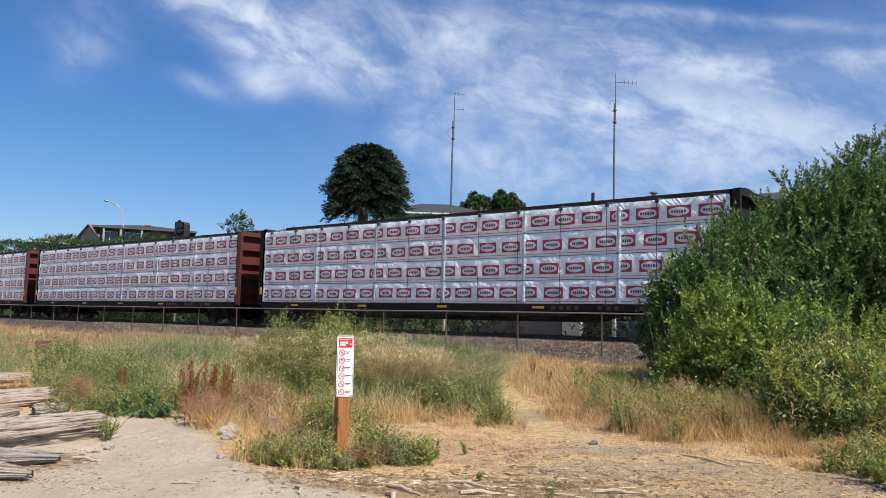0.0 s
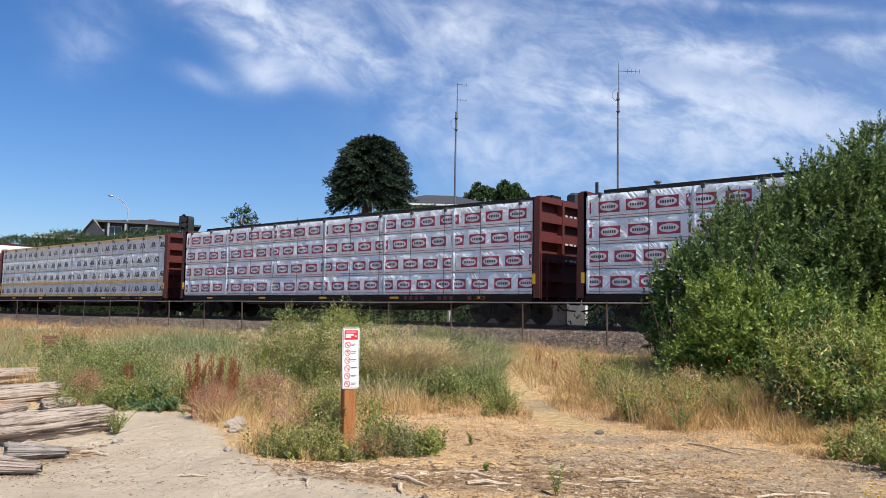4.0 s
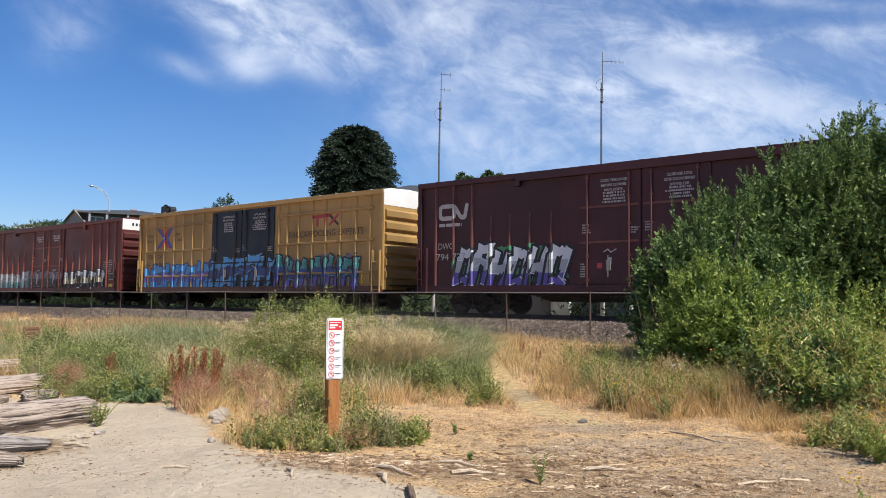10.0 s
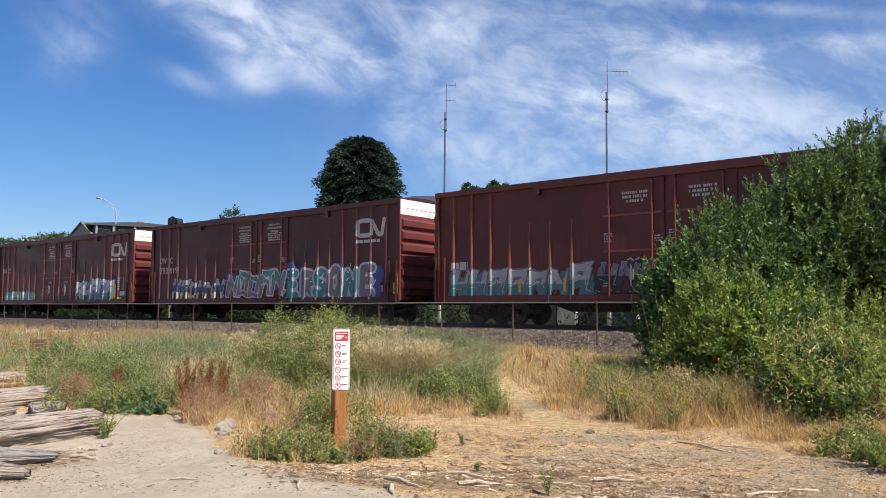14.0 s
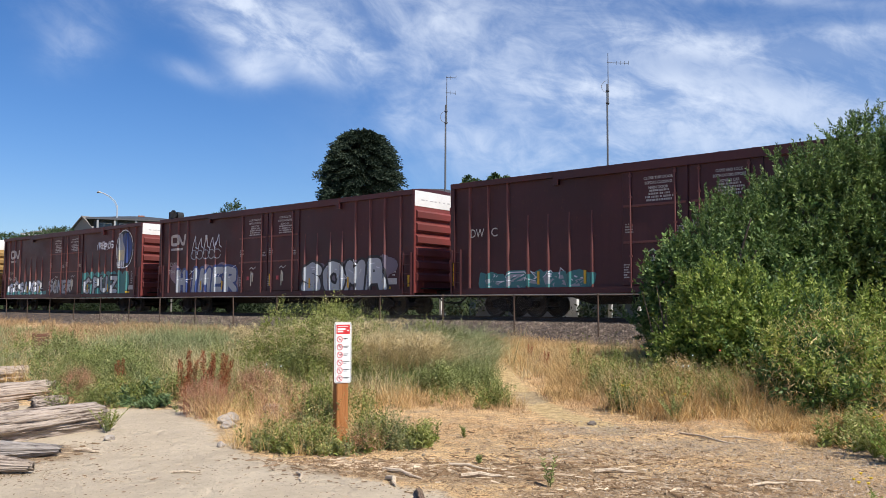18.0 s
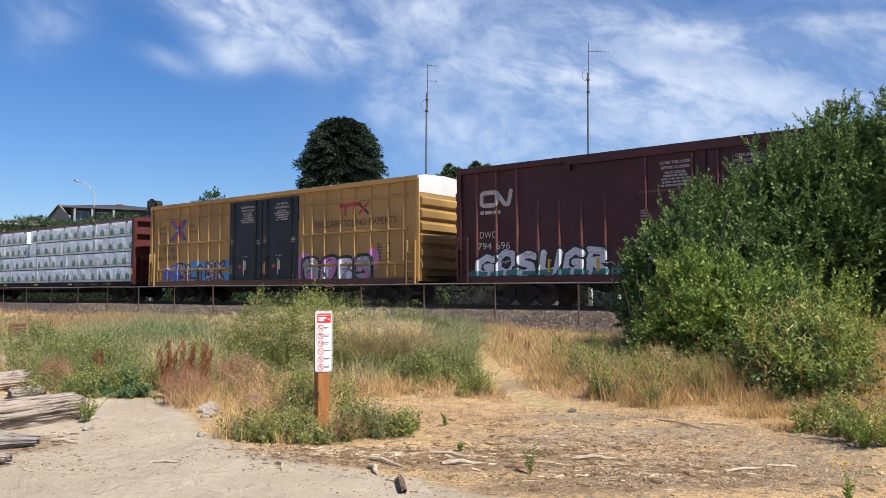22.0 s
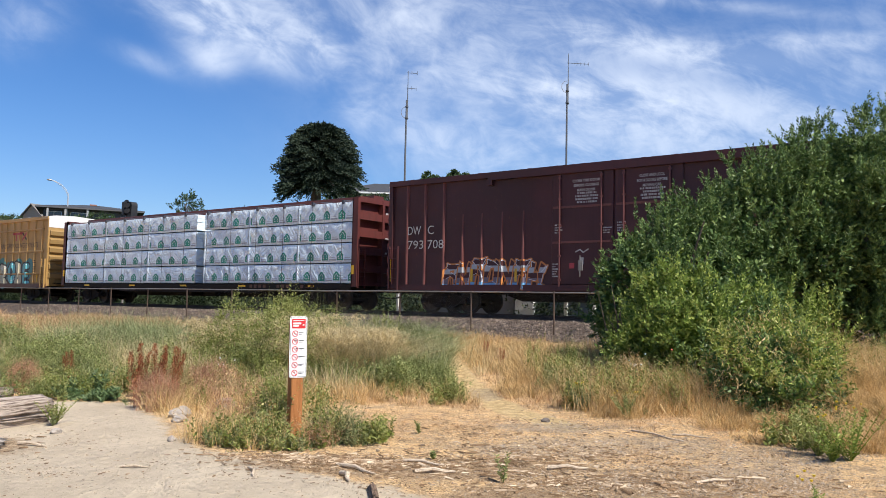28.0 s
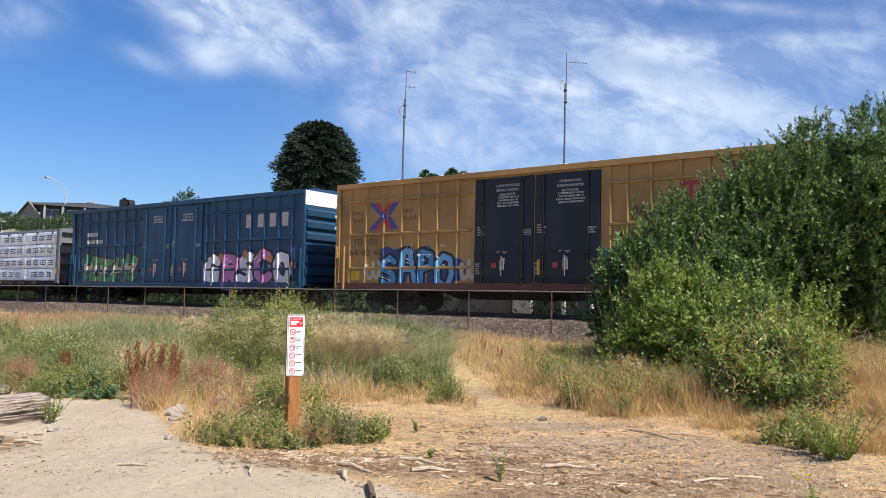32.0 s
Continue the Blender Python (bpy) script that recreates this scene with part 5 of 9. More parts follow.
    part("brake_wheel", g, "under", car)
    add_running_gear(car, L, 6.95)
    pt = Paint(-1.5, -1.575, ribs, rw * 0.5)
    door_pt = Paint(-1.555, -1.555, [], 0)
    return car, pt, door_pt, (d0, d1), -hl


NOTICES = {}


def notice(car, text, x, z, width, size, mat, y):
    """A centred block of stencilled words, one mesh for all cars."""
    key = (text, mat)
    if key not in NOTICES:
        rows = []
        for k, line in enumerate(text.split("|")):
            me = glyph_text(line, size, 0.003)
            co = np.empty(len(me.vertices) * 3)
            me.vertices.foreach_get("co", co)
            co = co.reshape(-1, 3)
            rows.append((co[:, 0].min(), co[:, 0].max(), co, [tuple(p.vertices) for p in me.polygons], k))
            bpy.data.meshes.remove(me)
        wide = max(b - a for a, b, *_ in rows)
        g = Geo()
        for a, b, co, fs, k in rows:
            kx = width / wide
            g.faces([((p[0] - (a + b) / 2) * kx, 0.0, p[1] - k * size * 1.25) for p in co], fs)
        NOTICES[key] = g.mesh("notice", [M[mat]])
    ob = part("notice", NOTICES[key], mat, car, "white stencilled notice")
    ob["kind"] = "stuff"
    ob.location = (x, y, z)


def door_stencils(car, door_pt, span, seed, mat="stencil", rows=7):
    d0, d1 = span
    rng = random.Random(seed)
    w = (d1 - d0) / 2
    for i in (0, 1):
        x = d0 + i * w
        if rows > 3:
            notice(car, "CLOSE AND LOCK|BOTH DOORS BEFORE|MOVING CAR" if i else "CLOSE THIS DOOR|BEFORE CLOSING|MAIN DOOR", x + 0.56 * w, 4.42, 0.44 * w, 0.125, mat, -1.562)
            door_pt.bars(mat, x + 0.34 * w, 3.72, 0.46 * w, 0.36, 4, rng, 0.6, align=0.5)
        else:
            door_pt.bars(mat, x + 0.34 * w, 4.0, 0.4 * w, 0.36, 3, rng, 0.6, align=0.5)
        door_pt.bars(mat, x + 0.05 * w, 2.75, 0.14 * w, 0.3, 4, rng)
        door_pt.bars(mat, x + 0.83 * w, 2.7, 0.14 * w, 0.2, 3, rng)
        door_pt.bars(mat, x + 0.02 * w, 1.3, 0.1 * w, 0.45, 6, rng)
        door_pt.shape(mat, [(x + 0.46 * w, 1.72), (x + 0.53 * w, 1.72), (x + 0.53 * w, 1.94), (x + 0.46 * w, 1.94)])
        door_pt.stroke(mat, [(x + 0.4 * w, 2.12), (x + 0.47 * w, 2.2), (x + 0.52 * w, 2.1), (x + 0.6 * w, 2.2)], 0.04)
        door_pt.shape("spray_red", [(x + 0.3 * w, 1.58), (x + 0.38 * w, 1.58), (x + 0.38 * w, 1.76), (x + 0.3 * w, 1.76)])
    door_pt.shape("safety", [(d0 + 1.06 * w, 1.3), (d0 + 1.1 * w, 1.3), (d0 + 1.1 * w, 1.85), (d0 + 1.06 * w, 1.85)])


def worm_logo(pt, x, z, w, h, mat="stencil"):
    """A railway's mark: one bent band."""
    t = 0.12 * w
    ln = [(0.44, 0.0), (0.08, 0.0), (0.0, 0.12), (0.0, 0.88), (0.08, 1.0), (0.44, 1.0), (0.52, 0.9), (0.74, 0.05), (0.81, 0.0), (0.88, 0.05), (0.95, 1.0)]
    pt.stroke(mat, [(x + u * w, z + v * h) for u, v in ln], t)
    pt.stroke(mat, [(x + 0.42 * w, z), (x + 0.5 * w, z + 0.1 * h), (x + 0.5 * w, z + 0.95 * h)], t)


def side_data(pt, x, z, rng, mat="stencil"):
    """Small weight and size notes low on the side."""
    pt.bars(mat, x, z, 0.34, 0.7, 6, rng)
    pt.bars(mat, x + 0.55, z, 0.2, 0.7, 6, rng)


def maroon_car(label, seed, logo_left=True, logo_right=False, numbers="", **kw):
    car, pt, dp, span, x0 = boxcar(label, **kw)
    rng = random.Random(seed)
    if logo_left:
        worm_logo(pt, x0 + 1.05, 3.6, 1.35, 0.46)
        pt.bars("stencil", x0 + 1.0, 3.28, 1.4, 0.12, 1, rng)
        lettering(car, "DWC", x0 + 0.98, 2.42, 0.34, "stencil", -1.507, 0.72, "car_mark")
    if logo_right:
        worm_logo(pt, x0 + 16.25, 3.62, 1.6, 0.62)
        pt.bars("stencil", x0 + 16.2, 3.3, 1.7, 0.13, 1, rng)
        lettering(car, "DW", x0 + 0.95, 2.92, 0.46, "stencil", -1.582, 0.62, "car_mark"), lettering(car, "C", x0 + 1.9, 2.92, 0.46, "stencil", -1.582, 0.28, "car_mark")
        for x in (0.1, BODY - 0.1):
            g = Geo()
            g.box(x0 + x - 0.05, x0 + x + 0.05, -1.606, -1.6, 1.15, 2.0)
            part("reflector", g, "safety", car, "yellow reflective strip")
    side_data(pt, x0 + 16.95, 1.6, rng)
    pt.shape("stencil", [(x0 + 17.2, 1.25), (x0 + 17.75, 1.25), (x0 + 17.75, 1.5), (x0 + 17.2, 1.5)])
    pt.shape("safety", [(x0 + 16.9, 1.06), (x0 + 17.4, 1.06), (x0 + 17.4, 1.16), (x0 + 16.9, 1.16)])
    door_stencils(car, dp, span, seed + 1)
    dp.done(car, "door_stencil", "small white notices on the doors")
    if numbers:
        for k, word in enumerate(numbers.split() if logo_right else ()):
            lettering(car, word, x0 + 0.95 + 0.95 * k, 2.38, 0.46, "stencil", -1.582, 0.75, "car_number")
        for k, word in enumerate(() if logo_right else numbers.split()):
            lettering(car, word, x0 + 0.95 + 0.8 * k, 2.0, 0.36, "stencil", -1.582, 0.6, "car_number")
    rng2 = random.Random(seed + 5)
    part_geo = Geo()
    for i in range(9):
        a = -1.2 + i * 0.27
        part_geo.box(BODY / 2 + 0.0425, BODY / 2 + 0.046, a, a + rng2.uniform(0.1, 0.22), 4.6, 4.65)
    part("end_stencil", part_geo, "stencil", car)["kind"] = "stuff"
    return car, pt, x0


def build_boxcars():
    cars = {}
    # the maroon car with a blue and violet panel of spray paint
    car, pt, x0 = maroon_car("dark maroon ribbed boxcar with blue and violet graffiti", 11, numbers="794  727", strips=False)
    sharp_piece(pt, x0 + 1.9, x0 + 6.7, 0.95, 2.4, 6, ["spray_white", "spray_pale", "spray_violet"], "spray_black", "spray_green", 3, 0.1, slant=0.38)
    sharp_piece(pt, x0 + 12.7, x0 + 14.2, 1.35, 1.95, 4, ["maroon"], "spray_haze", None, 4, 0.02, "spray_grey")
    pt.shape("spray_haze", [(x0 + 14.55, 1.25), (x0 + 15.1, 1.25), (x0 + 15.1, 1.95), (x0 + 14.6, 2.0)]), scrawl(pt, "spray_grey", x0 + 14.6, x0 + 15.1, 1.3, 1.9, 2, 6, 0.025)
    pt.oval("spray_red", x0 + 15.55, 1.8, 0.12, 0.2), scrawl(pt, "spray_haze", x0 + 15.3, x0 + 15.85, 1.4, 2.2, 2, 7, 0.03)
    for z in (1.3, 1.6, 1.9, 2.2):
        scrawl(pt, "spray_grey", x0 + 16.05, x0 + 16.75, z, z + 0.3, 3, int(z * 10), 0.03)
    pt.stroke("spray_grey", [(x0 + 16.05, 1.05), (x0 + 16.65, 1.05), (x0 + 16.7, 1.3), (x0 + 16.05, 1.3), (x0 + 16.05, 1.05)], 0.03)
    cars["C"] = car, pt
    # the yellow cars
    for key, seed, lab in (("D", 21, "golden yellow boxcar with dark doors and blue graffiti"), ("G", 31, "golden yellow boxcar with dark doors, white and mauve graffiti"), ("K", 41, "golden yellow boxcar with dark doors and bright blue graffiti")):
        car, pt, dp, span, x0 = boxcar(lab, "yellow", "navy", "yellow", "waffle")
        rng = random.Random(seed)
        red, blu = "mark_red", "mark_blue"
        for sx in (-1, 1):       # a crossed mark: two arms of red and blue
            for sz in (-1, 1):
                for c, off in ((red, -0.12), (blu, 0.12)):
                    k = off * sx * sz * (1 if sz > 0 else -1)
                    pt.shape(c, [(x0 + 2.45 + sx * (0.06 + 0) + k, 3.65 + sz * 0.03), (x0 + 2.45 + sx * 0.5 + k - 0.15, 3.65 + sz * 0.52), (x0 + 2.45 + sx * 0.5 + k + 0.15, 3.65 + sz * 0.52), (x0 + 2.45 + sx * 0.06 + k + 0.17, 3.65 + sz * 0.03)])
        pt.oval(blu, x0 + 2.45, 3.65, 0.13, 0.16), pt.oval("spray_white", x0 + 2.45, 3.65, 0.06, 0.09)
        for px, a, b in ((0.8, "next", "load"), (3.5, "any", "road")):
            lettering(car, a, x0 + px, 3.76, 0.28, "dark_stencil", -1.505, 0.56 if a == "next" else 0.42, "notice"), lettering(car, b, x0 + px, 3.46, 0.28, "dark_stencil", -1.505, 0.56, "notice")
        lettering(car, "TB", x0 + 0.85, 2.55, 0.34, "dark_stencil", -1.505, 0.5, "car_mark"), lettering(car, "OX", x0 + 1.72, 2.55, 0.34, "dark_stencil", -1.505, 0.5, "car_mark")
        pt.stroke("spray_red", [(x0 + 14.4, 4.1), (x0 + 15.5, 4.12)], 0.14)
        for px in (14.65, 15.15):
            pt.stroke("spray_red", [(x0 + px, 4.05), (x0 + px, 3.72)], 0.14)
        pt.stroke("dark_stencil", [(x0 + 15.45, 4.12), (x0 + 15.95, 3.72)], 0.12), pt.stroke("spray_red", [(x0 + 15.95, 4.12), (x0 + 15.45, 3.72)], 0.12)
        side_data(pt, x0 + 16.5, 1.75, rng, "dark_stencil")
        pt.shape("safety", [(x0 + 0.8, 1.15), (x0 + 1.25, 1.15), (x0 + 1.25, 1.5), (x0 + 0.8, 1.5)])
        door_stencils(car, dp, span, seed)
        dp.done(car, "door_stencil", "white notices on the dark doors")
        lettering(car, "RAILCARPOOLING", x0 + 12.85, 3.22, 0.4, "dark_stencil", -1.582, 3.05, "slogan"), lettering(car, "EXPERTS", x0 + 16.1, 3.22, 0.4, "dark_stencil", -1.582, 1.5, "slogan")
        for k, word in enumerate({"D": "66 41 04", "G": "66 40 04", "K": "64 02 60"}[key].split()):
            lettering(car, word, x0 + 0.75 + 0.66 * k, 2.12, 0.34, "dark_stencil", -1.582, 0.46, "car_number")
        if key == "D":
            sharp_piece(pt, x0 + 0.6, x0 + 6.6, 0.85, 2.2, 6, ["spray_blue", "spray_violet", "spray_blue"], "spray_navy", "spray_haze", 7, 0.08, "spray_sky", 0.05)
            sharp_piece(dp2 := Paint(-1.56, -1.56, [], 0), -2.55, 2.35, 1.0, 2.4, 5, ["spray_blue", "spray_navy", "spray_blue"], "spray_black", "spray_navy", 8, 0.09, "spray_sky")
            dp2.done(car, "graffiti", "blue sprayed lettering over the doors")
            sharp_piece(pt, x0 + 11.9, x0 + 17.2, 0.9, 2.4, 6, ["spray_teal", "spray_navy", "spray_violet"], "spray_black", "spray_haze", 9, 0.08, "spray_cyan")
        elif key == "G":
            graffiti(pt, x0 + 2.4, x0 + 6.4, 0.9, 1.95, 5, ["spray_mauve"], "spray_black", "spray_blue", 10, 0.22, word="BLINK")
            graffiti(pt, x0 + 12.1, x0 + 16.2, 0.85, 2.1, 4, ["spray_grey", "spray_pink", "spray_white"], "spray_black", "spray_pink", 12, 0.5)
            graffiti(pt, x0 + 1.2, x0 + 2.6, 1.1, 1.8, 2, ["spray_violet", "spray_blue"], "spray_violet", None, 13, 0.3)
        else:
            graffiti(pt, x0 + 2.4, x0 + 5.9, 0.75, 2.4, 4, ["spray_blue", "spray_sky"], "spray_black", "spray_navy", 14, 0.25, word="SAPO")
            for e in (1.6, 6.2):
                scrawl(pt, "spray_cream", x0 + e, x0 + e + 0.7, 1.1, 1.9, 2, 15, 0.16)
            graffiti(pt, x0 + 11.9, x0 + 16.6, 0.85, 2.45, 5, ["spray_cyan", "spray_cream"], "spray_black", "spray_teal", 16, 0.34, word="GROBE")
        cars[key] = car, pt
    # the oxide-red car
    car, pt, dp, span, x0 = boxcar("oxide red ribbed boxcar with silver and black graffiti", "oxide", "oxide", "oxide")
    rng = random.Random(51)
    pt.bars("stencil", x0 + 0.7, 2.0, 1.2, 0.3, 1, rng)
    side_data(pt, x0 + 16.6, 1.85, rng), side_data(pt, x0 + 17.3, 1.95, rng)
    pt.shape("stencil", [(x0 + 17.3, 1.5), (x0 + 17.85, 1.5), (x0 + 17.85, 1.85), (x0 + 17.3, 1.85)]), pt.shape("spray_black", [(x0 + 17.34, 1.54), (x0 + 17.81, 1.54), (x0 + 17.81, 1.81), (x0 + 17.34, 1.81)])
    pt.shape("safety", [(x0 + 17.3, 1.06), (x0 + 17.75, 1.06), (x0 + 17.75, 1.25), (x0 + 17.3, 1.25)])
    door_stencils(car, dp, span, 52, rows=3)
    sharp_piece(pt, x0 + 0.8, x0 + 6.8, 0.9, 2.0, 7, ["spray_grey", "spray_teal"], "spray_haze", "spray_teal", 53, 0.06, "spray_cream")
    sharp_piece(dp, span[0] - 0.1, span[1] - 0.1, 1.1, 2.1, 6, ["spray_haze", "spray_black"], "spray_black", None, 54, 0.05, "spray_grey")
    sharp_piece(pt, x0 + 11.9, x0 + 16.8, 0.9, 2.1, 6, ["spray_grey", "spray_cream", "spray_black"], "spray_black", None, 55, 0.09, "spray_white")
    dp.done(car, "door_stencil", "white notices and sprayed lettering on the doors")
    lettering(car, "889009", 0.1, 4.58, 0.3, "sign_black", BODY / 2 + 0.05, 1.15, "car_number", 0.0, True)
    g = Geo()
    for i in range(4):
        g.box(BODY / 2 + 0.043, BODY / 2 + 0.05, -1.0 + i * 0.22, -0.88 + i * 0.22, 4.6, 4.76)
    part("end_stencil", g, "sign_black", car)
    cars["E"] = car, pt
    car, pt, x0 = maroon_car("maroon boxcar with a white railway mark and grey-blue graffiti", 61, False, True, numbers="793  819")
    sharp_piece(pt, x0 + 2.2, x0 + 6.8, 0.95, 2.0, 6, ["spray_grey", "spray_navy", "spray_cream"], "spray_black", None, 62, 0.07, "spray_pale")
    graffiti(pt, x0 + 11.6, x0 + 17.3, 0.9, 2.35, 6, ["spray_teal", "spray_haze"], "spray_pale", "spray_navy", 63, 0.34, word="ERSONE")
    dq = Paint(-1.56, -1.56, [], 0)
    sharp_piece(dq, -2.2, 2.2, 1.06, 2.25, 5, ["spray_teal", "spray_haze"], "spray_pale", "spray_navy", 64, 0.06)
    dq.done(car, "graffiti", "grey and teal sprayed lettering over the doors")
    cars["F1"] = car, pt
    car, pt, x0 = maroon_car("maroon boxcar with a white railway mark and faded graffiti", 71, False, True)
    graffiti(pt, x0 + 1.5, x0 + 6.0, 0.95, 1.6, 5, ["spray_teal", "spray_grey"], "spray_teal", None, 72, 0.2)
    sharp_piece(pt, x0 + 11.9, x0 + 16.6, 0.9, 2.2, 5, ["spray_pale", "spray_grey", "spray_teal"], "spray_navy", "spray_haze", 73, 0.06)
    pt.shape("safety", [(x0 + 16.3, 1.1), (x0 + 16.8, 1.1), (x0 + 16.8, 1.9), (x0 + 16.3, 1.9)]), pt.shape("spray_pale", [(x0 + 16.32, 1.3), (x0 + 16.78, 1.3), (x0 + 16.78, 1.72), (x0 + 16.32, 1.72)])
    cars["F2"] = car, pt
    car, pt, x0 = maroon_car("dark maroon boxcar with big pale grey bubble graffiti", 81, numbers="794  391")
    for k in range(5):       # a thin white outline tag of spikes over loops
        x = x0 + 3.0 + k * 0.52
        pt.stroke("spray_white", [(x, 3.0), (x + 0.1, 3.5), (x + 0.3, 3.95 - 0.12 * (k % 2)), (x + 0.36, 3.4), (x + 0.52, 3.3)], 0.05)
        pt.stroke("spray_grey", [(x + 0.2 + 0.29 * math.cos(a), 2.98 + 0.24 * math.sin(a)) for a in np.linspace(0.4, 6.0, 9)], 0.045)
    graffiti(pt, x0 + 1.6, x0 + 6.9, 0.9, 2.3, 5, ["spray_pale"], "spray_navy", "spray_mauve", 84, 0.33, word="HIMER")
    graffiti(pt, x0 + 11.9, x0 + 17.1, 0.85, 2.35, 4, ["spray_pale"], "spray_black", "spray_haze", 85, 0.36, word="SOMA")
    cars["F3"] = car, pt
    car, pt, x0 = maroon_car("dark maroon boxcar with teal graffiti and a painted bottle", 91, numbers="794  696")
    for k in range(14):
        pt.oval("spray_teal", x0 + 0.8 + k * 0.42, 1.08, 0.4, 0.2, 10)
    graffiti(pt, x0 + 0.7, x0 + 6.2, 1.0, 1.95, 6, ["spray_white"], "spray_black", None, 92, 0.26, "spray_pale", word="GOSUGR")
    for k in range(9):
        q = x0 + 0.75 + k * 0.68
        pt.shape("spray_teal", [(q, 1.06), (q + 0.55, 1.06), (q + 0.6, 1.2 + 0.05 * (k % 3)), (q + 0.05, 1.24 - 0.04 * (k % 2))])
    dq = Paint(-1.56, -1.56, [], 0)
    graffiti(dq, -2.2, 1.0, 1.06, 2.0, 5, ["spray_grey"], "spray_black", None, 93, 0.28, "spray_pale", word="SONER")
    dq.done(car, "graffiti", "grey sprayed lettering over the doors")
    for k in range(26):
        pt.oval("spray_teal", x0 + 11.4 + k * 0.22, 1.55 + 0.25 * math.sin(k * 2.1), 0.45, 0.62, 12)
    graffiti(pt, x0 + 11.9, x0 + 15.9, 0.95, 2.1, 4, ["spray_pale"], "spray_black", None, 94, 0.22, "spray_white", word="CPUZ")
    graffiti(pt, x0 + 13.7, x0 + 15.5, 3.62, 4.15, 5, ["spray_white"], "spray_haze", None, 95, 0.16, word="REPUS")
    pt.oval("spray_black", x0 + 16.75, 3.6, 0.95, 1.1, 24), pt.oval("spray_navy", x0 + 16.95, 3.65, 0.6, 0.9, 24), pt.stroke("spray_white", [(x0 + 16.75 + 0.95 * math.cos(a), 3.6 + 1.1 * math.sin(a)) for a in np.linspace(0, 6.283, 25)], 0.05)
    pt.shape("spray_grey", [(x0 + 15.95, 2.6), (x0 + 16.75, 2.6), (x0 + 16.8, 3.6), (x0 + 16.5, 4.1), (x0 + 16.48, 4.5), (x0 + 16.2, 4.5), (x0 + 16.18, 4.1), (x0 + 15.9, 3.6)])
    pt.shape("spray_cream", [(x0 + 15.98, 2.95), (x0 + 16.72, 2.95), (x0 + 16.72, 3.55), (x0 + 15.98, 3.55)])
    scrawl(pt, "spray_white", x0 + 15.9, x0 + 17.0, 2.45, 2.9, 4, 96, 0.05)
    cars["F4"] = car, pt
    car, pt, x0 = maroon_car("maroon boxcar with small colourful graffiti along its lower side", 101, False, True, numbers="793  708")
    sharp_piece(pt, x0 + 2.7, x0 + 6.9, 0.85, 1.9, 7, ["maroon", "spray_pale", "maroon", "spray_haze", "spray_sky"], "spray_orange", None, 102, 0.05, "spray_white")
    graffiti(pt, x0 + 12.1, x0 + 15.9, 0.9, 1.9, 4, ["spray_cream", "spray_grey"], "spray_grey", None, 103, 0.3)
    cars["I"] = car, pt
    car, pt, dp, span, x0 = boxcar("deep blue ribbed boxcar with pink and white graffiti", "blue", "blue", "blue", "waffle")
    rng = random.Random(111)
    for i in range(4):       # the owner's name as plain blocks
        xx = x0 + 14.85 + i * 0.8
        pt.shape("stencil", [(xx, 3.5), (xx + 0.4, 3.5), (xx + 0.4, 4.1), (xx, 4.1)])
    pt.bars("stencil", x0 + 1.5, 3.5, 1.1, 0.2, 1, rng), pt.bars("stencil", x0 + 1.5, 3.1, 2.2, 0.2, 1, rng)
    door_stencils(car, dp, span, 112, rows=3)
    dp.done(car, "door_stencil", "white notices on the doors")
    sharp_piece(pt, x0 + 1.3, x0 + 6.3, 0.95, 2.4, 5, ["spray_green", "spray_cream", "spray_green"], "spray_black", "spray_teal", 113, 0.08, "spray_orange")
    graffiti(pt, x0 + 12.0, x0 + 17.9, 0.8, 2.4, 5, ["spray_white", "spray_pink"], "spray_black", "spray_navy", 114, 0.34, word="GRSCO")
    for k in range(5):
        pt.oval("spray_violet", x0 + 12.1 + k * 1.2, 0.95, 0.4, 0.14)
    for px, pz in ((13.2, 2.2), (14.9, 2.3), (16.6, 2.1), (18.1, 1.8)):
        pt.oval("spray_orange", x0 + px, pz, 0.16, 0.2)
    g = Geo()
    for i, z in enumerate((4.0, 3.5)):
        for k in range(4):
            g.box(BODY / 2 + 0.15, BODY / 2 + 0.156, 0.1 + k * 0.3, 0.3 + k * 0.3, z - 0.08, z + 0.05)
    part("end_stencil", g, "stencil", car)
    cars["L"] = car, pt
    for key, (car, pt) in cars.items():
        pt.done(car, "graffiti", "sprayed lettering and stencilled marks on the side")
    return {k: c for k, (c, _) in cars.items()}


# ---- lumber cars ----
LOAD = 22.42


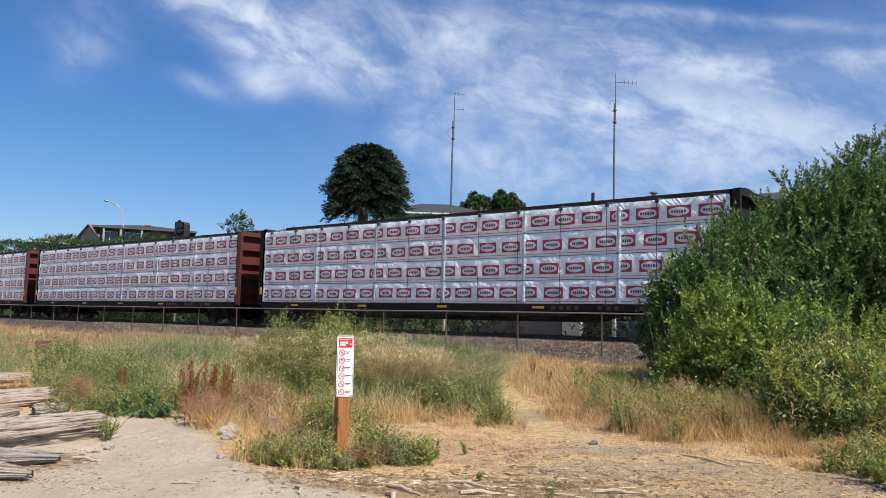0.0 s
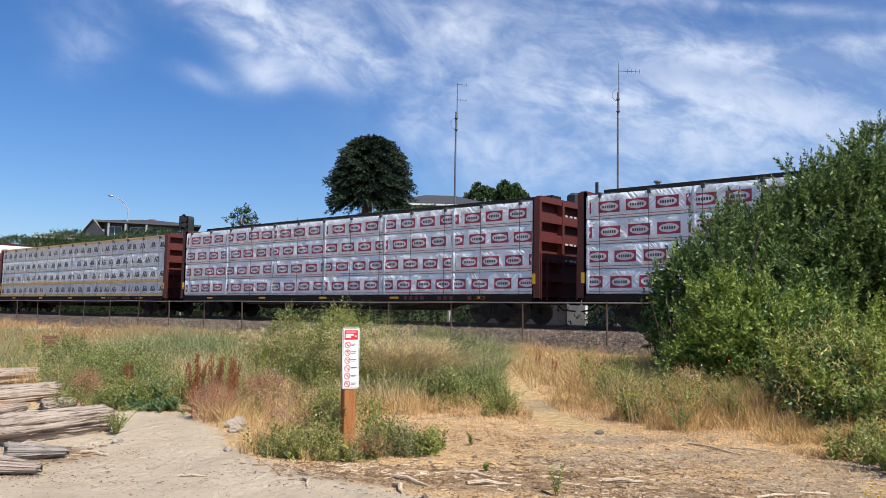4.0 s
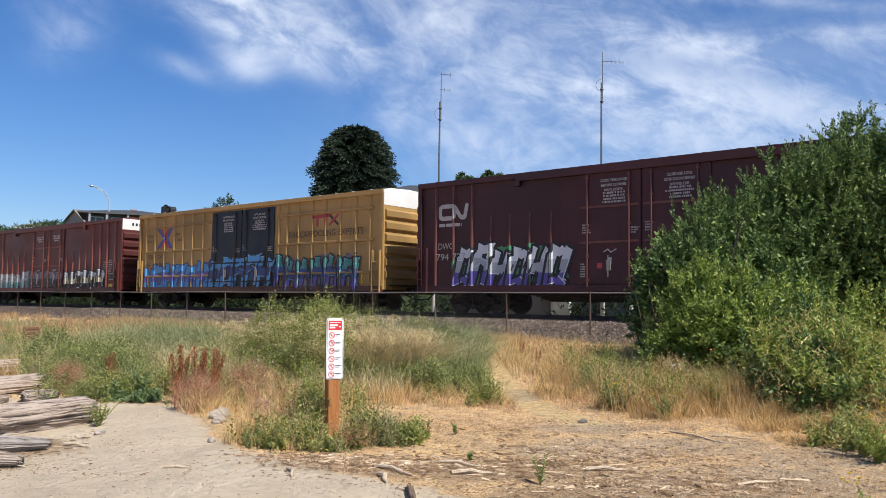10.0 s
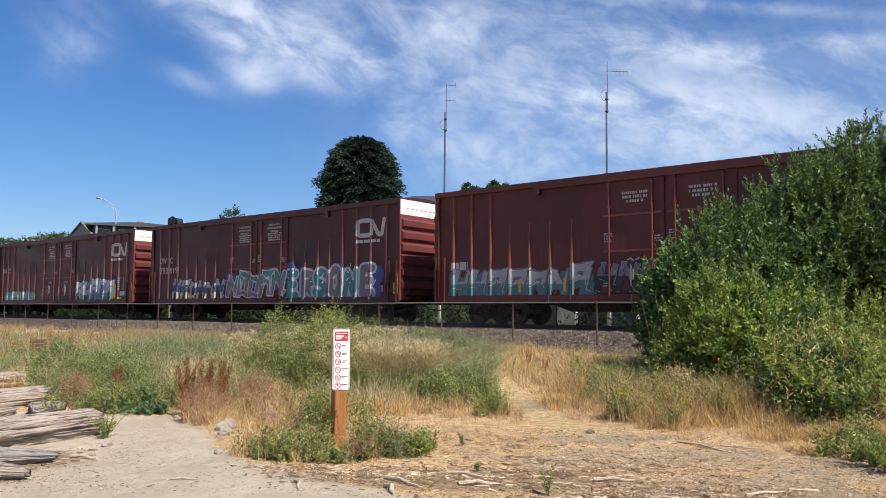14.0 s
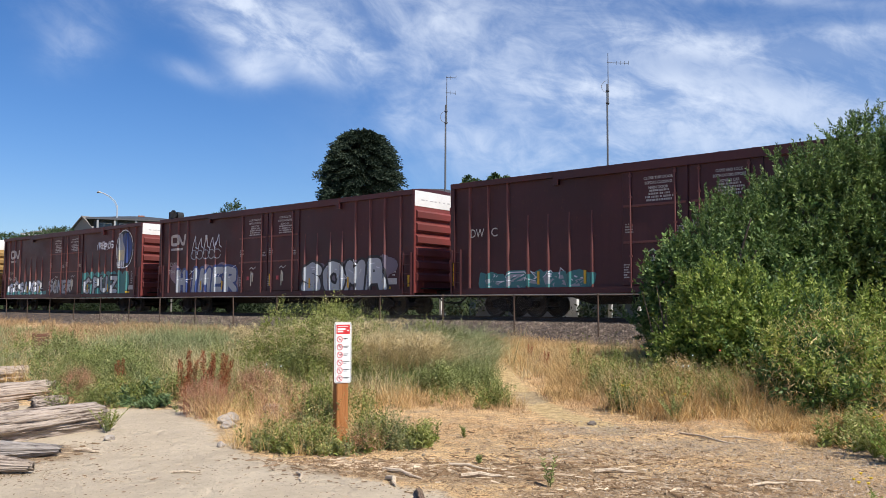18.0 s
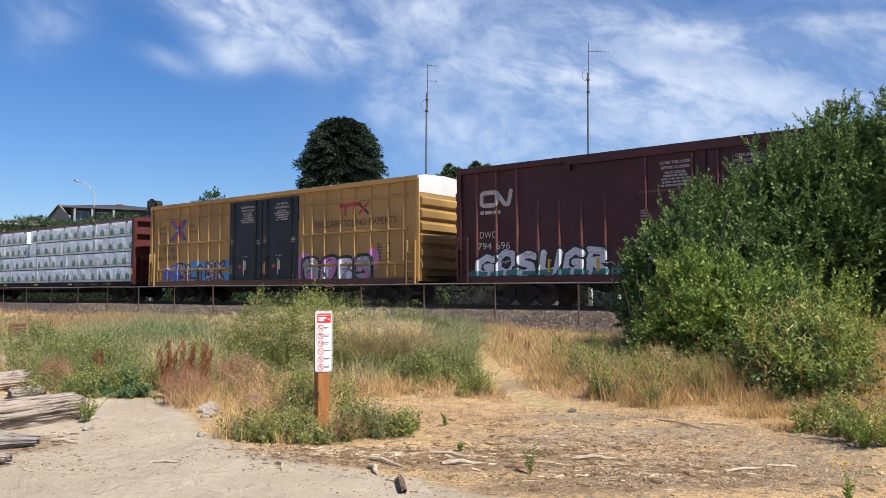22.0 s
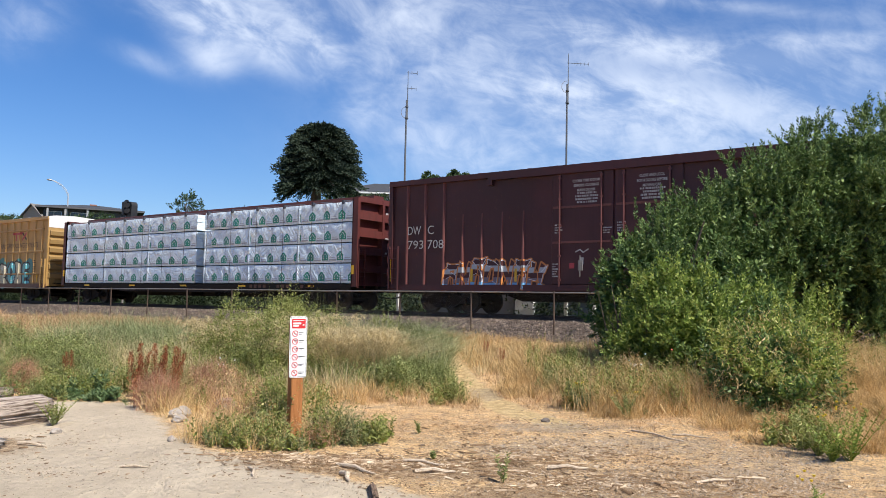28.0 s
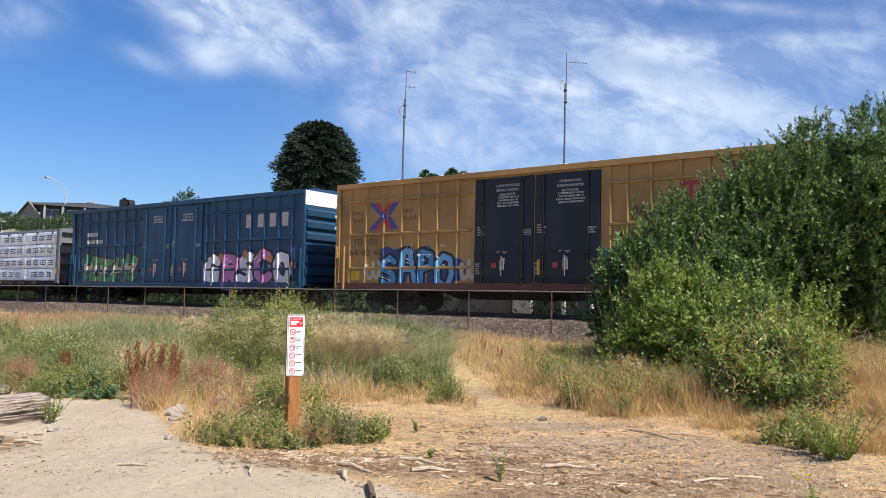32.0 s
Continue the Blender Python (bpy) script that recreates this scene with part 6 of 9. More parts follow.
def wrap_mesh(kind, w, h, seed, mats):
    """A wrapped bundle of boards, its near face drawn into slanting folds, with printed marks."""
    rng = random.Random(seed)
    noise.seed_set(seed + 1)
    g = Geo()
    nz, d = 8, 1.25
    us = sorted(set([0.0, 0.012, 0.02, 0.028, 0.04, 1.0] + [round(k / 34, 4) for k in range(2, 34)]))
    nx = len(us) - 1
    ph = rng.uniform(0, 20)

    def at(u, v):
        x, z = u * w, v * h
        f = noise.noise(Vector((x * 2.2 + z * 1.6 + ph, z * 0.7, seed * 3.1))) * 0.03 + noise.noise(Vector((x * 6.5 + z * 4.5 + ph, z * 1.2, 7.0))) * 0.012
        f *= min(1, min(u, 1 - u) * w / 0.12 + 0.3) * min(1, min(v, 1 - v) * h / 0.12 + 0.15)
        f += 0.028 * math.exp(-((x - 0.075) / 0.035) ** 2)
        r = 0.03 * max(0, 1 - min(v, 1 - v) * h / 0.06)
        return (x, -f + r, z)
    pts = [at(u, k / nz) for k in range(nz + 1) for u in us]
    quads = [(k * (nx + 1) + i, k * (nx + 1) + i + 1, (k + 1) * (nx + 1) + i + 1, (k + 1) * (nx + 1) + i) for k in range(nz) for i in range(nx)]
    g.faces(pts, quads)
    g.faces([(0.012, 0.03, 0.012), (w - 0.012, 0.03, 0.012), (w - 0.012, 0.03, h - 0.012), (0.012, 0.03, h - 0.012), (0.012, d, 0.012), (w - 0.012, d, 0.012), (w - 0.012, d, h - 0.012), (0.012, d, h - 0.012)],
            ((1, 5, 6, 2), (4, 0, 3, 7), (3, 2, 6, 7), (0, 4, 5, 1), (5, 4, 7, 6)))

    fit = lambda x: max(0.14, min(w - 0.03, x))

    def band(slot, z0, z1, a0, b0, a1, b1, lift):
        """Ink between two heights, its ends given at both, laid along the folds."""
        g.slot = slot
        a0, a1, b0, b1 = fit(a0), fit(a1), fit(b0), fit(b1)
        if max(b0 - a0, b1 - a1) < 0.015:
            return
        n = max(1, int((max(b0, b1) - min(a0, a1)) / 0.07))
        lo = [(a0 + (b0 - a0) * i / n, z0) for i in range(n + 1)]
        hi = [(a1 + (b1 - a1) * i / n, z1) for i in range(n + 1)]
        pp = [(x, at(min(max(x / w, 0), 1), z / h)[1] - lift, z) for x, z in lo + hi]
        g.faces(pp, [(i, i + 1, n + 2 + i, n + 1 + i) for i in range(n)])

    def ell(slot, cx, cz, rx, rz, lift, n=8):
        for k in range(n):
            va, vb = -1 + 2 * k / n, -1 + 2 * (k + 1) / n
            qa, qb = rx * math.sqrt(max(0, 1 - va * va)), rx * math.sqrt(max(0, 1 - vb * vb))
            band(slot, cz + va * rz, cz + vb * rz, cx - qa, cx + qa, cx - qb, cx + qb, lift)

    def rect(slot, a, b, z0, z1, lift):
        n = max(1, int((z1 - z0) / 0.1))
        for k in range(n):
            band(slot, z0 + (z1 - z0) * k / n, z0 + (z1 - z0) * (k + 1) / n, a, b, a, b, lift)
    step = {"red": 1.04, "tree": 1.0, "peak": 1.0, "bar": 0.85}[kind]
    x = rng.uniform(-0.7, 0.1) if kind in ("red", "tree", "peak") else rng.uniform(-0.25, 0.45)
    while x < w:
        jz = rng.uniform(-0.015, 0.015)
        a, b = fit(x), fit(x + {"red": 0.78, "tree": 0.6, "peak": 0.72, "bar": 0.58}[kind])
        whole = b - a > 0.5
        if kind == "red":
            a, b = x, x + 0.78
            z0, z1 = h * 0.24 + jz, h * 0.24 + 0.38 + jz
            rect(1, a, b, z0, z1, 0.006)
            cx, cz = (a + b) / 2, (z0 + z1) / 2
            ell(2, cx, cz, (b - a) * 0.43, 0.145, 0.010)
            for k in range(6):
                q = cx - 0.24 + k * 0.082
                rect(3, q, q + 0.056, cz - 0.045, cz + 0.045, 0.014)
        elif kind == "tree":
            a = x
            z0 = h * 0.12 + jz
            k = 0.82
            rect(1, a, a + 0.52 * k, z0, z0 + 0.25 * k, 0.006)
            band(1, z0 + 0.25 * k, z0 + 0.45 * k, a - 0.03, a + 0.55 * k, a + 0.2 * k, a + 0.32 * k, 0.006)
            rect(2, a + 0.1 * k, a + 0.42 * k, z0 + 0.08 * k, z0 + 0.18 * k, 0.009)
            band(2, z0 + 0.18 * k, z0 + 0.36 * k, a + 0.07 * k, a + 0.45 * k, a + 0.24 * k, a + 0.28 * k, 0.009)
            rect(1, a + 0.17 * k, a + 0.35 * k, z0, z0 + 0.17 * k, 0.012)
            band(1, z0 + 0.13 * k, z0 + 0.34 * k, a + 0.085 * k, a + 0.435 * k, a + 0.25 * k, a + 0.27 * k, 0.012)
            rect(3, a + 0.48, a + 0.94, z0 - 0.01, z0 + 0.05, 0.006), rect(3, a + 0.5, a + 0.86, z0 + 0.1, z0 + 0.12, 0.006)
        elif kind == "peak":
            a, k, z0 = x, 0.68, h * 0.3 + jz
            at_k = lambda slot, za, zb, *e: band(slot, z0 + za * k, z0 + zb * k, *[a + q * k for q in e], 0.006 if slot == 1 else 0.012)
            at_k(1, 0, 0.44, -0.04, 0.1, 0.2, 0.34), at_k(1, 0.02, 0.44, 0.2, 0.33, 0.2, 0.3), at_k(1, 0, 0.44, 0.3, 0.82, 0.44, 0.62)
            at_k(2, 0.06, 0.1, 0.44, 0.68, 0.45, 0.67), at_k(2, 0.1, 0.26, 0.45, 0.5, 0.55, 0.6), at_k(2, 0.26, 0.3, 0.44, 0.6, 0.45, 0.59)
            rect(3, a, a + 0.45, z0 - 0.09, z0 - 0.065, 0.006)
        elif kind == "bar" and whole:
            z0 = h * 0.3 + jz
            rect(1, a, b, z0, z0 + 0.28, 0.006), rect(2, a + 0.05, b - 0.05, z0 + 0.06, z0 + 0.22, 0.010), rect(1, a + 0.12, b - 0.12, z0 + 0.11, z0 + 0.17, 0.014)
        x += step * rng.uniform(0.97, 1.03) * (rng.choice((0.88, 1.0, 1.0, 1.15)) if kind == "peak" else 1.0)
    if kind == "tree":       # a thin binding round the middle of the bundle
        rect(3, w / 2 - 0.012, w / 2 + 0.012, 0.03, h - 0.03, 0.016)
    if kind == "red":
        rect(1, 0.13, w - 0.03, h * 0.085, h * 0.105, 0.007)
    me = g.mesh("lumber_pack", [M[m] for m in mats])
    me.polygons.foreach_set("use_smooth", [i < len(quads) for i in range(len(me.polygons))])
    return me


def bulkhead(car, s, mat, H, L):
    """An end wall of steel posts and shelves."""
    g = Geo()
    x0, x1 = sorted((s * L / 2, s * (L / 2 + 0.3)))
    g.box(*sorted((s * L / 2, s * (L / 2 + 0.05))), -1.56, 1.56, 0.95, H)
    for y in (-1.56, -0.06, 1.42):
        g.box(x0, x1, y, y + 0.14, 0.95, H)
    bh = part("bulkhead", g, mat, car, "ribbed steel end bulkhead")
    for i in range(6):
        z = 1.0 + (H - 1.0) * i / 5.0
        g = Geo()
        g.box(*sorted((s * (L / 2 + 0.05), s * (L / 2 + 0.28))), -1.42, 1.42, z - (0.16 if i else 0), z + (0.14 if i < 5 else 0.06))
        part("beam", g, mat, bh)
    g = Geo()
    rng = random.Random(3)
    for z in (H - 0.55, H - 1.6, H - 2.2):
        for k in range(3):
            g.box(*sorted((s * (L / 2 + 0.285), s * (L / 2 + 0.292))), 0.15 + k * 0.3, 0.15 + k * 0.3 + rng.uniform(0.12, 0.25), z, z + 0.07)
    part("stencil", g, "stencil", bh)["kind"] = "stuff"
    g = Geo()
    g.box(*sorted((s * (L / 2 + 0.02), s * (L / 2 + 0.14))), -1.59, -1.57, 1.45, 1.8)
    part("reflector", g, "safety", bh, "yellow reflective strip")
    end_ladder(car, s, L + 0.55, mat, -1.3)


def lumber_car(label, kind, frame, H, mats, seed, rows=4, cols=6, gaps=()):
    car = thing("lumber_car", label, "flatcar", "cars of the freight train")
    L, hl = LOAD, LOAD / 2
    g = Geo()
    g.box(-hl - 0.1, hl + 0.1, -1.5, 1.5, 0.9, 1.06)
    part("deck", g, "under", car)
    for s in (-1, 1):
        g = Geo()
        y0, y1 = sorted((s * 1.46, s * 1.56))
        g.prism([(-hl, 1.05), (-hl, 0.84), (-6.3, 0.84), (-5.4, 0.66), (5.4, 0.66), (6.3, 0.84), (hl, 0.84), (hl, 1.05)], "y", y0, y1)
        part("side_sill", g, "under", car, "deep black side sill")
    rng = random.Random(seed)
    for k in range(5):
        g = Geo()
        g.box(-9 + k * 4.4, -8.5 + k * 4.4, -1.566, -1.561, 0.92, 1.0)
        part("reflector", g, "safety", car, "yellow reflective strip")
    for k in (0, 1, 2, 3, 6, 7, 8, 11, 12, 13):
        g = Geo()
        g.box(5.0 + k * 0.3, 5.17 + k * 0.3, -1.566, -1.561, 0.88, 1.02)
        part("car_mark", g, "sill_rust", car)
    g = Geo()
    g.box(-hl, hl, -0.3, 0.3, H - 0.02, H + (0.34 if kind != "peak" else 0.1))
    part("centre_beam", g, "under" if kind == "red" else frame, car, "steel centre beam along the load")
    for i in range(9):
        x = -hl + 0.2 + i * (L - 0.4) / 8
        g = Geo()
        g.box(x - 0.06, x + 0.06, -0.1, 0.1, 1.05, H - 0.02)
        part("post", g, frame, car)
    for s in (-1, 1):
        bulkhead(car, s, frame, H + 0.1, L)
    z0, hh = 1.09, (H - 1.09) / rows
    w = L / cols
    meshes = [wrap_mesh(kind, w - 0.016, hh - (0.045 if kind == "tree" else 0.02), seed * 10 + i, mats) for i in range(7)]
    for s in (-1, 1):
        for r in range(rows):
            runs = [(-hl, gaps[0]), (gaps[0] + 0.62, hl)] if gaps and s < 0 and r >= gaps[1] else [(-hl, hl)]
            for a, b in runs:
                count = max(1, round((b - a) / w))
                k = (b - a) / (count * w)
                for c in range(count):
                    me = meshes[(r * 3 + c * 2 + (c // 2)) % 7]
                    ob = part("lumber_pack", me, mats[0], car)
                    y = s * (1.52 - (0.02 if kind == "peak" else 0.0) * rng.random())
                    x = a + 0.008 + c * w * k
                    ob.location = (x if s < 0 else x + (w - 0.016) * k, y, z0 + r * hh)
                    ob.rotation_euler = (0, 0, 0 if s < 0 else math.pi)
                    ob.scale = (k, 1, 1)
    if kind == "peak":
        for z in (z0 + hh - 0.05, z0 - 0.02):
            for c in range(cols):
                g = Geo()
                x = -hl + c * w
                g.box(x + 0.03, x + w - 0.03, -1.57, -1.4, z, z + 0.16)
                part("board_tier", g, "lumber", car, "unwrapped sawn boards")
        for c in range(cols):
            g = Geo()
            g.box(-hl + c * w + 0.02, -hl + c * w + w - 0.02, -1.54, -0.9, H - 0.04, H + 0.08)
            part("board_tier", g, "lumber", car, "unwrapped sawn boards")
    n = 13
    for i in range(n):
        x = -hl + 0.55 + i * (L - 1.1) / (n - 1)
        g = Geo()
        g.box(x - 0.009, x + 0.009, -1.582, -1.576, 1.0, H + 0.02)
        g.box(x - 0.05, x + 0.05, -1.585, -1.4, H - 0.12, H + 0.04)
        g.tube([(x, -1.4, H + 0.03), (x, -0.3, H + 0.2)], 0.014, 5)
        part("strap", g, "strap", car, "dark tie-down strap")
    add_running_gear(car, L, 9.2)
    return car


def build_lumber():
    red = ["film", "logo_red", "logo_white", "logo_dark"]
    tree = ["film_grey", "logo_green", "logo_white", "logo_grey"]
    return {
        "A1": lumber_car("lumber car loaded with white wrapped bundles marked in red, dark frame", "red", "under", 4.42, red, 1),
        "A2": lumber_car("lumber car loaded with white wrapped bundles marked in red, red-brown bulkheads", "red", "oxide", 4.42, red, 2),
        "A3": lumber_car("lumber car loaded with white wrapped bundles marked in red, red-brown bulkheads", "red", "oxide", 4.42, red, 3),
        "B": lumber_car("lumber car with silver wrapped bundles, dark peak marks and bare boards", "peak", "oxide", 4.38, ["film_blue", "logo_navy", "film_blue", "logo_grey"], 4),
        "H": lumber_car("lumber car loaded with white wrapped bundles marked with green trees", "tree", "oxide", 4.45, tree, 5, gaps=(-1.6, 2)),
        "J": lumber_car("lumber car with green-marked white bundles and a gap in its load", "tree", "oxide", 4.45, tree, 6, gaps=(0.9, 0)),
        "M": lumber_car("lumber car with grey bulkheads and white bundles marked with dark bars", "bar", "grey_steel", 3.95, ["film", "logo_dark", "film"], 7),
    }


CARS = {**build_lumber(), **build_boxcars()}
# west end of each car's body, measured from that of the first boxcar
WEST = {"A1": 94.5, "A2": 69.9, "A3": 45.34, "B": 20.8, "C": 0, "D": -20.64, "E": -41.28, "F1": -61.92, "F2": -82.56, "F3": -103.2, "F4": -123.84, "G": -144.48,
        "H": -168.82, "I": -189.71, "J": -214.13, "K": -234.92, "L": -255.58, "M": -279.8}


# ---- buildings and lamps on and below the bluff ----
def window(parent, x, z, w, h, y=0.0):
    g = Geo()
    for a, b, c, d in ((x - w / 2 - 0.08, x - w / 2, z - 0.08, z + h + 0.08), (x + w / 2, x + w / 2 + 0.08, z - 0.08, z + h + 0.08), (x - w / 2, x + w / 2, z - 0.08, z), (x - w / 2, x + w / 2, z + h, z + h + 0.08), (x - 0.03, x + 0.03, z, z + h)):
        g.box(a, b, y - 0.06, y + 0.02, c, d)
    win = part("window", g, "trim", parent, "white-framed window")
    g = Geo()
    g.box(x - w / 2, x + w / 2, y - 0.02, y + 0.01, z, z + h)
    part("pane", g, "glass", win)


def house(label, at, turn, w, d, wall_h, roof_h, wall, roof, hip=True, windows=(), over=0.5, posts=(), chimney=None, group="houses on the bluff"):
    """A house in its own space: front at y = 0 facing -y, floor at z = 0."""
    h = thing("house", label, "house", group, at=at)
    h.rotation_euler = (0, 0, radians(turn))
    g = Geo()
    g.box(-w / 2, w / 2, 0, d, -3.5, wall_h)
    if not hip:
        g.prism([(0, wall_h), (d, wall_h), (d / 2, wall_h + roof_h)], "x", -w / 2, w / 2)
    part("wall", g, wall, h)
    g = Geo()
    x0, x1, y0, y1, t = -w / 2 - over, w / 2 + over, -over, d + over, 0.16
    if hip:
        rl = max(w - d, 1.0) / 2
        p = [(x0, y0, wall_h), (x1, y0, wall_h), (x1, y1, wall_h), (x0, y1, wall_h), (-rl, d / 2, wall_h + roof_h), (rl, d / 2, wall_h + roof_h)]
        q = [(x, y, z + t) for x, y, z in p]
        g.faces(q, ((0, 1, 5, 4), (2, 3, 4, 5), (1, 2, 5), (3, 0, 4)))
        g.faces(p[:4] + q[:4], ((3, 2, 1, 0), (0, 1, 5, 4), (1, 2, 6, 5), (2, 3, 7, 6), (3, 0, 4, 7)))
    else:
        lo = wall_h - over * roof_h / (d / 2)
        g.prism([(-over, lo), (d / 2, wall_h + roof_h), (d + over, lo), (d + over, lo + t), (d / 2, wall_h + roof_h + t), (-over, lo + t)], "x", x0, x1)
    part("roof", g, roof, h, "shingled roof")
    g = Geo()
    g.box(x0 - 0.02, x1 + 0.02, y0 - 0.04, y0, wall_h - (0.05 if hip else 0.4), wall_h + 0.14)
    part("fascia", g, "siding_dark" if wall == "siding_dark" else "trim", h)
    for x, z, ww, hh in windows:
        window(h, x, z, ww, hh, -0.02)
    for x in posts:
        g = Geo()
        g.block(x - 0.12, x + 0.12, -over + 0.05, -over + 0.29, -1.0, wall_h - 0.02, 0.02)
        part("porch_post", g, "siding", h)
    if chimney:
        g = Geo()
        cx, cy, top = chimney
        g.block(cx - 0.35, cx + 0.35, cy - 0.35, cy + 0.35, wall_h, top, 0.03)
        g.block(cx - 0.42, cx + 0.42, cy - 0.42, cy + 0.42, top - 0.2, top, 0.03)
        part("chimney", g, "brick", h, "red brick chimney")
    return h


def build_houses():
    house("dark modern house with a low hip roof and porch posts", (-96.2, 53.4, 10.0), 60.5, 10.8, 9, 2.5, 0.9, "siding_dark", "roof", True,
          ((-4.2, 0.4, 1.6, 1.6), (-1.4, 0.4, 1.8, 1.6), (1.6, 0.9, 1.2, 0.9), (4.2, 0.9, 1.4, 0.9)), 0.9, (-4.9, -2.9, -0.4), (0.2, 3.5, 3.55))
    house("tan gabled house with a shingle roof", (-114.7, 59.3, 10.0), 100, 5.6, 5.6, 2.6, 2.1, "siding_tan", "roof_tan", False, (), 0.35)
    house("tan house with a long roof and brick chimney", (-110.2, 48.6, 9.0), 66, 6.6, 6, 1.95, 1.0, "siding_tan", "roof_tan", True, ((0, 0.5, 1.2, 1),), 0.5, (), (1.2, 3.0, 3.2))
    mid = house("pale grey house with a dark hip roof and white windows", (-62.6, 72.0, 11.0), 43, 12.6, 9, 3.55, 1.75, "siding", "roof", True,
                ((-4.4, 2.1, 1.3, 1.0), (-2.9, 2.1, 1.3, 1.0), (0.6, 2.1, 1.3, 1.0), (2.2, 2.1, 1.3, 1.0)), 0.6)
    g = Geo()
    for x, top in ((4.3, 4.9), (5.6, 5.0), (6.2, 4.8)):
        g.tube([(x, 3, 3.2), (x, 3, top)], 0.09, 8)
        g.tube([(x, 3, top - 0.1), (x, 3, top + 0.06)], 0.14, 8)
    part("roof_vent", g, "galv", mid, "small metal roof vents")
    low = house("grey-sided house behind the railway with a low shingle roof", (-17.0, 33.0, 0.9), 0, 18, 7, 4.9, 1.85, "siding", "roof", True,
                ((-7, 1.0, 1.2, 1.2), (-4, 1.0, 1.2, 1.2), (0, 1.0, 1.6, 1.2), (4, 1.0, 1.2, 1.2), (7, 1.0, 1.2, 1.2)), 0.4, group="houses below the bluff")
    g = Geo()
    g.block(-4.75, -4.1, 1.7, 2.3, 6.3, 6.95, 0.12)
    part("roof_fan", g, "roof", low, "dark domed roof fan")
    g = Geo()
    g.tube([(-3.3, 2.3, 6.2), (-3.3, 2.3, 7.45)], 0.085, 8)
    part("stove_pipe", g, "signal", low, "black stove pipe")
    g = Geo()
    for z, r in ((6.8, 0.1), (7.15, 0.18), (7.25, 0.12), (7.35, 0.2)):
        g.tube([(-0.4, 3.1, 6.2 if r == 0.1 else z - 0.06), (-0.4, 3.1, z + (0.4 if r == 0.1 else 0))], r, 10)
    part("chimney_cap", g, "galv", low, "round metal chimney cap")
    # a low grey wall and pale posts just beyond the track
    wall = thing("concrete_wall", "low grey concrete wall beyond the railway", "wall", at=(-21.2, 30.2, 0.85))
    g = Geo()
    g.block(-2.2, 2.3, 0, 0.25, 0, 1.45, 0.02)
    part("wall_face", g, "wall_grey", wall)
    g = Geo()
    g.block(2.36, 3.3, -0.02, 0.2, 0, 1.5, 0.02)
    part("gate_panel", g, "trim", wall, "white gate panel")
    for x in (-25.4, -16.2, -14.9):
        post = thing("white_post", "short white painted post", "post", "white posts beyond the railway", at=(x, 30.0, 0.8))
        g = Geo()
        g.block(-0.07, 0.07, -0.07, 0.07, 0, 1.5, 0.015)
        part("shaft", g, "trim", post)
        g = Geo()
        g.rings([[(-0.08, -0.08, 1.5), (0.08, -0.08, 1.5), (0.08, 0.08, 1.5), (-0.08, 0.08, 1.5)], [(-0.02, -0.02, 1.56), (0.02, -0.02, 1.56), (0.02, 0.02, 1.56), (-0.02, 0.02, 1.56)]])
        part("cap", g, "trim", post)


build_houses()


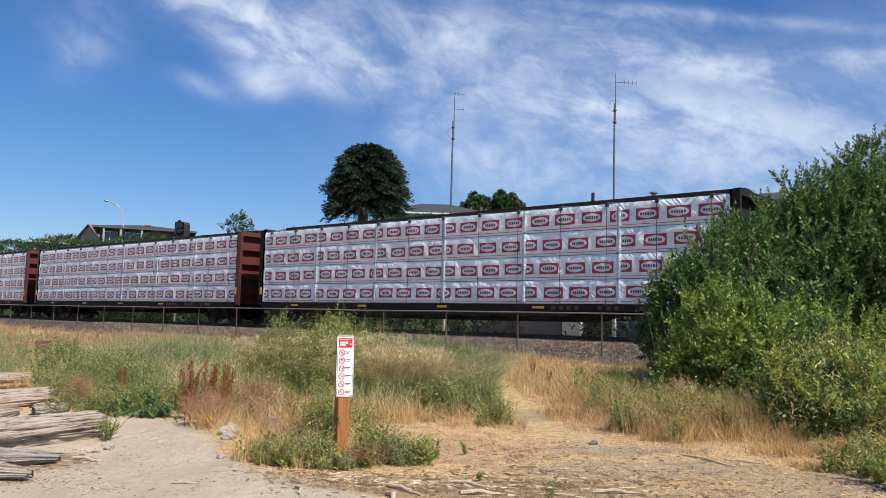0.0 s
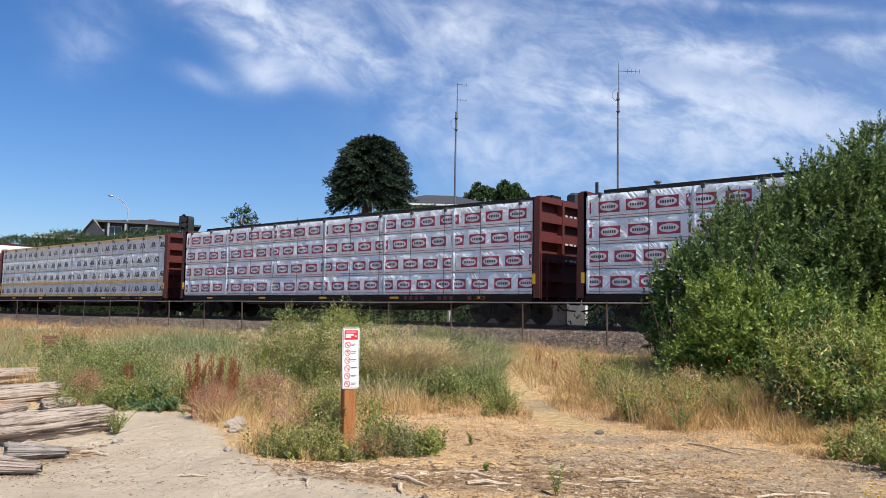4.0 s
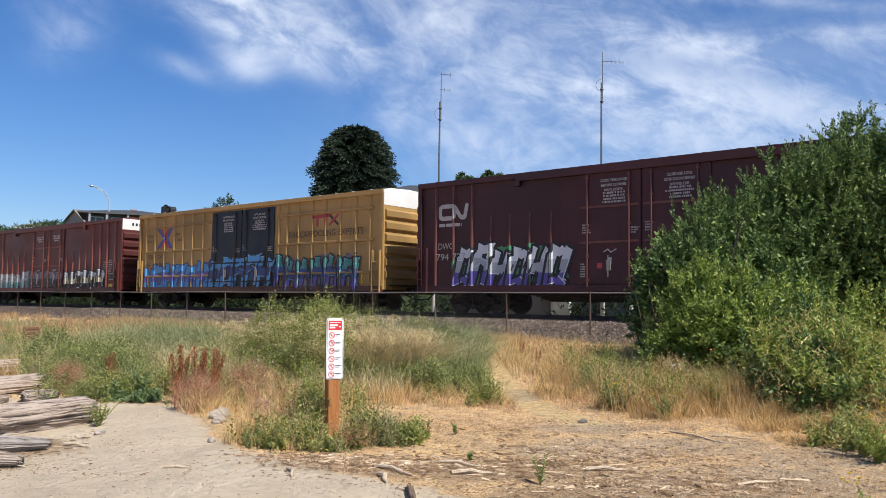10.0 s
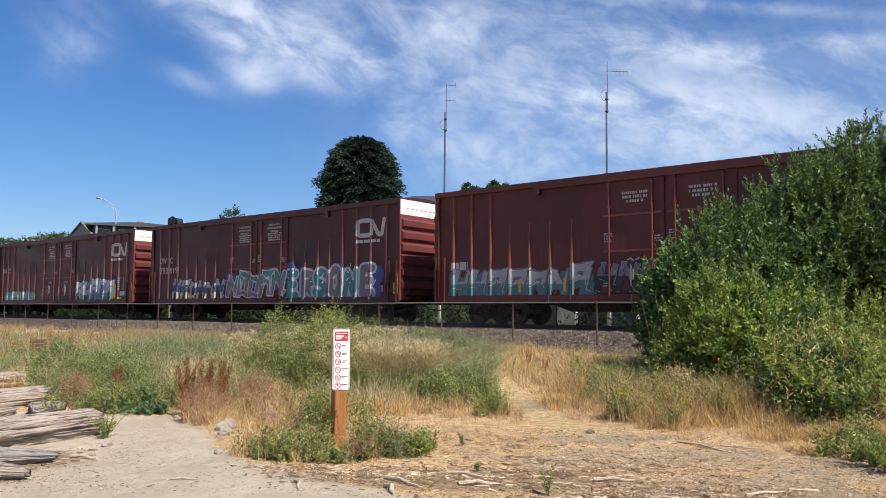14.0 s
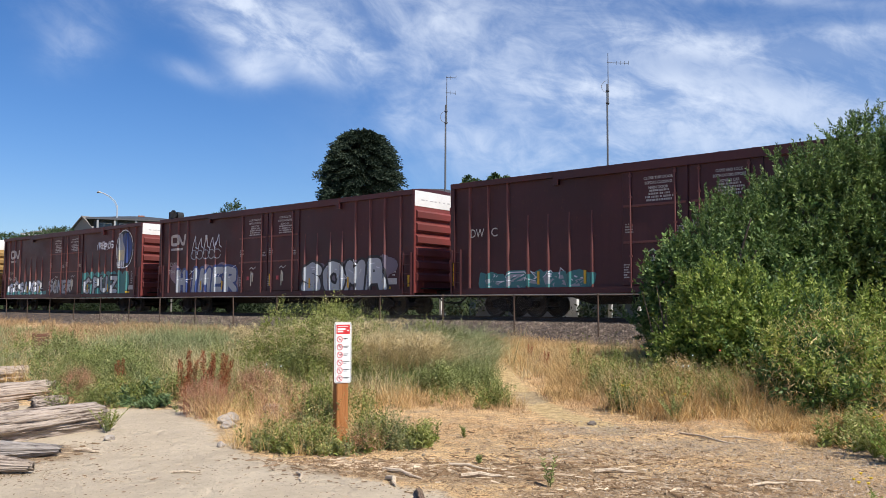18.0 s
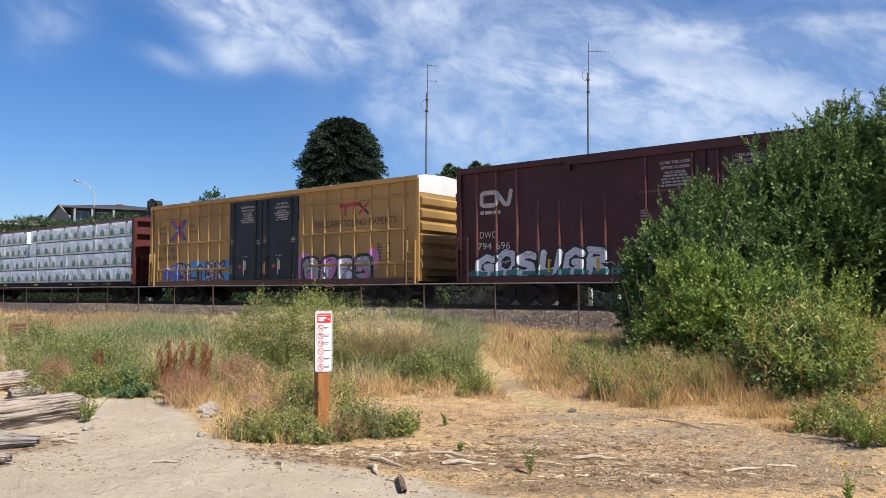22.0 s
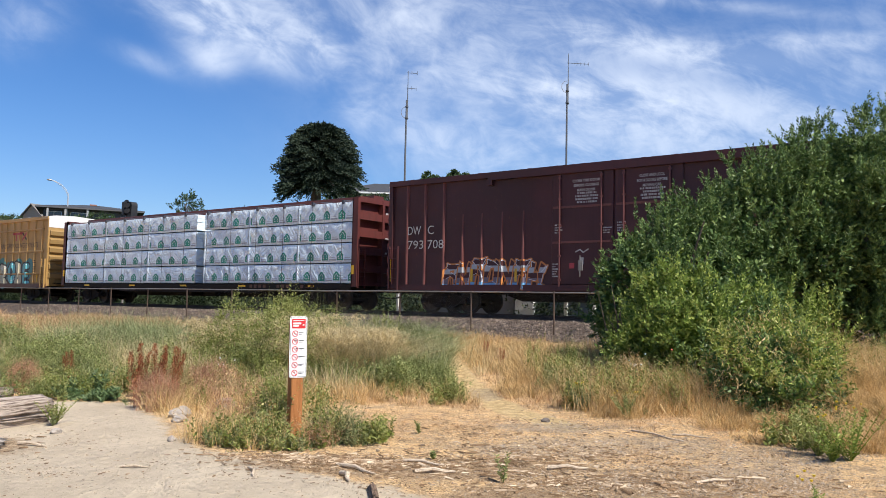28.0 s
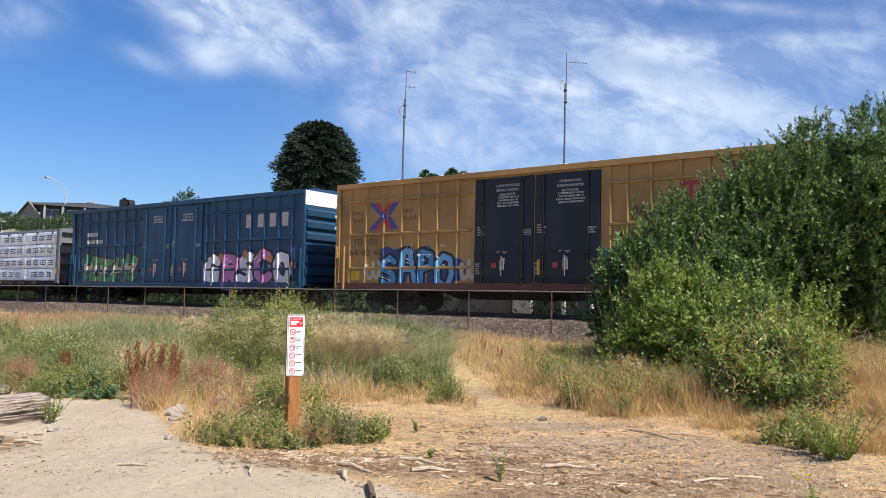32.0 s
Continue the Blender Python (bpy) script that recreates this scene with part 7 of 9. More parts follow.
def build_poles():
    lamp = thing("street_lamp", "pale steel street lamp with a curved arm", "street lamp", at=(-97.46, 51.0, 9.0))
    g = Geo()
    g.tube([(0, 0, -1.6), (0, 0, 5.4)], [0.11, 0.075], 10)
    part("pole", g, "pale_steel", lamp)
    g = Geo()
    for r, dz in ((0.05, 0.0), (0.03, -0.35)):
        g.tube([(0, 0, 5.3 + dz), (-0.12, -0.25, 5.9 + dz * 0.8), (-0.4, -0.8, 6.5 + dz * 0.5), (-0.75, -1.45, 6.85 + dz * 0.2), (-0.9, -1.75, 6.9)], r, 8)
    part("arm", g, "pale_steel", lamp)
    g = Geo()
    g.tube([(-0.85, -1.65, 6.9), (-1.0, -1.95, 6.95), (-1.12, -2.2, 6.93)], [0.06, 0.14, 0.06], 8)
    part("lamp_head", g, "galv", lamp)

    sig = thing("railway_signal", "black railway signal head on a steel mast", "signal", at=(-46.24, 28.0, 0.85))
    g = Geo()
    g.tube([(0, 0, 0), (0, 0, 6.2)], 0.07, 10)
    part("mast", g, "galv", sig)
    g = Geo()
    ol = [(0.34 * math.cos(a), 6.55 + 0.34 * math.sin(a)) for a in np.linspace(0, math.pi, 10)] + [(-0.34, 6.0), (-0.2, 5.78), (0.2, 5.78), (0.34, 6.0)]
    g.prism(ol[::-1], "y", -0.06, 0.0)
    part("target_plate", g, "signal", sig)
    g = Geo()
    g.block(-0.14, 0.14, -0.28, -0.06, 5.9, 6.75, 0.03)
    part("case", g, "signal", sig)
    for z in (6.55, 6.2):
        g = Geo()
        g.tube([(0.3, -0.05, z - 0.05), (0.5, -0.3, z - 0.07)], [0.15, 0.16], 12)
        part("hood", g, "signal", sig)
    g = Geo()
    g.prism([(0.44 + 0.22 * math.cos(a), 6.5 + 0.24 * math.sin(a)) for a in np.linspace(math.pi, 0, 10)] + [(0.66, 5.75), (0.22, 5.75)], "y", -0.08, 0.34)
    part("lamp_case", g, "signal", sig)

    for (x, y, top), bits in (((-30.87, 36.78, 15.7), "two"), ((-21.92, 40.45, 16.2), "one")):
        ant = thing("radio_mast", "slender grey radio mast with small aerials", "antenna mast", "radio masts", at=(x, y, 0.8))
        H = top - 0.8
        ex, ey = 0.76, 0.65
        g = Geo()
        g.tube([(0, 0, 0), (0, 0, H - 4.0), (0, 0, H - 1.8)], [0.07, 0.055, 0.045], 8)
        part("lower_tube", g, "mast_grey", ant)
        g = Geo()
        g.tube([(0.06 * ex, 0.06 * ey, H - 3.0), (0.06 * ex, 0.06 * ey, H)], [0.035, 0.018], 8)
        part("upper_tube", g, "mast_grey", ant)
        for z in (H - 2.9, H - 2.2):
            g = Geo()
            g.block(-0.07, 0.1, -0.07, 0.1, z - 0.05, z + 0.05, 0.02)
            part("clamp", g, "mast_grey", ant)
        g = Geo()
        zc = H - 2.55 if bits == "two" else H - 1.95
        g.tube([(-0.02 * ex - (0.3 * math.sin(a)) * ex, -(0.3 * math.sin(a)) * ey, zc + 0.34 * math.cos(a)) for a in np.linspace(0, math.pi, 12)], 0.014, 6)
        part("loop_aerial", g, "galv", ant)
        for z, l in (((H - 0.1, 0.62), (H - 1.05, 0.6)) if bits == "two" else ((H - 0.55, 1.25),)):
            g = Geo()
            g.tube([(0, 0, z), (l * ex, l * ey, z - 0.03)], 0.016, 6)
            n = 2 if bits == "two" else 4
            for k in range(n):
                u = l * (0.45 + 0.55 * k / (n - 1)) if n > 1 else l
                g.tube([(u * ex, u * ey, z - 0.13), (u * ex, u * ey, z + 0.11)], 0.011, 5)
            part("yagi_aerial", g, "mast_grey", ant)


build_poles()


# ---- trees and shrubs ----
def sprigs(blobs, n, m, length, leaf, rng, mat, upward=0.55, gap=0.18, lumps=0.2, freq=1.1, droop=0.0, inner=0.0, keep=None, tight=0.8):
    """Leafy sprigs over a set of ovals (x, y, z, rx, ry, rz): twigs with m leaves each."""
    B = np.array([b[:6] for b in blobs], float)
    area = (B[:, 3] * B[:, 4] + B[:, 3] * B[:, 5] + B[:, 4] * B[:, 5])
    pick = rng.choice(len(B), int(n * 1.9), p=area / area.sum())
    dr = unit(rng.normal(size=(len(pick), 3)))
    nz = np.array([noise.noise(Vector(v * 2.3 + 7.1 * k)) for v, k in zip(dr, pick)])
    rad = (1 + lumps * nz - np.abs(rng.normal(0, 0.07, len(pick))))
    if inner:
        rad = rad * (1 - inner * rng.uniform(0, 1, len(pick)))
    pos = B[pick, :3] + dr * B[pick, 3:6] * rad[:, None]
    ok = pos[:, 2] > ground_z(pos[:, 0], pos[:, 1]) + 0.03
    for k in range(len(B)):
        q = (((pos - B[k, :3]) / (B[k, 3:6] * 0.8)) ** 2).sum(1)
        ok &= (q > 1) | (pick == k)
    if gap > 0:
        hole = np.array([noise.noise(Vector(p * freq)) for p in pos])
        ok &= hole > -0.5 + gap
    if keep is not None:
        ok &= keep(pos)
    pos, dr = pos[ok][:n], dr[ok][:n]
    n = len(pos)
    ax = unit(dr * (1 - upward) + np.array([0, 0, upward]) + rng.normal(0, 0.28, (n, 3)) - np.array([0, 0, droop]) * (1 - np.clip(dr[:, 2:], -1, 1)))
    ln = rng.uniform(*length, (n, 1, 1))
    side = unit(np.cross(ax, rng.normal(size=(n, 3))))
    oth = np.cross(ax, side)
    k = np.arange(m)[None, :, None]
    ph = k * 2.4 + rng.uniform(0, 6.3, (n, 1, 1))
    base = pos[:, None] + ax[:, None] * ln * (k / m)
    la = ax[:, None] * (0.45 + 0.5 * k / m) + (side[:, None] * np.cos(ph) + oth[:, None] * np.sin(ph)) * tight + rng.normal(0, 0.15, (n, m, 3))
    sz = rng.uniform(leaf[0], leaf[1], (n, m)) * (1 - 0.35 * (np.arange(m) / m))[None]
    v, f = leaves(base.reshape(-1, 3), la.reshape(-1, 3), sz.ravel(), sz.ravel() * leaf[2], rng)
    return v, f


def crown(name, parent, clouds, mat, label=""):
    v, f = stack(clouds)
    ob = part(name, array_mesh(name, v, f, mat), mat, parent, label)
    ob["kind"] = "stuff"
    return ob


def limbs(parent, base, tips, r0, mat="bark", name="stem"):
    for i, tip in enumerate(tips):
        g = Geo()
        b, t = Vector(base), Vector(tip)
        mid = b.lerp(t, 0.5) + Vector((random.uniform(-0.15, 0.15), random.uniform(-0.15, 0.15), 0.12)) * (t - b).length * 0.4
        g.tube([b, b.lerp(mid, 0.5), mid, mid.lerp(t, 0.6), t], [r0, r0 * 0.85, r0 * 0.65, r0 * 0.45, r0 * 0.2], 6)
        part(name, g, mat, parent)


def at_spot(r, d, z=0.0):
    x, y = spot(np.array(r), np.array(d))
    return float(x), float(y), float(ground_z(x, y)) + z


def blob(r, d, zc, rr, rz):
    x, y = spot(np.array(r), np.array(d))
    return (float(x), float(y), zc, rr, rr, rz)


def tufted(blobs, rng, per, size):
    """Small leafy heads all over the upper faces of larger ovals."""
    out = []
    for x, y, z, rx, ry, rz in blobs:
        for _ in range(int(per * (rx * ry + rx * rz + ry * rz) / 3)):
            v = unit(rng.normal(size=3))
            if v[2] < -0.45:
                continue
            q = rng.uniform(0.78, 1.02)
            r = rng.uniform(*size)
            out.append((x + v[0] * rx * q, y + v[1] * ry * q, z + v[2] * rz * q, r, r, r * rng.uniform(0.9, 1.5)))
    return out


def build_bushes():
    rng = np.random.default_rng(3)
    big = [blob(4.6, 15.2, 1.75, 0.8, 1.2), blob(5.4, 15.3, 1.9, 1.05, 1.4), blob(6.15, 15.4, 2.1, 1.05, 1.5), blob(7.0, 15.6, 2.5, 1.1, 1.85), blob(8.0, 15.7, 2.8, 1.3, 2.05), blob(9.1, 15.7, 3.4, 1.55, 1.8), blob(10.4, 15.7, 3.6, 1.8, 1.95), blob(12.0, 15.7, 3.6, 2.1, 2.0),
           blob(6.3, 14.7, 1.5, 0.9, 1.2), blob(7.7, 16.2, 1.5, 1.0, 1.3), blob(9.4, 16.1, 1.3, 1.2, 1.2), blob(11.2, 16.1, 1.3, 1.3, 1.2)]
    bush = thing("willow_bush", "tall dense green bush with upright leafy shoots", "bush", at=(0, 0, 0))
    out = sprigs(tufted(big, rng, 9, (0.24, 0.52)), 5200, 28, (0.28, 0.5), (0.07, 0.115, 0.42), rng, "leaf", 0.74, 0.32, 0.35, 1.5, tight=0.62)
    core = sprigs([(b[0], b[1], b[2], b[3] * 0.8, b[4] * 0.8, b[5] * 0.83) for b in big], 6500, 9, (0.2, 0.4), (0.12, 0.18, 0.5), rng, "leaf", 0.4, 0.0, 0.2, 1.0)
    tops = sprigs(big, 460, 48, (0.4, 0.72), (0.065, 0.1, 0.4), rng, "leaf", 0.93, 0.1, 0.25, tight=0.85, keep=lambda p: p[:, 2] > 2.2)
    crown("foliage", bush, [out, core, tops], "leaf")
    for r, d in ((6.8, 15.4), (5.2, 15.0), (9.4, 16.6), (8.2, 16.2), (11.2, 16.6)):
        b = at_spot(r, d, -0.05)
        limbs(bush, b, [(b[0] + random.uniform(-1.2, 1.2), b[1] + random.uniform(-1.0, 1.0), random.uniform(2.2, 4.0)) for _ in range(5)], 0.06)

    front = [blob(4.65, 13.2, 1.0, 0.82, 0.85), blob(4.3, 13.9, 0.98, 0.6, 0.8), blob(5.4, 12.9, 0.82, 0.8, 0.58), blob(4.75, 12.5, 0.8, 0.7, 0.62), blob(5.7, 12.3, 0.65, 0.6, 0.42), blob(6.1, 12.9, 0.65, 0.5, 0.45)]
    shrub = thing("leafy_shrub", "bright green shrub with jagged leaves and thin stems", "shrub")
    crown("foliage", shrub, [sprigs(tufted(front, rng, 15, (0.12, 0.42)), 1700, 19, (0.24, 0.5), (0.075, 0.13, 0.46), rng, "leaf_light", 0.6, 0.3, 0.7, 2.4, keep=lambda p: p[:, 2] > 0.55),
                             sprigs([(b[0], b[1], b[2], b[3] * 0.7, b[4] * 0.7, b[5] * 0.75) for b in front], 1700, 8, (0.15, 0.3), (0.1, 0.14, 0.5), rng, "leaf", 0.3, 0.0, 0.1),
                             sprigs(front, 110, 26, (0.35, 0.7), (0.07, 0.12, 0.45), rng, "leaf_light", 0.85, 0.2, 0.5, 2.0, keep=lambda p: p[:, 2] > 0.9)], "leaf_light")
    crown("upright_foliage", shrub, [sprigs(tufted(front, rng, 9, (0.18, 0.4)), 230, 22, (0.35, 0.65), (0.08, 0.125, 0.4), rng, "leaf", 0.8, 0.0, 0.4, tight=0.62)], "leaf", "darker green upright shoots")
    shoots = [blob(6.6, 13.2, 1.0, 0.5, 0.6), blob(7.2, 13.3, 0.9, 0.4, 0.5)]
    crown("shoot_foliage", shrub, [sprigs(shoots, 80, 40, (0.45, 0.85), (0.08, 0.125, 0.4), rng, "leaf_light", 0.9, 0.0, 0.3, tight=0.8)], "leaf_light", "pale green upright shoots")
    for r, d in ((4.2, 13.1), (5.2, 12.9), (3.8, 13.5)):
        b = at_spot(r, d, -0.05)
        limbs(shrub, b, [(b[0] + random.uniform(-0.6, 0.6), b[1] + random.uniform(-0.6, 0.6), random.uniform(1.2, 2.0)) for _ in range(6)], 0.02)

    mound = [blob(5.15, 11.0, 0.76, 0.55, 0.55), blob(5.7, 11.5, 0.76, 0.5, 0.44), blob(6.1, 12.2, 0.7, 0.42, 0.4), blob(4.7, 10.9, 0.6, 0.42, 0.42), blob(5.3, 10.55, 0.44, 0.42, 0.36), blob(4.75, 10.55, 0.4, 0.35, 0.28), blob(5.8, 11.0, 0.55, 0.32, 0.4)]
    low = thing("low_shrub", "low mounded shrub with green and yellowing leaves", "shrub")
    heads = tufted(mound, rng, 26, (0.08, 0.32))
    crown("foliage", low, [sprigs(heads, 620, 17, (0.16, 0.45), (0.05, 0.1, 0.42), rng, "leaf_yellow", 0.6, 0.3, 0.6, 2.6, keep=lambda p: p[:, 2] > 0.6)], "leaf_yellow")
    crown("green_foliage", low, [sprigs(heads, 400, 17, (0.2, 0.5), (0.06, 0.11, 0.45), rng, "leaf_light", 0.65, 0.3, 0.6, 2.6, keep=lambda p: p[:, 2] > 0.42)], "leaf_light", "fresh green leaves")
    crown("dry_growth", low, [sprigs(mound, 420, 8, (0.25, 0.6), (0.05, 0.13, 0.12), rng, "dry", 0.75, 0.0, 0.4)], "dry", "straw-coloured dry stems")
    # darker leaf colour in here stands in for shade in the mound's hollows
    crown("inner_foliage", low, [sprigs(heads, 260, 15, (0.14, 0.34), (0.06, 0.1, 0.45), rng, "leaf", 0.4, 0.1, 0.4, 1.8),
                                 sprigs([(b[0], b[1], b[2], b[3] * 0.65, b[4] * 0.65, b[5] * 0.65) for b in mound], 1100, 8, (0.15, 0.3), (0.09, 0.12, 0.5), rng, "leaf", 0.3, 0.0, 0.1)], "leaf", "inner leaves coloured dark green for the shade within")
    b = at_spot(5.2, 11.0, -0.05)
    limbs(low, b, [(b[0] + random.uniform(-0.5, 0.5), b[1] + random.uniform(-0.5, 0.5), random.uniform(0.7, 1.2)) for _ in range(7)], 0.015)

    # brush beyond the railway, and over the lip of the bluff
    back = [(x, 31.5 + 1.2 * math.sin(x * 1.7), 1.5, 1.7, 1.1, 1.0 + 0.35 * math.sin(x * 2.3)) for x in np.arange(-78, -7, 2.2)] + [(-13.2, 32.0, 1.8, 1.2, 1.0, 1.4), (-6, 31.5, 2.6, 2.2, 1.2, 2.6), (-1.5, 31.5, 2.8, 2.5, 1.2, 3.2)]
    tagged(new("brush", array_mesh("brush", *sprigs(back, 7000, 7, (0.3, 0.6), (0.14, 0.24, 0.6), rng, "scrub", 0.4, 0.1, 0.3), "scrub")), "green scrub along the far side of the railway", "brush", kind="stuff")
    lip = []
    for x in np.arange(-190, -36, 2.6):
        y = 44.2 + 0.9 * math.sin(x * 0.8)
        z = float(ground_z(x, y))
        low = 0.45 if x > -49 else 0.6 if x > -72 else 1.0
        lip.append((x, y, z + 0.75 * low + (0.4 + 1.3 * max(0, min(1, (-92 - x) / 28)) if x < -78 else 0.1), 2.2, 1.6, low * 0.75 + 0.15 * math.sin(x * 1.9) + 0.12 * math.sin(x * 0.37)))
    tagged(new("bramble_hedge", array_mesh("bramble_hedge", *sprigs(lip, 9000, 7, (0.25, 0.55), (0.14, 0.26, 0.6), rng, "far_leaf", 0.5, 0.1, 0.4, 0.5), "far_leaf")), "tangled green brambles along the top of the bluff", "hedge", kind="stuff")


build_bushes()


def build_trees():
    rng = np.random.default_rng(9)
    cx, cy, z0 = -57.6, 55.5, 9.2
    tree = thing("monkey_puzzle_tree", "dark dense conifer with a broad domed crown", "tree", at=(0, 0, 0))
    g = Geo()
    g.tube([(cx - 0.4, cy - 0.2, z0 - 2.0), (cx - 0.35, cy - 0.1, z0 + 2), (cx - 0.2, cy, z0 + 5), (cx, cy, z0 + 9.5)], [0.62, 0.52, 0.42, 0.15], 10)
    part("trunk", g, "bark", tree)
    boughs = []
    for i in range(230):
        u = (i + rng.uniform(0, 1)) / 230
        a = i * 2.39996 + rng.uniform(-0.3, 0.3)
        zt = 12.3 + 6.5 * u ** 0.9
        prof = max(0.0, 1 - ((zt - 13.5) / (5.45 if zt > 13.5 else 3.0)) ** 2) ** 0.5
        R = 4.25 * prof * rng.uniform(0.86, 1.05)
        sag = 1.15 * (1 - u) ** 1.5
        boughs.append((Vector((cx, cy, min(zt + 0.5, 18.2))), Vector((cx + R * math.cos(a), cy + R * math.sin(a), zt - sag + 0.15)), sag))
    for b, t, sag in boughs[:60]:
        g = Geo()
        g.tube([b, b.lerp(t, 0.5) + Vector((0, 0, 0.25 + sag * 0.3)), b.lerp(t, 0.9) + Vector((0, 0, sag * 0.1))], [0.1, 0.07, 0.03], 5)
        part("bough", g, "bark", tree)
    P, A, S = [], [], []
    for b, t, sag in boughs:
        d = t - b
        side = d.cross(Vector((0, 0, 1))).normalized()
        for fan in (-0.5, -0.18, 0.12, 0.45):       # rope-like shoots, thick with scales, curling up at the tip
            reach = rng.uniform(0.8, 1.12)
            for k in range(26):
                u = 0.3 + 0.7 * k / 25
                c = b + d * u * reach + side * fan * d.length * 0.42 * max(0, u - 0.3) + Vector((0, 0, (0.25 + sag * 0.35) * math.sin(u * 3) + 0.5 * max(0, u - 0.82)))
                for _ in range(4):
                    o = Vector(rng.normal(0, 0.055 + 0.05 * (1 - u), 3))
                    P.append(c + o), A.append(d.normalized() * 0.9 + o.normalized() * 0.6 + Vector((0, 0, 0.15))), S.append(rng.uniform(0.2, 0.34))
    crown("needles", tree, [leaves(np.array(P), np.array(A), np.array(S), np.array(S) * 0.42, rng)], "conifer")

    for nm, lab, blobs, trunk, n, leaf in (
            ("small_tree", "small sparse leafy tree on the bluff", [(-65.5, 45.9, 10.6, 0.8, 0.8, 0.7), (-64.9, 46.6, 10.2, 0.6, 0.6, 0.5), (-66.1, 45.2, 10.1, 0.5, 0.5, 0.45), (-65.3, 46.0, 11.2, 0.4, 0.4, 0.45)], (-65.6, 45.8, 7.6, 10.6), 75, (0.2, 0.36, 0.5)),
            ("round_tree", "round-crowned green tree behind the houses", [(-68.0, 86.6, 16.6, 2.1, 2.1, 2.5), (-69.2, 85.8, 15.6, 1.6, 1.6, 1.7)], (-68.0, 86.6, 9.5, 16.5), 1300, (0.3, 0.5, 0.6)),
            ("round_tree", "round-crowned green tree behind the houses", [(-65.0, 88.8, 16.9, 2.4, 2.4, 2.5), (-63.4, 90.0, 15.6, 1.8, 1.8, 1.8)], (-65.0, 88.8, 9.5, 16.5), 1500, (0.3, 0.5, 0.6)),
            ("yard_tree", "green tree beside the grey house", [(-7.2, 36.0, 5.2, 1.8, 1.8, 2.2), (-6.4, 37.4, 4.6, 1.6, 1.6, 1.8)], (-7.2, 36.5, 0.9, 5.0), 900, (0.16, 0.28, 0.55))):
        tr = thing(nm, lab, "tree")
        g = Geo()
        x, y, a, b = trunk
        g.tube([(x, y, a - 0.3), (x + 0.1, y, (a + b) / 2), (x, y, b)], [0.16, 0.12, 0.05], 8)
        part("trunk", g, "bark", tr)
        limbs(tr, (x, y, (a + b) / 2), [(q[0] + random.uniform(-0.6, 0.6), q[1] + random.uniform(-0.6, 0.6), q[2] + random.uniform(0, 0.6) * q[5]) for q in blobs for _ in range(3)], 0.05, name="limb")
        crown("crown", tr, [sprigs(blobs, n, 8, (0.3, 0.6), leaf, rng, "far_leaf", 0.45, 0.1, 0.35), sprigs(blobs, n // 3, 7, (0.3, 0.6), leaf, rng, "far_leaf", 0.4, 0.0, 0.2, inner=0.6)], "far_leaf")


build_trees()


# ---- grasses and weeds ----
def patch(r, d, rr, rd, n, rng):
    """Random places in an oval, thinning out at its rim."""
    a, q = rng.uniform(0, 2 * np.pi, n), np.sqrt(rng.uniform(0, 1, n)) * rng.uniform(0.75, 1.12, n)
    p = spot(r + rr * q * np.cos(a), d + rd * q * np.sin(a))
    tuft = rng.uniform(0, 1, len(p)) < 0.85
    home = rng.integers(0, max(1, n // 22), n)
    off = rng.normal(0, 0.075, (n, 2))
    p = np.where(tuft[:, None], p[home] + off, p)
    clear = (trail_cover(p[:, 0], p[:, 1]) < rng.uniform(0.15, 0.6, n)) & (sand_cover(p[:, 0], p[:, 1]) < rng.uniform(0.35, 0.75, n)) & (p[:, 1] < 20.4)
    # a strip along the camera's line to the sign post stays bare, to show its foot
    along, across = p @ np.array([-0.7326, 0.6807]), p @ np.array([0.6807, 0.7326])
    return p[clear & ~((np.abs(across) < 0.13) & (along > 8.9) & (along < 9.88))]


def grass(name, label, mat, spots, rng, width=(0.004, 0.009)):
    out = []
    for r, d, rr, rd, n, h0, h1, lean in spots:
        p = patch(r, d, rr, rd, n, rng)
        clump = np.array([noise.noise(Vector((x * 1.7, y * 1.7, 3.3))) for x, y in p])
        far = np.array([noise.noise(Vector((x * 0.7, y * 0.7, 5.1))) for x, y in p])
        h = rng.uniform(h0, h1, len(p)) * (1 + 0.45 * clump + 0.4 * far) * rng.choice([0.45, 0.75, 1.0, 1.1], len(p), p=[0.2, 0.25, 0.4, 0.15])
        out.append(blades(p, ground_z(p[:, 0], p[:, 1]) - 0.02, h, rng.uniform(*width, len(p)), rng.uniform(0.05, lean * 1.5, len(p)), rng))
    v, f = stack(out)
    return tagged(new(name, array_mesh(name, v, f, mat)), label, "grass", kind="stuff")


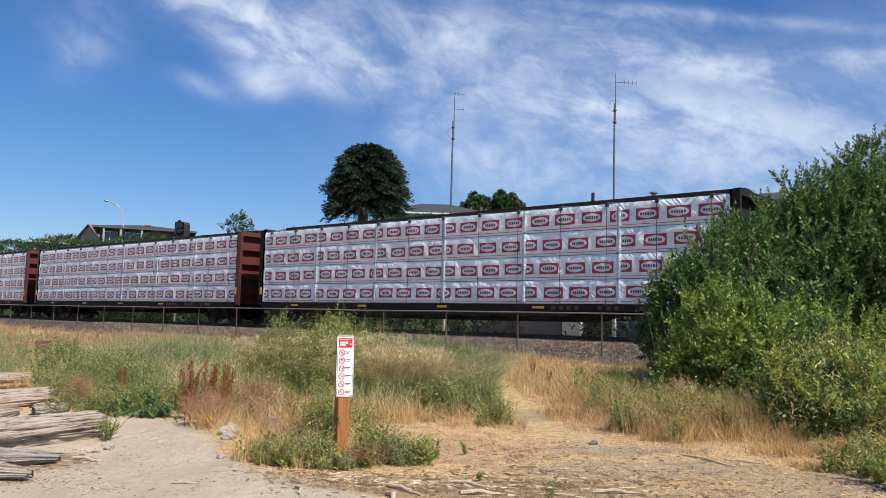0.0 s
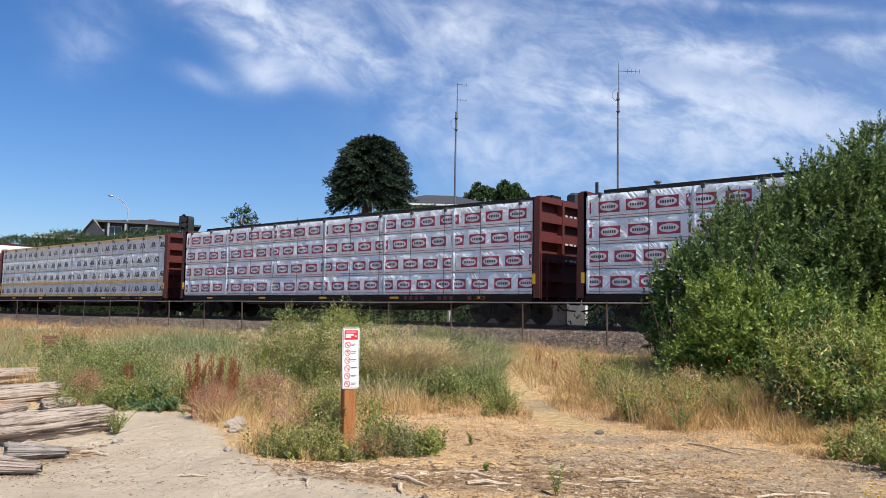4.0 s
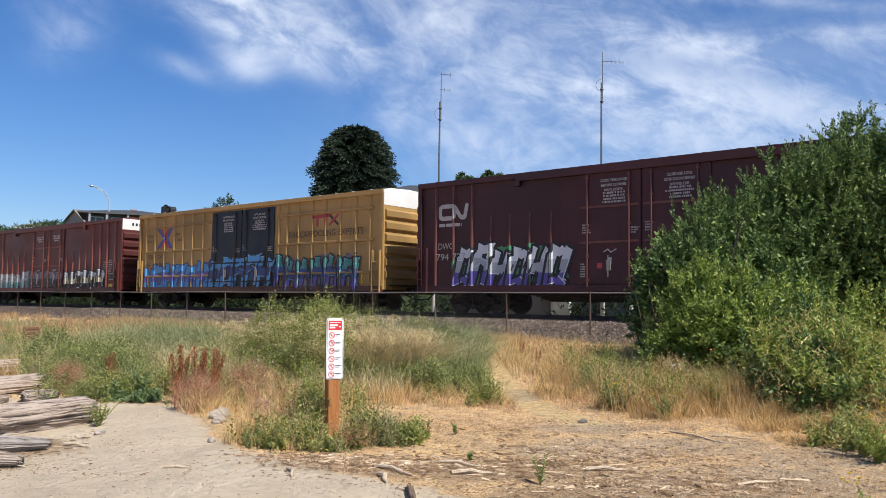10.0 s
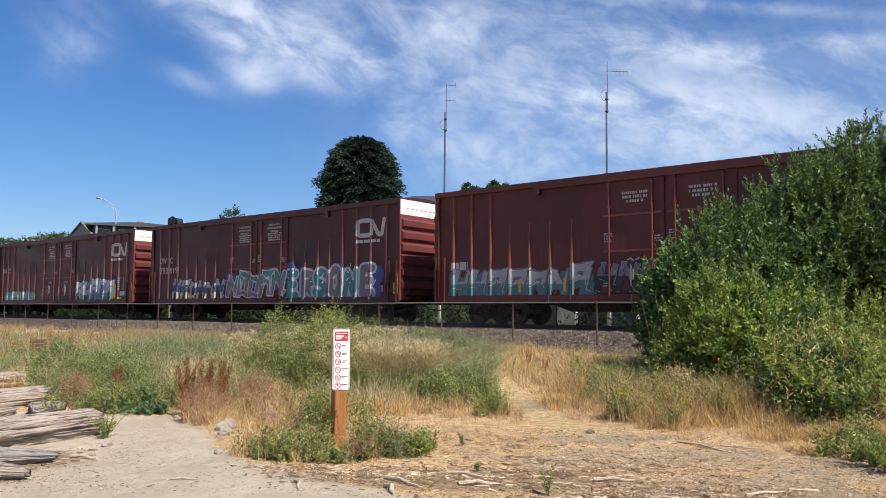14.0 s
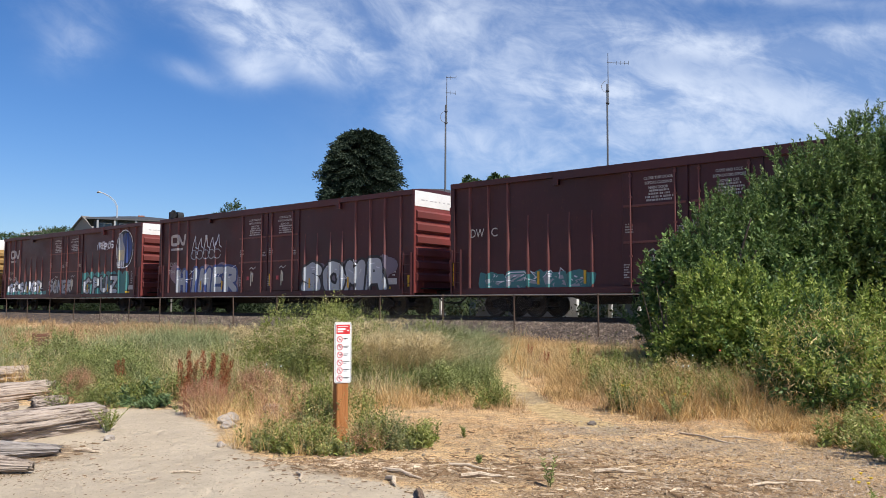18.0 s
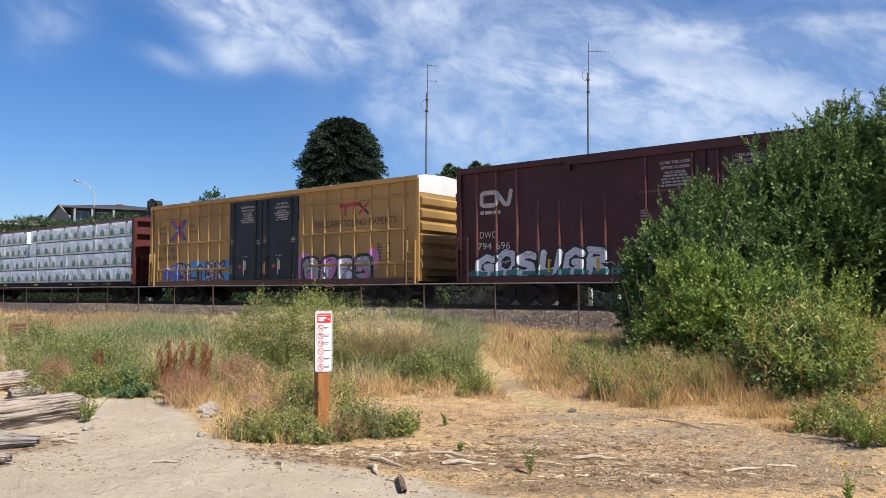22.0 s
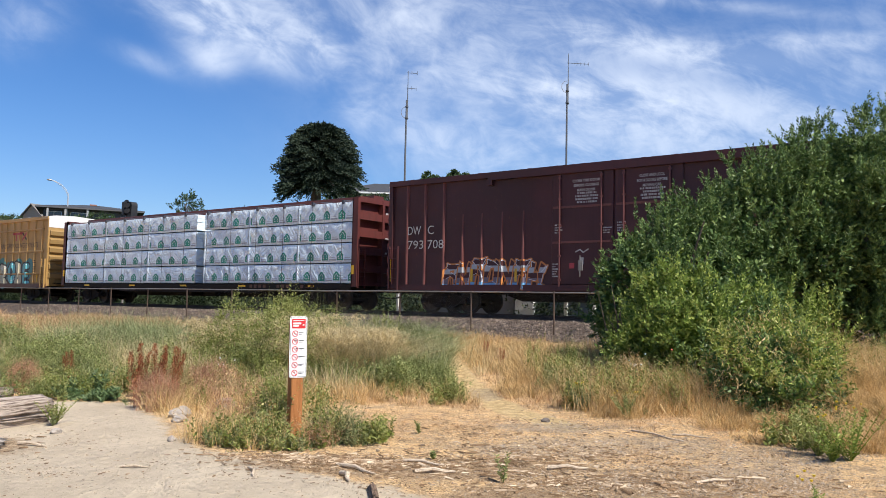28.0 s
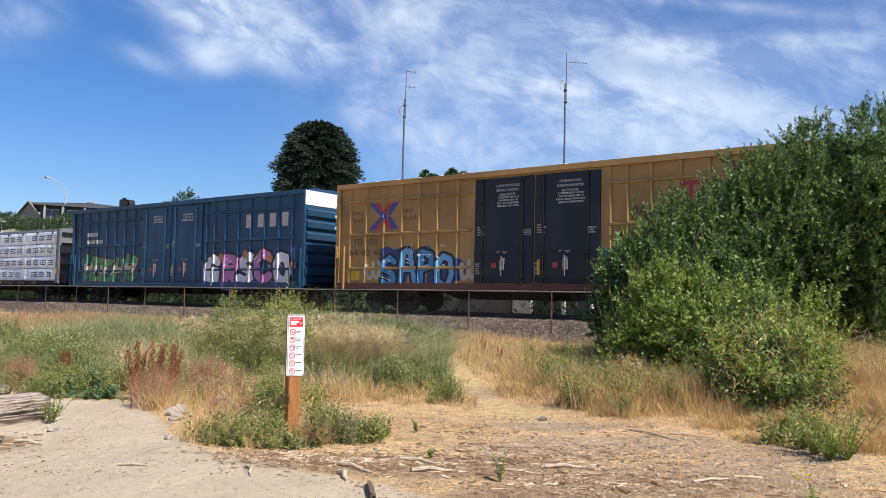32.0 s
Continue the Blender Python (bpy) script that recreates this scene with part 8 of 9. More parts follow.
def weeds(name, label, mat, spots, rng, m=20, leaf=(0.035, 0.08, 0.38), stem=0.006):
    """Leafy stems: each a thin stalk with leaves all the way up."""
    out = []
    for r, d, rr, rd, n, h0, h1 in spots:
        p = patch(r, d, rr, rd, n, rng)
        n = len(p)
        clump = np.array([noise.noise(Vector((x * 1.4, y * 1.4, 9.3))) for x, y in p])
        h = rng.uniform(h0, h1, n) * (1 + 0.5 * clump) * rng.choice([0.6, 0.85, 1.0, 1.12], n, p=[0.2, 0.3, 0.35, 0.15])
        z = ground_z(p[:, 0], p[:, 1]) - 0.02
        out.append(blades(p, z, h, np.full(n, stem), rng.uniform(0.0, 0.15, n), rng))
        ax = unit(np.concatenate([rng.normal(0, 0.16, (n, 2)), np.ones((n, 1))], 1))
        k = (np.arange(m)[None, :, None] + rng.uniform(0, 1, (n, m, 1))) / m
        base = np.concatenate([p, z[:, None]], 1)[:, None] + ax[:, None] * h[:, None, None] * (0.12 + 0.88 * k)
        ang = rng.uniform(0, 6.3, (n, m))
        la = np.stack([np.cos(ang), np.sin(ang), rng.uniform(0.2, 1.1, (n, m))], -1)
        sz = rng.uniform(leaf[0], leaf[1], (n, m)) * (1.15 - 0.55 * k[..., 0])
        out.append(leaves(base.reshape(-1, 3), la.reshape(-1, 3), sz.ravel(), sz.ravel() * leaf[2], rng))
    v, f = stack(out)
    return tagged(new(name, array_mesh(name, v, f, mat)), label, "weeds", kind="stuff")


def build_growth():
    rng = np.random.default_rng(21)
    grass("dry_grass", "tall sunburnt golden grass", "dry", [
        (-11.0, 22.5, 5.0, 4.0, 9000, 0.25, 0.5, 0.6), (-5.8, 24.0, 3.0, 2.0, 3000, 0.25, 0.45, 0.6), (2.9, 17.6, 1.9, 2.8, 15000, 0.18, 0.4, 0.9), (2.9, 14.4, 0.9, 1.4, 9000, 0.2, 0.46, 0.9), (2.3, 13.2, 0.6, 0.8, 4200, 0.12, 0.32, 1.1),
        (4.6, 16.5, 1.6, 2.0, 3000, 0.3, 0.6, 0.5), (3.6, 12.7, 1.0, 0.8, 4500, 0.35, 0.7, 0.6), (3.3, 11.6, 0.9, 0.7, 4200, 0.25, 0.6, 0.8), (3.4, 10.9, 0.7, 0.35, 1600, 0.12, 0.35, 1.0), (5.0, 10.3, 0.8, 0.3, 1400, 0.08, 0.24, 1.2), (6.2, 10.2, 0.5, 0.6, 2600, 0.25, 0.6, 1.1), (6.4, 9.4, 0.4, 0.6, 1800, 0.25, 0.6, 1.1), (6.6, 12.7, 1.1, 0.6, 5000, 0.4, 0.75, 1.0), (8.0, 13.2, 1.4, 0.5, 3500, 0.4, 0.8, 0.9), (7.1, 11.7, 0.8, 0.9, 12000, 0.4, 0.8, 1.3), (4.6, 10.45, 0.6, 0.25, 1200, 0.15, 0.42, 0.9), (4.2, 11.1, 0.5, 0.5, 1100, 0.35, 0.75, 0.7), (6.35, 11.2, 0.45, 0.5, 2200, 0.45, 0.9, 1.2), (7.6, 13.0, 0.9, 0.5, 5000, 0.5, 0.95, 1.2), (5.3, 9.9, 1.0, 0.4, 3600, 0.06, 0.2, 1.4), (5.3, 8.9, 0.5, 0.8, 5000, 0.1, 0.32, 1.5), (4.5, 9.2, 0.6, 0.4, 1800, 0.04, 0.14, 1.6), (-1.4, 9.2, 0.8, 0.5, 260, 0.12, 0.28, 0.9), (4.6, 10.0, 0.7, 0.35, 2200, 0.08, 0.22, 1.4), (6.7, 10.7, 0.5, 0.8, 5500, 0.25, 0.55, 1.3),
        (8.2, 12.4, 1.3, 1.0, 5000, 0.35, 0.7, 1.0), (6.0, 11.4, 0.9, 0.5, 2600, 0.2, 0.45, 0.7), (0.2, 12.9, 2.2, 0.9, 4200, 0.12, 0.36, 1.1), (-2.3, 12.0, 1.5, 1.2, 2600, 0.2, 0.45, 1.1),
        (-1.4, 9.6, 1.0, 0.7, 3200, 0.15, 0.42, 0.8), (-7.0, 17.5, 2.8, 2.2, 3600, 0.3, 0.6, 0.6), (0.2, 20.5, 2.5, 1.6, 2500, 0.3, 0.5, 0.5), (1.0, 24.0, 5.0, 1.2, 2000, 0.12, 0.25, 0.5), (-5.0, 15.0, 2.0, 1.6, 2200, 0.25, 0.5, 0.8)], rng)
    grass("field_grass", "low sunburnt grass across the far field", "field", [
        (-16.0, 29.0, 9.0, 9.0, 34000, 0.2, 0.42, 0.7), (-8.0, 24.0, 5.0, 4.0, 14000, 0.2, 0.42, 0.7), (-13.0, 19.5, 4.0, 3.0, 8000, 0.2, 0.42, 0.7), (-30.0, 42.0, 10.0, 10.0, 16000, 0.25, 0.5, 0.7), (-1.0, 22.5, 5.0, 2.2, 5000, 0.12, 0.28, 0.7)], rng, (0.012, 0.028))
    grass("field_weeds", "patches of dull green grass across the far field", "dune", [
        (-15.0, 24.0, 5.0, 2.4, 5000, 0.25, 0.5, 0.7), (-11.0, 20.5, 3.0, 1.6, 3500, 0.25, 0.5, 0.7), (-19.0, 32.0, 4.0, 3.0, 3500, 0.25, 0.5, 0.7)], rng, (0.012, 0.025))
    grass("straw_litter", "flattened dry straw and short stubble over bare ground", "straw", [
        (1.2, 11.6, 2.8, 1.8, 17000, 0.02, 0.075, 2.6), (2.6, 9.9, 2.9, 1.4, 9000, 0.015, 0.05, 3.2), (0.3, 9.9, 1.7, 1.3, 11000, 0.015, 0.05, 3.2), (4.6, 10.6, 2.4, 1.0, 9000, 0.02, 0.08, 2.4),
        (-0.4, 8.6, 1.4, 0.8, 4000, 0.012, 0.04, 3.5), (2.2, 8.4, 2.6, 0.9, 5000, 0.012, 0.04, 3.5), (1.0, 14.5, 1.8, 2.4, 8000, 0.04, 0.13, 1.8), (4.6, 8.8, 1.6, 1.2, 4000, 0.012, 0.05, 3.2), (1.6, 12.6, 2.2, 1.0, 6000, 0.06, 0.2, 1.2), (0.9, 7.5, 2.4, 0.9, 12000, 0.012, 0.045, 3.2), (3.0, 8.9, 2.2, 1.0, 7000, 0.012, 0.05, 3.2), (3.2, 7.4, 1.8, 0.9, 10000, 0.012, 0.05, 3.0)], rng, (0.004, 0.009))
    grass("seed_grass", "pale straw-coloured grass with nodding seed heads", "seed", [
        (-0.75, 15.0, 0.8, 0.6, 11000, 0.6, 0.95, 1.4), (-2.2, 16.6, 1.5, 1.4, 1100, 0.6, 0.95, 0.9), (-6.4, 15.5, 1.8, 1.6, 1600, 0.3, 0.65, 0.8), (-4.9, 16.6, 1.4, 1.4, 3400, 0.4, 0.8, 1.0), (-4.0, 14.6, 0.9, 1.0, 1700, 0.3, 0.65, 1.0), (-7.5, 18.6, 1.6, 1.2, 1800, 0.5, 0.85, 0.9), (-1.6, 13.0, 1.3, 0.7, 1200, 0.25, 0.55, 0.6), (-9.5, 18.5, 2.4, 1.6, 1400, 0.4, 0.7, 0.7), (7.1, 11.9, 1.0, 1.0, 3500, 0.3, 0.62, 1.1), (8.0, 12.8, 1.4, 0.7, 2500, 0.4, 0.75, 1.0), (3.6, 12.8, 1.0, 0.7, 2200, 0.3, 0.65, 0.8), (2.6, 17.0, 2.0, 2.4, 4000, 0.2, 0.4, 0.9)], rng, (0.006, 0.013))
    grass("dune_grass", "grey-green dune grass in tall tufts", "dune", [
        (0.35, 17.5, 1.05, 2.1, 16000, 0.55, 0.95, 1.0), (-6.2, 19.5, 1.8, 2.4, 13000, 0.6, 0.98, 1.0), (-2.6, 19.2, 1.8, 1.6, 5000, 0.75, 1.05, 0.8), (0.3, 14.8, 0.8, 0.9, 4500, 0.35, 0.65, 0.8), (-7.8, 20.5, 1.8, 1.6, 4500, 0.5, 0.8, 0.9),
        (-9.5, 19.0, 2.0, 1.8, 2600, 0.4, 0.75, 0.6), (-5.2, 14.6, 0.8, 1.0, 900, 0.35, 0.65, 0.8), (-13.0, 24.0, 3.0, 3.0, 2200, 0.3, 0.55, 0.5), (-0.9, 9.3, 0.45, 0.35, 130, 0.15, 0.35, 1.0)], rng, (0.005, 0.011))
    weeds("yarrow_weeds", "rank yellow-green weeds with small pale flower heads", "weed", [
        (-2.3, 16.2, 1.35, 1.5, 1800, 0.88, 1.24), (-3.3, 15.4, 0.9, 1.2, 600, 0.6, 1.0), (-1.9, 14.2, 1.2, 0.9, 620, 0.4, 0.75), (-1.4, 9.15, 0.75, 0.5, 260, 0.14, 0.4), (-1.5, 10.3, 0.5, 0.5, 150, 0.4, 0.72), (-0.3, 9.5, 0.3, 0.3, 90, 0.14, 0.34), (-1.65, 9.2, 0.35, 0.35, 150, 0.12, 0.32), (-2.1, 12.3, 1.3, 0.8, 260, 0.25, 0.5), (0.6, 12.7, 1.2, 0.5, 120, 0.15, 0.35), (4.5, 8.75, 0.45, 0.5, 70, 0.2, 0.45), (5.0, 9.6, 0.4, 0.5, 60, 0.2, 0.5), (-1.7, 10.3, 0.5, 0.5, 70, 0.2, 0.42),
        (-0.95, 9.35, 0.3, 0.3, 120, 0.25, 0.5), (-6.9, 17.0, 1.2, 1.0, 520, 0.35, 0.7), (-5.1, 13.7, 0.9, 0.8, 360, 0.2, 0.5), (-4.1, 10.1, 0.25, 0.35, 60, 0.15, 0.4), (-4.9, 10.6, 0.4, 0.3, 60, 0.15, 0.35), (2.9, 13.3, 0.45, 0.4, 110, 0.4, 0.8), (-10.5, 17.5, 2.0, 1.4, 420, 0.3, 0.6), (-0.6, 15.8, 1.2, 1.2, 420, 0.5, 0.85), (3.7, 12.4, 0.8, 0.5, 160, 0.3, 0.6), (2.9, 14.2, 0.6, 1.0, 170, 0.4, 0.85), (3.9, 11.3, 0.8, 0.5, 200, 0.3, 0.75), (3.0, 11.8, 0.6, 0.6, 130, 0.3, 0.7), (5.4, 10.8, 0.6, 0.5, 130, 0.3, 0.7), (6.6, 11.6, 0.8, 0.6, 150, 0.4, 0.9), (6.9, 12.6, 1.2, 0.5, 300, 0.4, 0.8), (8.4, 13.0, 1.2, 0.5, 220, 0.4, 0.85)], rng)
    weeds("green_herbs", "fresh green leafy weeds", "herb", [
        (-5.9, 14.6, 1.0, 0.8, 620, 0.45, 0.8), (-7.0, 16.2, 1.1, 0.8, 520, 0.4, 0.75), (-6.2, 16.0, 1.2, 0.9, 420, 0.5, 0.8), (0.1, 13.8, 1.1, 0.7, 1300, 0.25, 0.6), (-0.9, 13.8, 0.8, 0.5, 350, 0.25, 0.5), (-4.55, 11.9, 0.62, 0.6, 420, 0.18, 0.4), (-6.7, 15.3, 1.0, 0.8, 500, 0.35, 0.7), (-3.7, 13.4, 0.5, 0.5, 240, 0.3, 0.6),
        (-5.55, 12.8, 0.5, 0.4, 200, 0.2, 0.4), (3.2, 15.3, 0.3, 0.5, 26, 0.5, 0.9), (2.5, 13.0, 0.3, 0.3, 70, 0.3, 0.6), (0.9, 13.0, 0.3, 0.3, 90, 0.2, 0.4), (3.6, 13.2, 0.6, 0.4, 120, 0.4, 0.8), (4.6, 11.9, 0.4, 0.3, 60, 0.3, 0.5)], rng, 22, (0.032, 0.065, 0.34))
    weeds("broad_leaved_weeds", "dark blue-green broad-leaved weeds beside the sand", "broad", [(-4.75, 12.9, 0.55, 0.35, 110, 0.14, 0.3), (-5.05, 13.6, 0.45, 0.4, 90, 0.25, 0.42)], rng, 14, (0.07, 0.14, 0.32))
    weeds("grey_wormwood", "grey-green bushy weeds round the sign post", "sage", [
        (-0.72, 9.35, 0.5, 0.4, 130, 0.14, 0.5), (-1.65, 9.0, 0.45, 0.3, 120, 0.12, 0.28), (-1.25, 9.0, 0.4, 0.35, 90, 0.12, 0.32), (0.2, 15.9, 0.7, 0.8, 320, 0.5, 0.85), (-4.9, 11.3, 0.35, 0.25, 160, 0.1, 0.25)], rng, 18, (0.03, 0.06, 0.3))
    weeds("pink_grass", "fine pinkish dry grass heads", "pink", [
        (-3.55, 11.7, 0.5, 0.5, 200, 0.2, 0.45), (-2.95, 13.6, 0.65, 0.5, 520, 0.25, 0.5), (-6.1, 13.9, 0.3, 0.3, 120, 0.3, 0.55), (-5.7, 16.3, 0.3, 0.4, 60, 0.4, 0.7), (2.2, 16.8, 0.4, 0.6, 60, 0.3, 0.5), (-2.4, 12.6, 0.7, 0.5, 240, 0.2, 0.4)], rng, 14, (0.02, 0.04, 0.25))


build_growth()


def clumps(name, label, mat, spots, leaf, rng, per=42, m=9, up=0.5):
    """Rounded leafy clumps of many sizes."""
    blobs = []
    for r, d, rr, rd, count, s0, s1, tall in spots:
        for x, y in patch(r, d, rr, rd, count, rng)[:count]:
            q = rng.uniform(s0, s1)
            blobs.append((x, y, float(ground_z(x, y)) + q * tall * 0.45, q * rng.uniform(0.75, 1.2), q * rng.uniform(0.75, 1.2), q * tall * rng.uniform(0.7, 1.15)))
    v, f = sprigs(blobs, int(len(blobs) * per), m, (0.1, 0.26), leaf, rng, mat, up, 0.12, 0.4, 2.5)
    return tagged(new(name, array_mesh(name, v, f, mat)), label, "weeds", kind="stuff")


def build_clumps():
    rng = np.random.default_rng(77)
    clumps("weed_clumps", "lumpy clumps of yellow-green weeds", "weed", [(-2.3, 15.8, 1.5, 1.6, 80, 0.2, 0.42, 2.5), (-3.4, 14.6, 0.9, 1.2, 12, 0.2, 0.4, 1.3), (-1.4, 9.1, 0.8, 0.4, 13, 0.08, 0.16, 1.0), (-1.7, 10.4, 0.5, 0.4, 4, 0.12, 0.22, 1.2), (-6.8, 17.2, 1.3, 1.2, 16, 0.2, 0.45, 1.1),
                                                                             (-0.3, 16.0, 1.0, 1.6, 12, 0.25, 0.45, 1.5), (-10.5, 18.5, 2.4, 1.8, 18, 0.2, 0.45, 1.0), (3.6, 12.8, 0.9, 0.6, 9, 0.15, 0.3, 1.3), (-5.2, 13.4, 0.8, 0.8, 10, 0.12, 0.28, 1.0)], (0.03, 0.075, 0.35), rng)
    clumps("herb_clumps", "clumps of fresh green leafy weeds", "herb", [(0.05, 13.9, 1.1, 0.8, 40, 0.08, 0.19, 1.7), (-6.9, 15.6, 0.9, 0.8, 14, 0.2, 0.4, 1.2), (-6.3, 15.0, 1.2, 0.9, 24, 0.2, 0.42, 1.7), (-4.6, 12.0, 0.6, 0.5, 12, 0.12, 0.26, 1.0), (-3.6, 13.6, 0.5, 0.5, 6, 0.2, 0.35, 1.2), (-5.6, 13.0, 0.5, 0.5, 8, 0.12, 0.24, 1.0),
                                                                       (-2.6, 15.0, 0.9, 0.9, 8, 0.2, 0.4, 1.3)], (0.034, 0.07, 0.42), rng, 60)
    clumps("grey_clumps", "clumps of grey-green weeds by the sign", "sage", [(-0.7, 9.4, 0.55, 0.45, 13, 0.07, 0.17, 1.5), (-1.3, 9.3, 0.5, 0.4, 4, 0.1, 0.18, 1.1), (0.2, 16.3, 0.95, 1.9, 34, 0.18, 0.38, 1.6), (-5.9, 18.5, 1.6, 1.8, 24, 0.2, 0.45, 1.2)], (0.03, 0.065, 0.3), rng)
    clumps("russet_clumps", "fluffy russet-pink clumps of dried sorrel", "pink", [(-3.5, 11.8, 0.4, 0.3, 34, 0.1, 0.2, 1.4), (-2.95, 13.3, 0.6, 0.5, 12, 0.14, 0.26, 1.3), (-6.0, 13.9, 0.3, 0.3, 3, 0.15, 0.25, 1.4), (-2.3, 12.0, 0.6, 0.5, 6, 0.1, 0.2, 1.2), (-1.0, 8.95, 0.28, 0.2, 9, 0.06, 0.12, 1.3), (-2.0, 10.2, 0.4, 0.3, 5, 0.1, 0.18, 1.1)], (0.018, 0.04, 0.25), rng, 90, 12, 0.6)
    # pale flower heads on the tall weeds
    p = patch(-2.3, 16.0, 1.6, 1.6, 900, rng)
    blobs = [(x, y, float(ground_z(x, y)) + rng.uniform(0.6, 1.12), 0.055, 0.055, 0.035) for x, y in p]
    tagged(new("flower_heads", array_mesh("flower_heads", *sprigs(blobs, len(blobs) * 9, 5, (0.02, 0.05), (0.018, 0.034, 0.6), rng, "seed", 0.7, 0.0, 0.2), "seed")), "pale flat flower heads on tall weeds", "flowers", kind="stuff")
    p = patch(-0.7, 14.9, 0.85, 0.65, 1300, rng)
    heads = [(x, y, float(ground_z(x, y)) + rng.uniform(0.5, 0.9), 0.03, 0.03, 0.07) for x, y in p]
    tagged(new("seed_heads", array_mesh("seed_heads", *sprigs(heads, len(heads) * 9, 5, (0.03, 0.07), (0.02, 0.045, 0.35), rng, "seed", 0.5, 0.0, 0.2, droop=0.5), "seed")), "pale straw-coloured seed heads of tall grass", "seed heads", kind="stuff")
    clumps("dry_clumps", "clumps of brown dried weeds", "dry", [(-2.2, 12.6, 1.2, 0.9, 14, 0.12, 0.28, 1.1), (3.8, 12.6, 1.0, 0.6, 12, 0.15, 0.3, 1.3), (3.0, 15.6, 1.0, 1.4, 12, 0.15, 0.35, 1.0), (5.2, 11.8, 0.9, 0.4, 8, 0.12, 0.25, 1.2), (-1.7, 10.0, 0.8, 0.5, 8, 0.1, 0.22, 1.2), (-3.0, 16.5, 1.2, 1.2, 10, 0.25, 0.4, 1.6)], (0.025, 0.06, 0.25), rng)


build_clumps()


def build_docks():
    rng = np.random.default_rng(31)
    kinds = []
    for i in range(3):
        P, A, S = [], [], []
        g = Geo()
        for _ in range(3 + i):
            a, l = rng.uniform(0, 6.3), rng.uniform(0.08, 0.27)
            H = rng.uniform(0.65, 1.0)
            tip = Vector((math.cos(a) * l, math.sin(a) * l, H))
            g.tube([(0, 0, -0.03), tip * 0.5, tip], [0.008, 0.006, 0.003], 5)
            for k in range(420):
                u = 0.25 + 0.75 * k / 419
                ang = rng.uniform(0, 6.3)
                rad = 0.075 * (1 - 0.75 * (u - 0.3) / 0.7) * rng.uniform(0.2, 1.3)
                P.append(tip * u + Vector((math.cos(ang) * rad, math.sin(ang) * rad, rng.uniform(-0.02, 0.02))))
                A.append((math.cos(ang), math.sin(ang), 1.5)), S.append(rng.uniform(0.014, 0.03))
        kinds.append((g.mesh("stalk", [M["dock"]]), array_mesh("seed_head", *leaves(np.array(P), np.array(A), np.array(S), np.array(S) * 0.7, rng), "dock")))
    for r, d, k, s in ((-3.95, 12.6, 1, 1.0), (-3.62, 12.5, 0, 1.0), (-3.4, 12.55, 0, 0.95), (-5.45, 14.0, 0, 0.75), (2.75, 16.2, 0, 0.5), (2.05, 15.6, 0, 0.5), (1.95, 17.6, 0, 0.5)):
        x, y, z = at_spot(r, d)
        dk = thing("dock_plant", "rust-red dried dock plant gone to seed", "plant", "dried dock plants", at=(x, y, z))
        dk.scale = (s, s, s)
        dk.rotation_euler = (0, 0, random.uniform(0, 6))
        part("stalk", kinds[k][0], "dock", dk)
        part("seed_head", kinds[k][1], "dock", dk)["kind"] = "stuff"
    # single young plants on the bare ground
    for x, y, h, mat, fl in ((-4.03, 6.3, 0.32, "herb", None), (-5.12, 6.66, 0.12, "herb", None), (-6.1, 7.65, 0.18, "herb", None), (-1.53, 6.95, 0.28, "leaf_light", "petal_yellow"), (-1.8, 9.0, 0.5, "leaf_light", "petal_yellow"), (-1.66, 9.12, 0.58, "leaf_light", "petal_yellow"),
                             (-1.98, 9.2, 0.46, "weed", None), (-5.3, 10.4, 0.42, "sage", "petal_yellow"), (-4.55, 10.15, 0.36, "herb", "petal_yellow"), (-4.4, 10.4, 0.12, "herb", None), (-9.98, 5.2, 0.36, "weed", None), (-9.86, 5.12, 0.2, "sage", None), (-2.9, 10.6, 0.12, "sage", None)):
        z = float(ground_z(x, y))
        pl = thing("young_plant", "small green plant" + (" with yellow flowers" if fl else " on bare ground"), "plant", at=(x, y, z))
        P, A, S = [], [], []
        g = Geo()
        for q in range(3 if h < 0.35 else 15):
            a, l = rng.uniform(0, 6.3), rng.uniform(0.05, 0.3 if h < 0.35 else 0.75) * h
            tip = Vector((math.cos(a) * l, math.sin(a) * l, h * rng.uniform(0.45, 1)))
            g.tube([(0, 0, -0.02), tip * 0.5, tip], [0.005, 0.004, 0.002], 5)
            for k in range(26):
                u = 0.1 + 0.9 * k / 25
                ang = k * 2.4
                P.append(tip * u), A.append((math.cos(ang), math.sin(ang), 0.6)), S.append(rng.uniform(0.035, 0.065) * (1.1 - 0.4 * u) * (0.8 + 0.5 * h))
        part("stalk", g, mat, pl)
        part("foliage", array_mesh("foliage", *leaves(np.array(P), np.array(A), np.array(S), np.array(S) * 0.35, rng), mat), mat, pl)
        if fl:
            for q in range(5):
                g = Geo()
                c = Vector((rng.uniform(-0.15, 0.15), rng.uniform(-0.15, 0.15), h * rng.uniform(0.85, 1.05)))
                g.tube([c, c + Vector((0, 0, 0.015))], [0.007, 0.014], 7)
                part("flower", g, fl, pl)
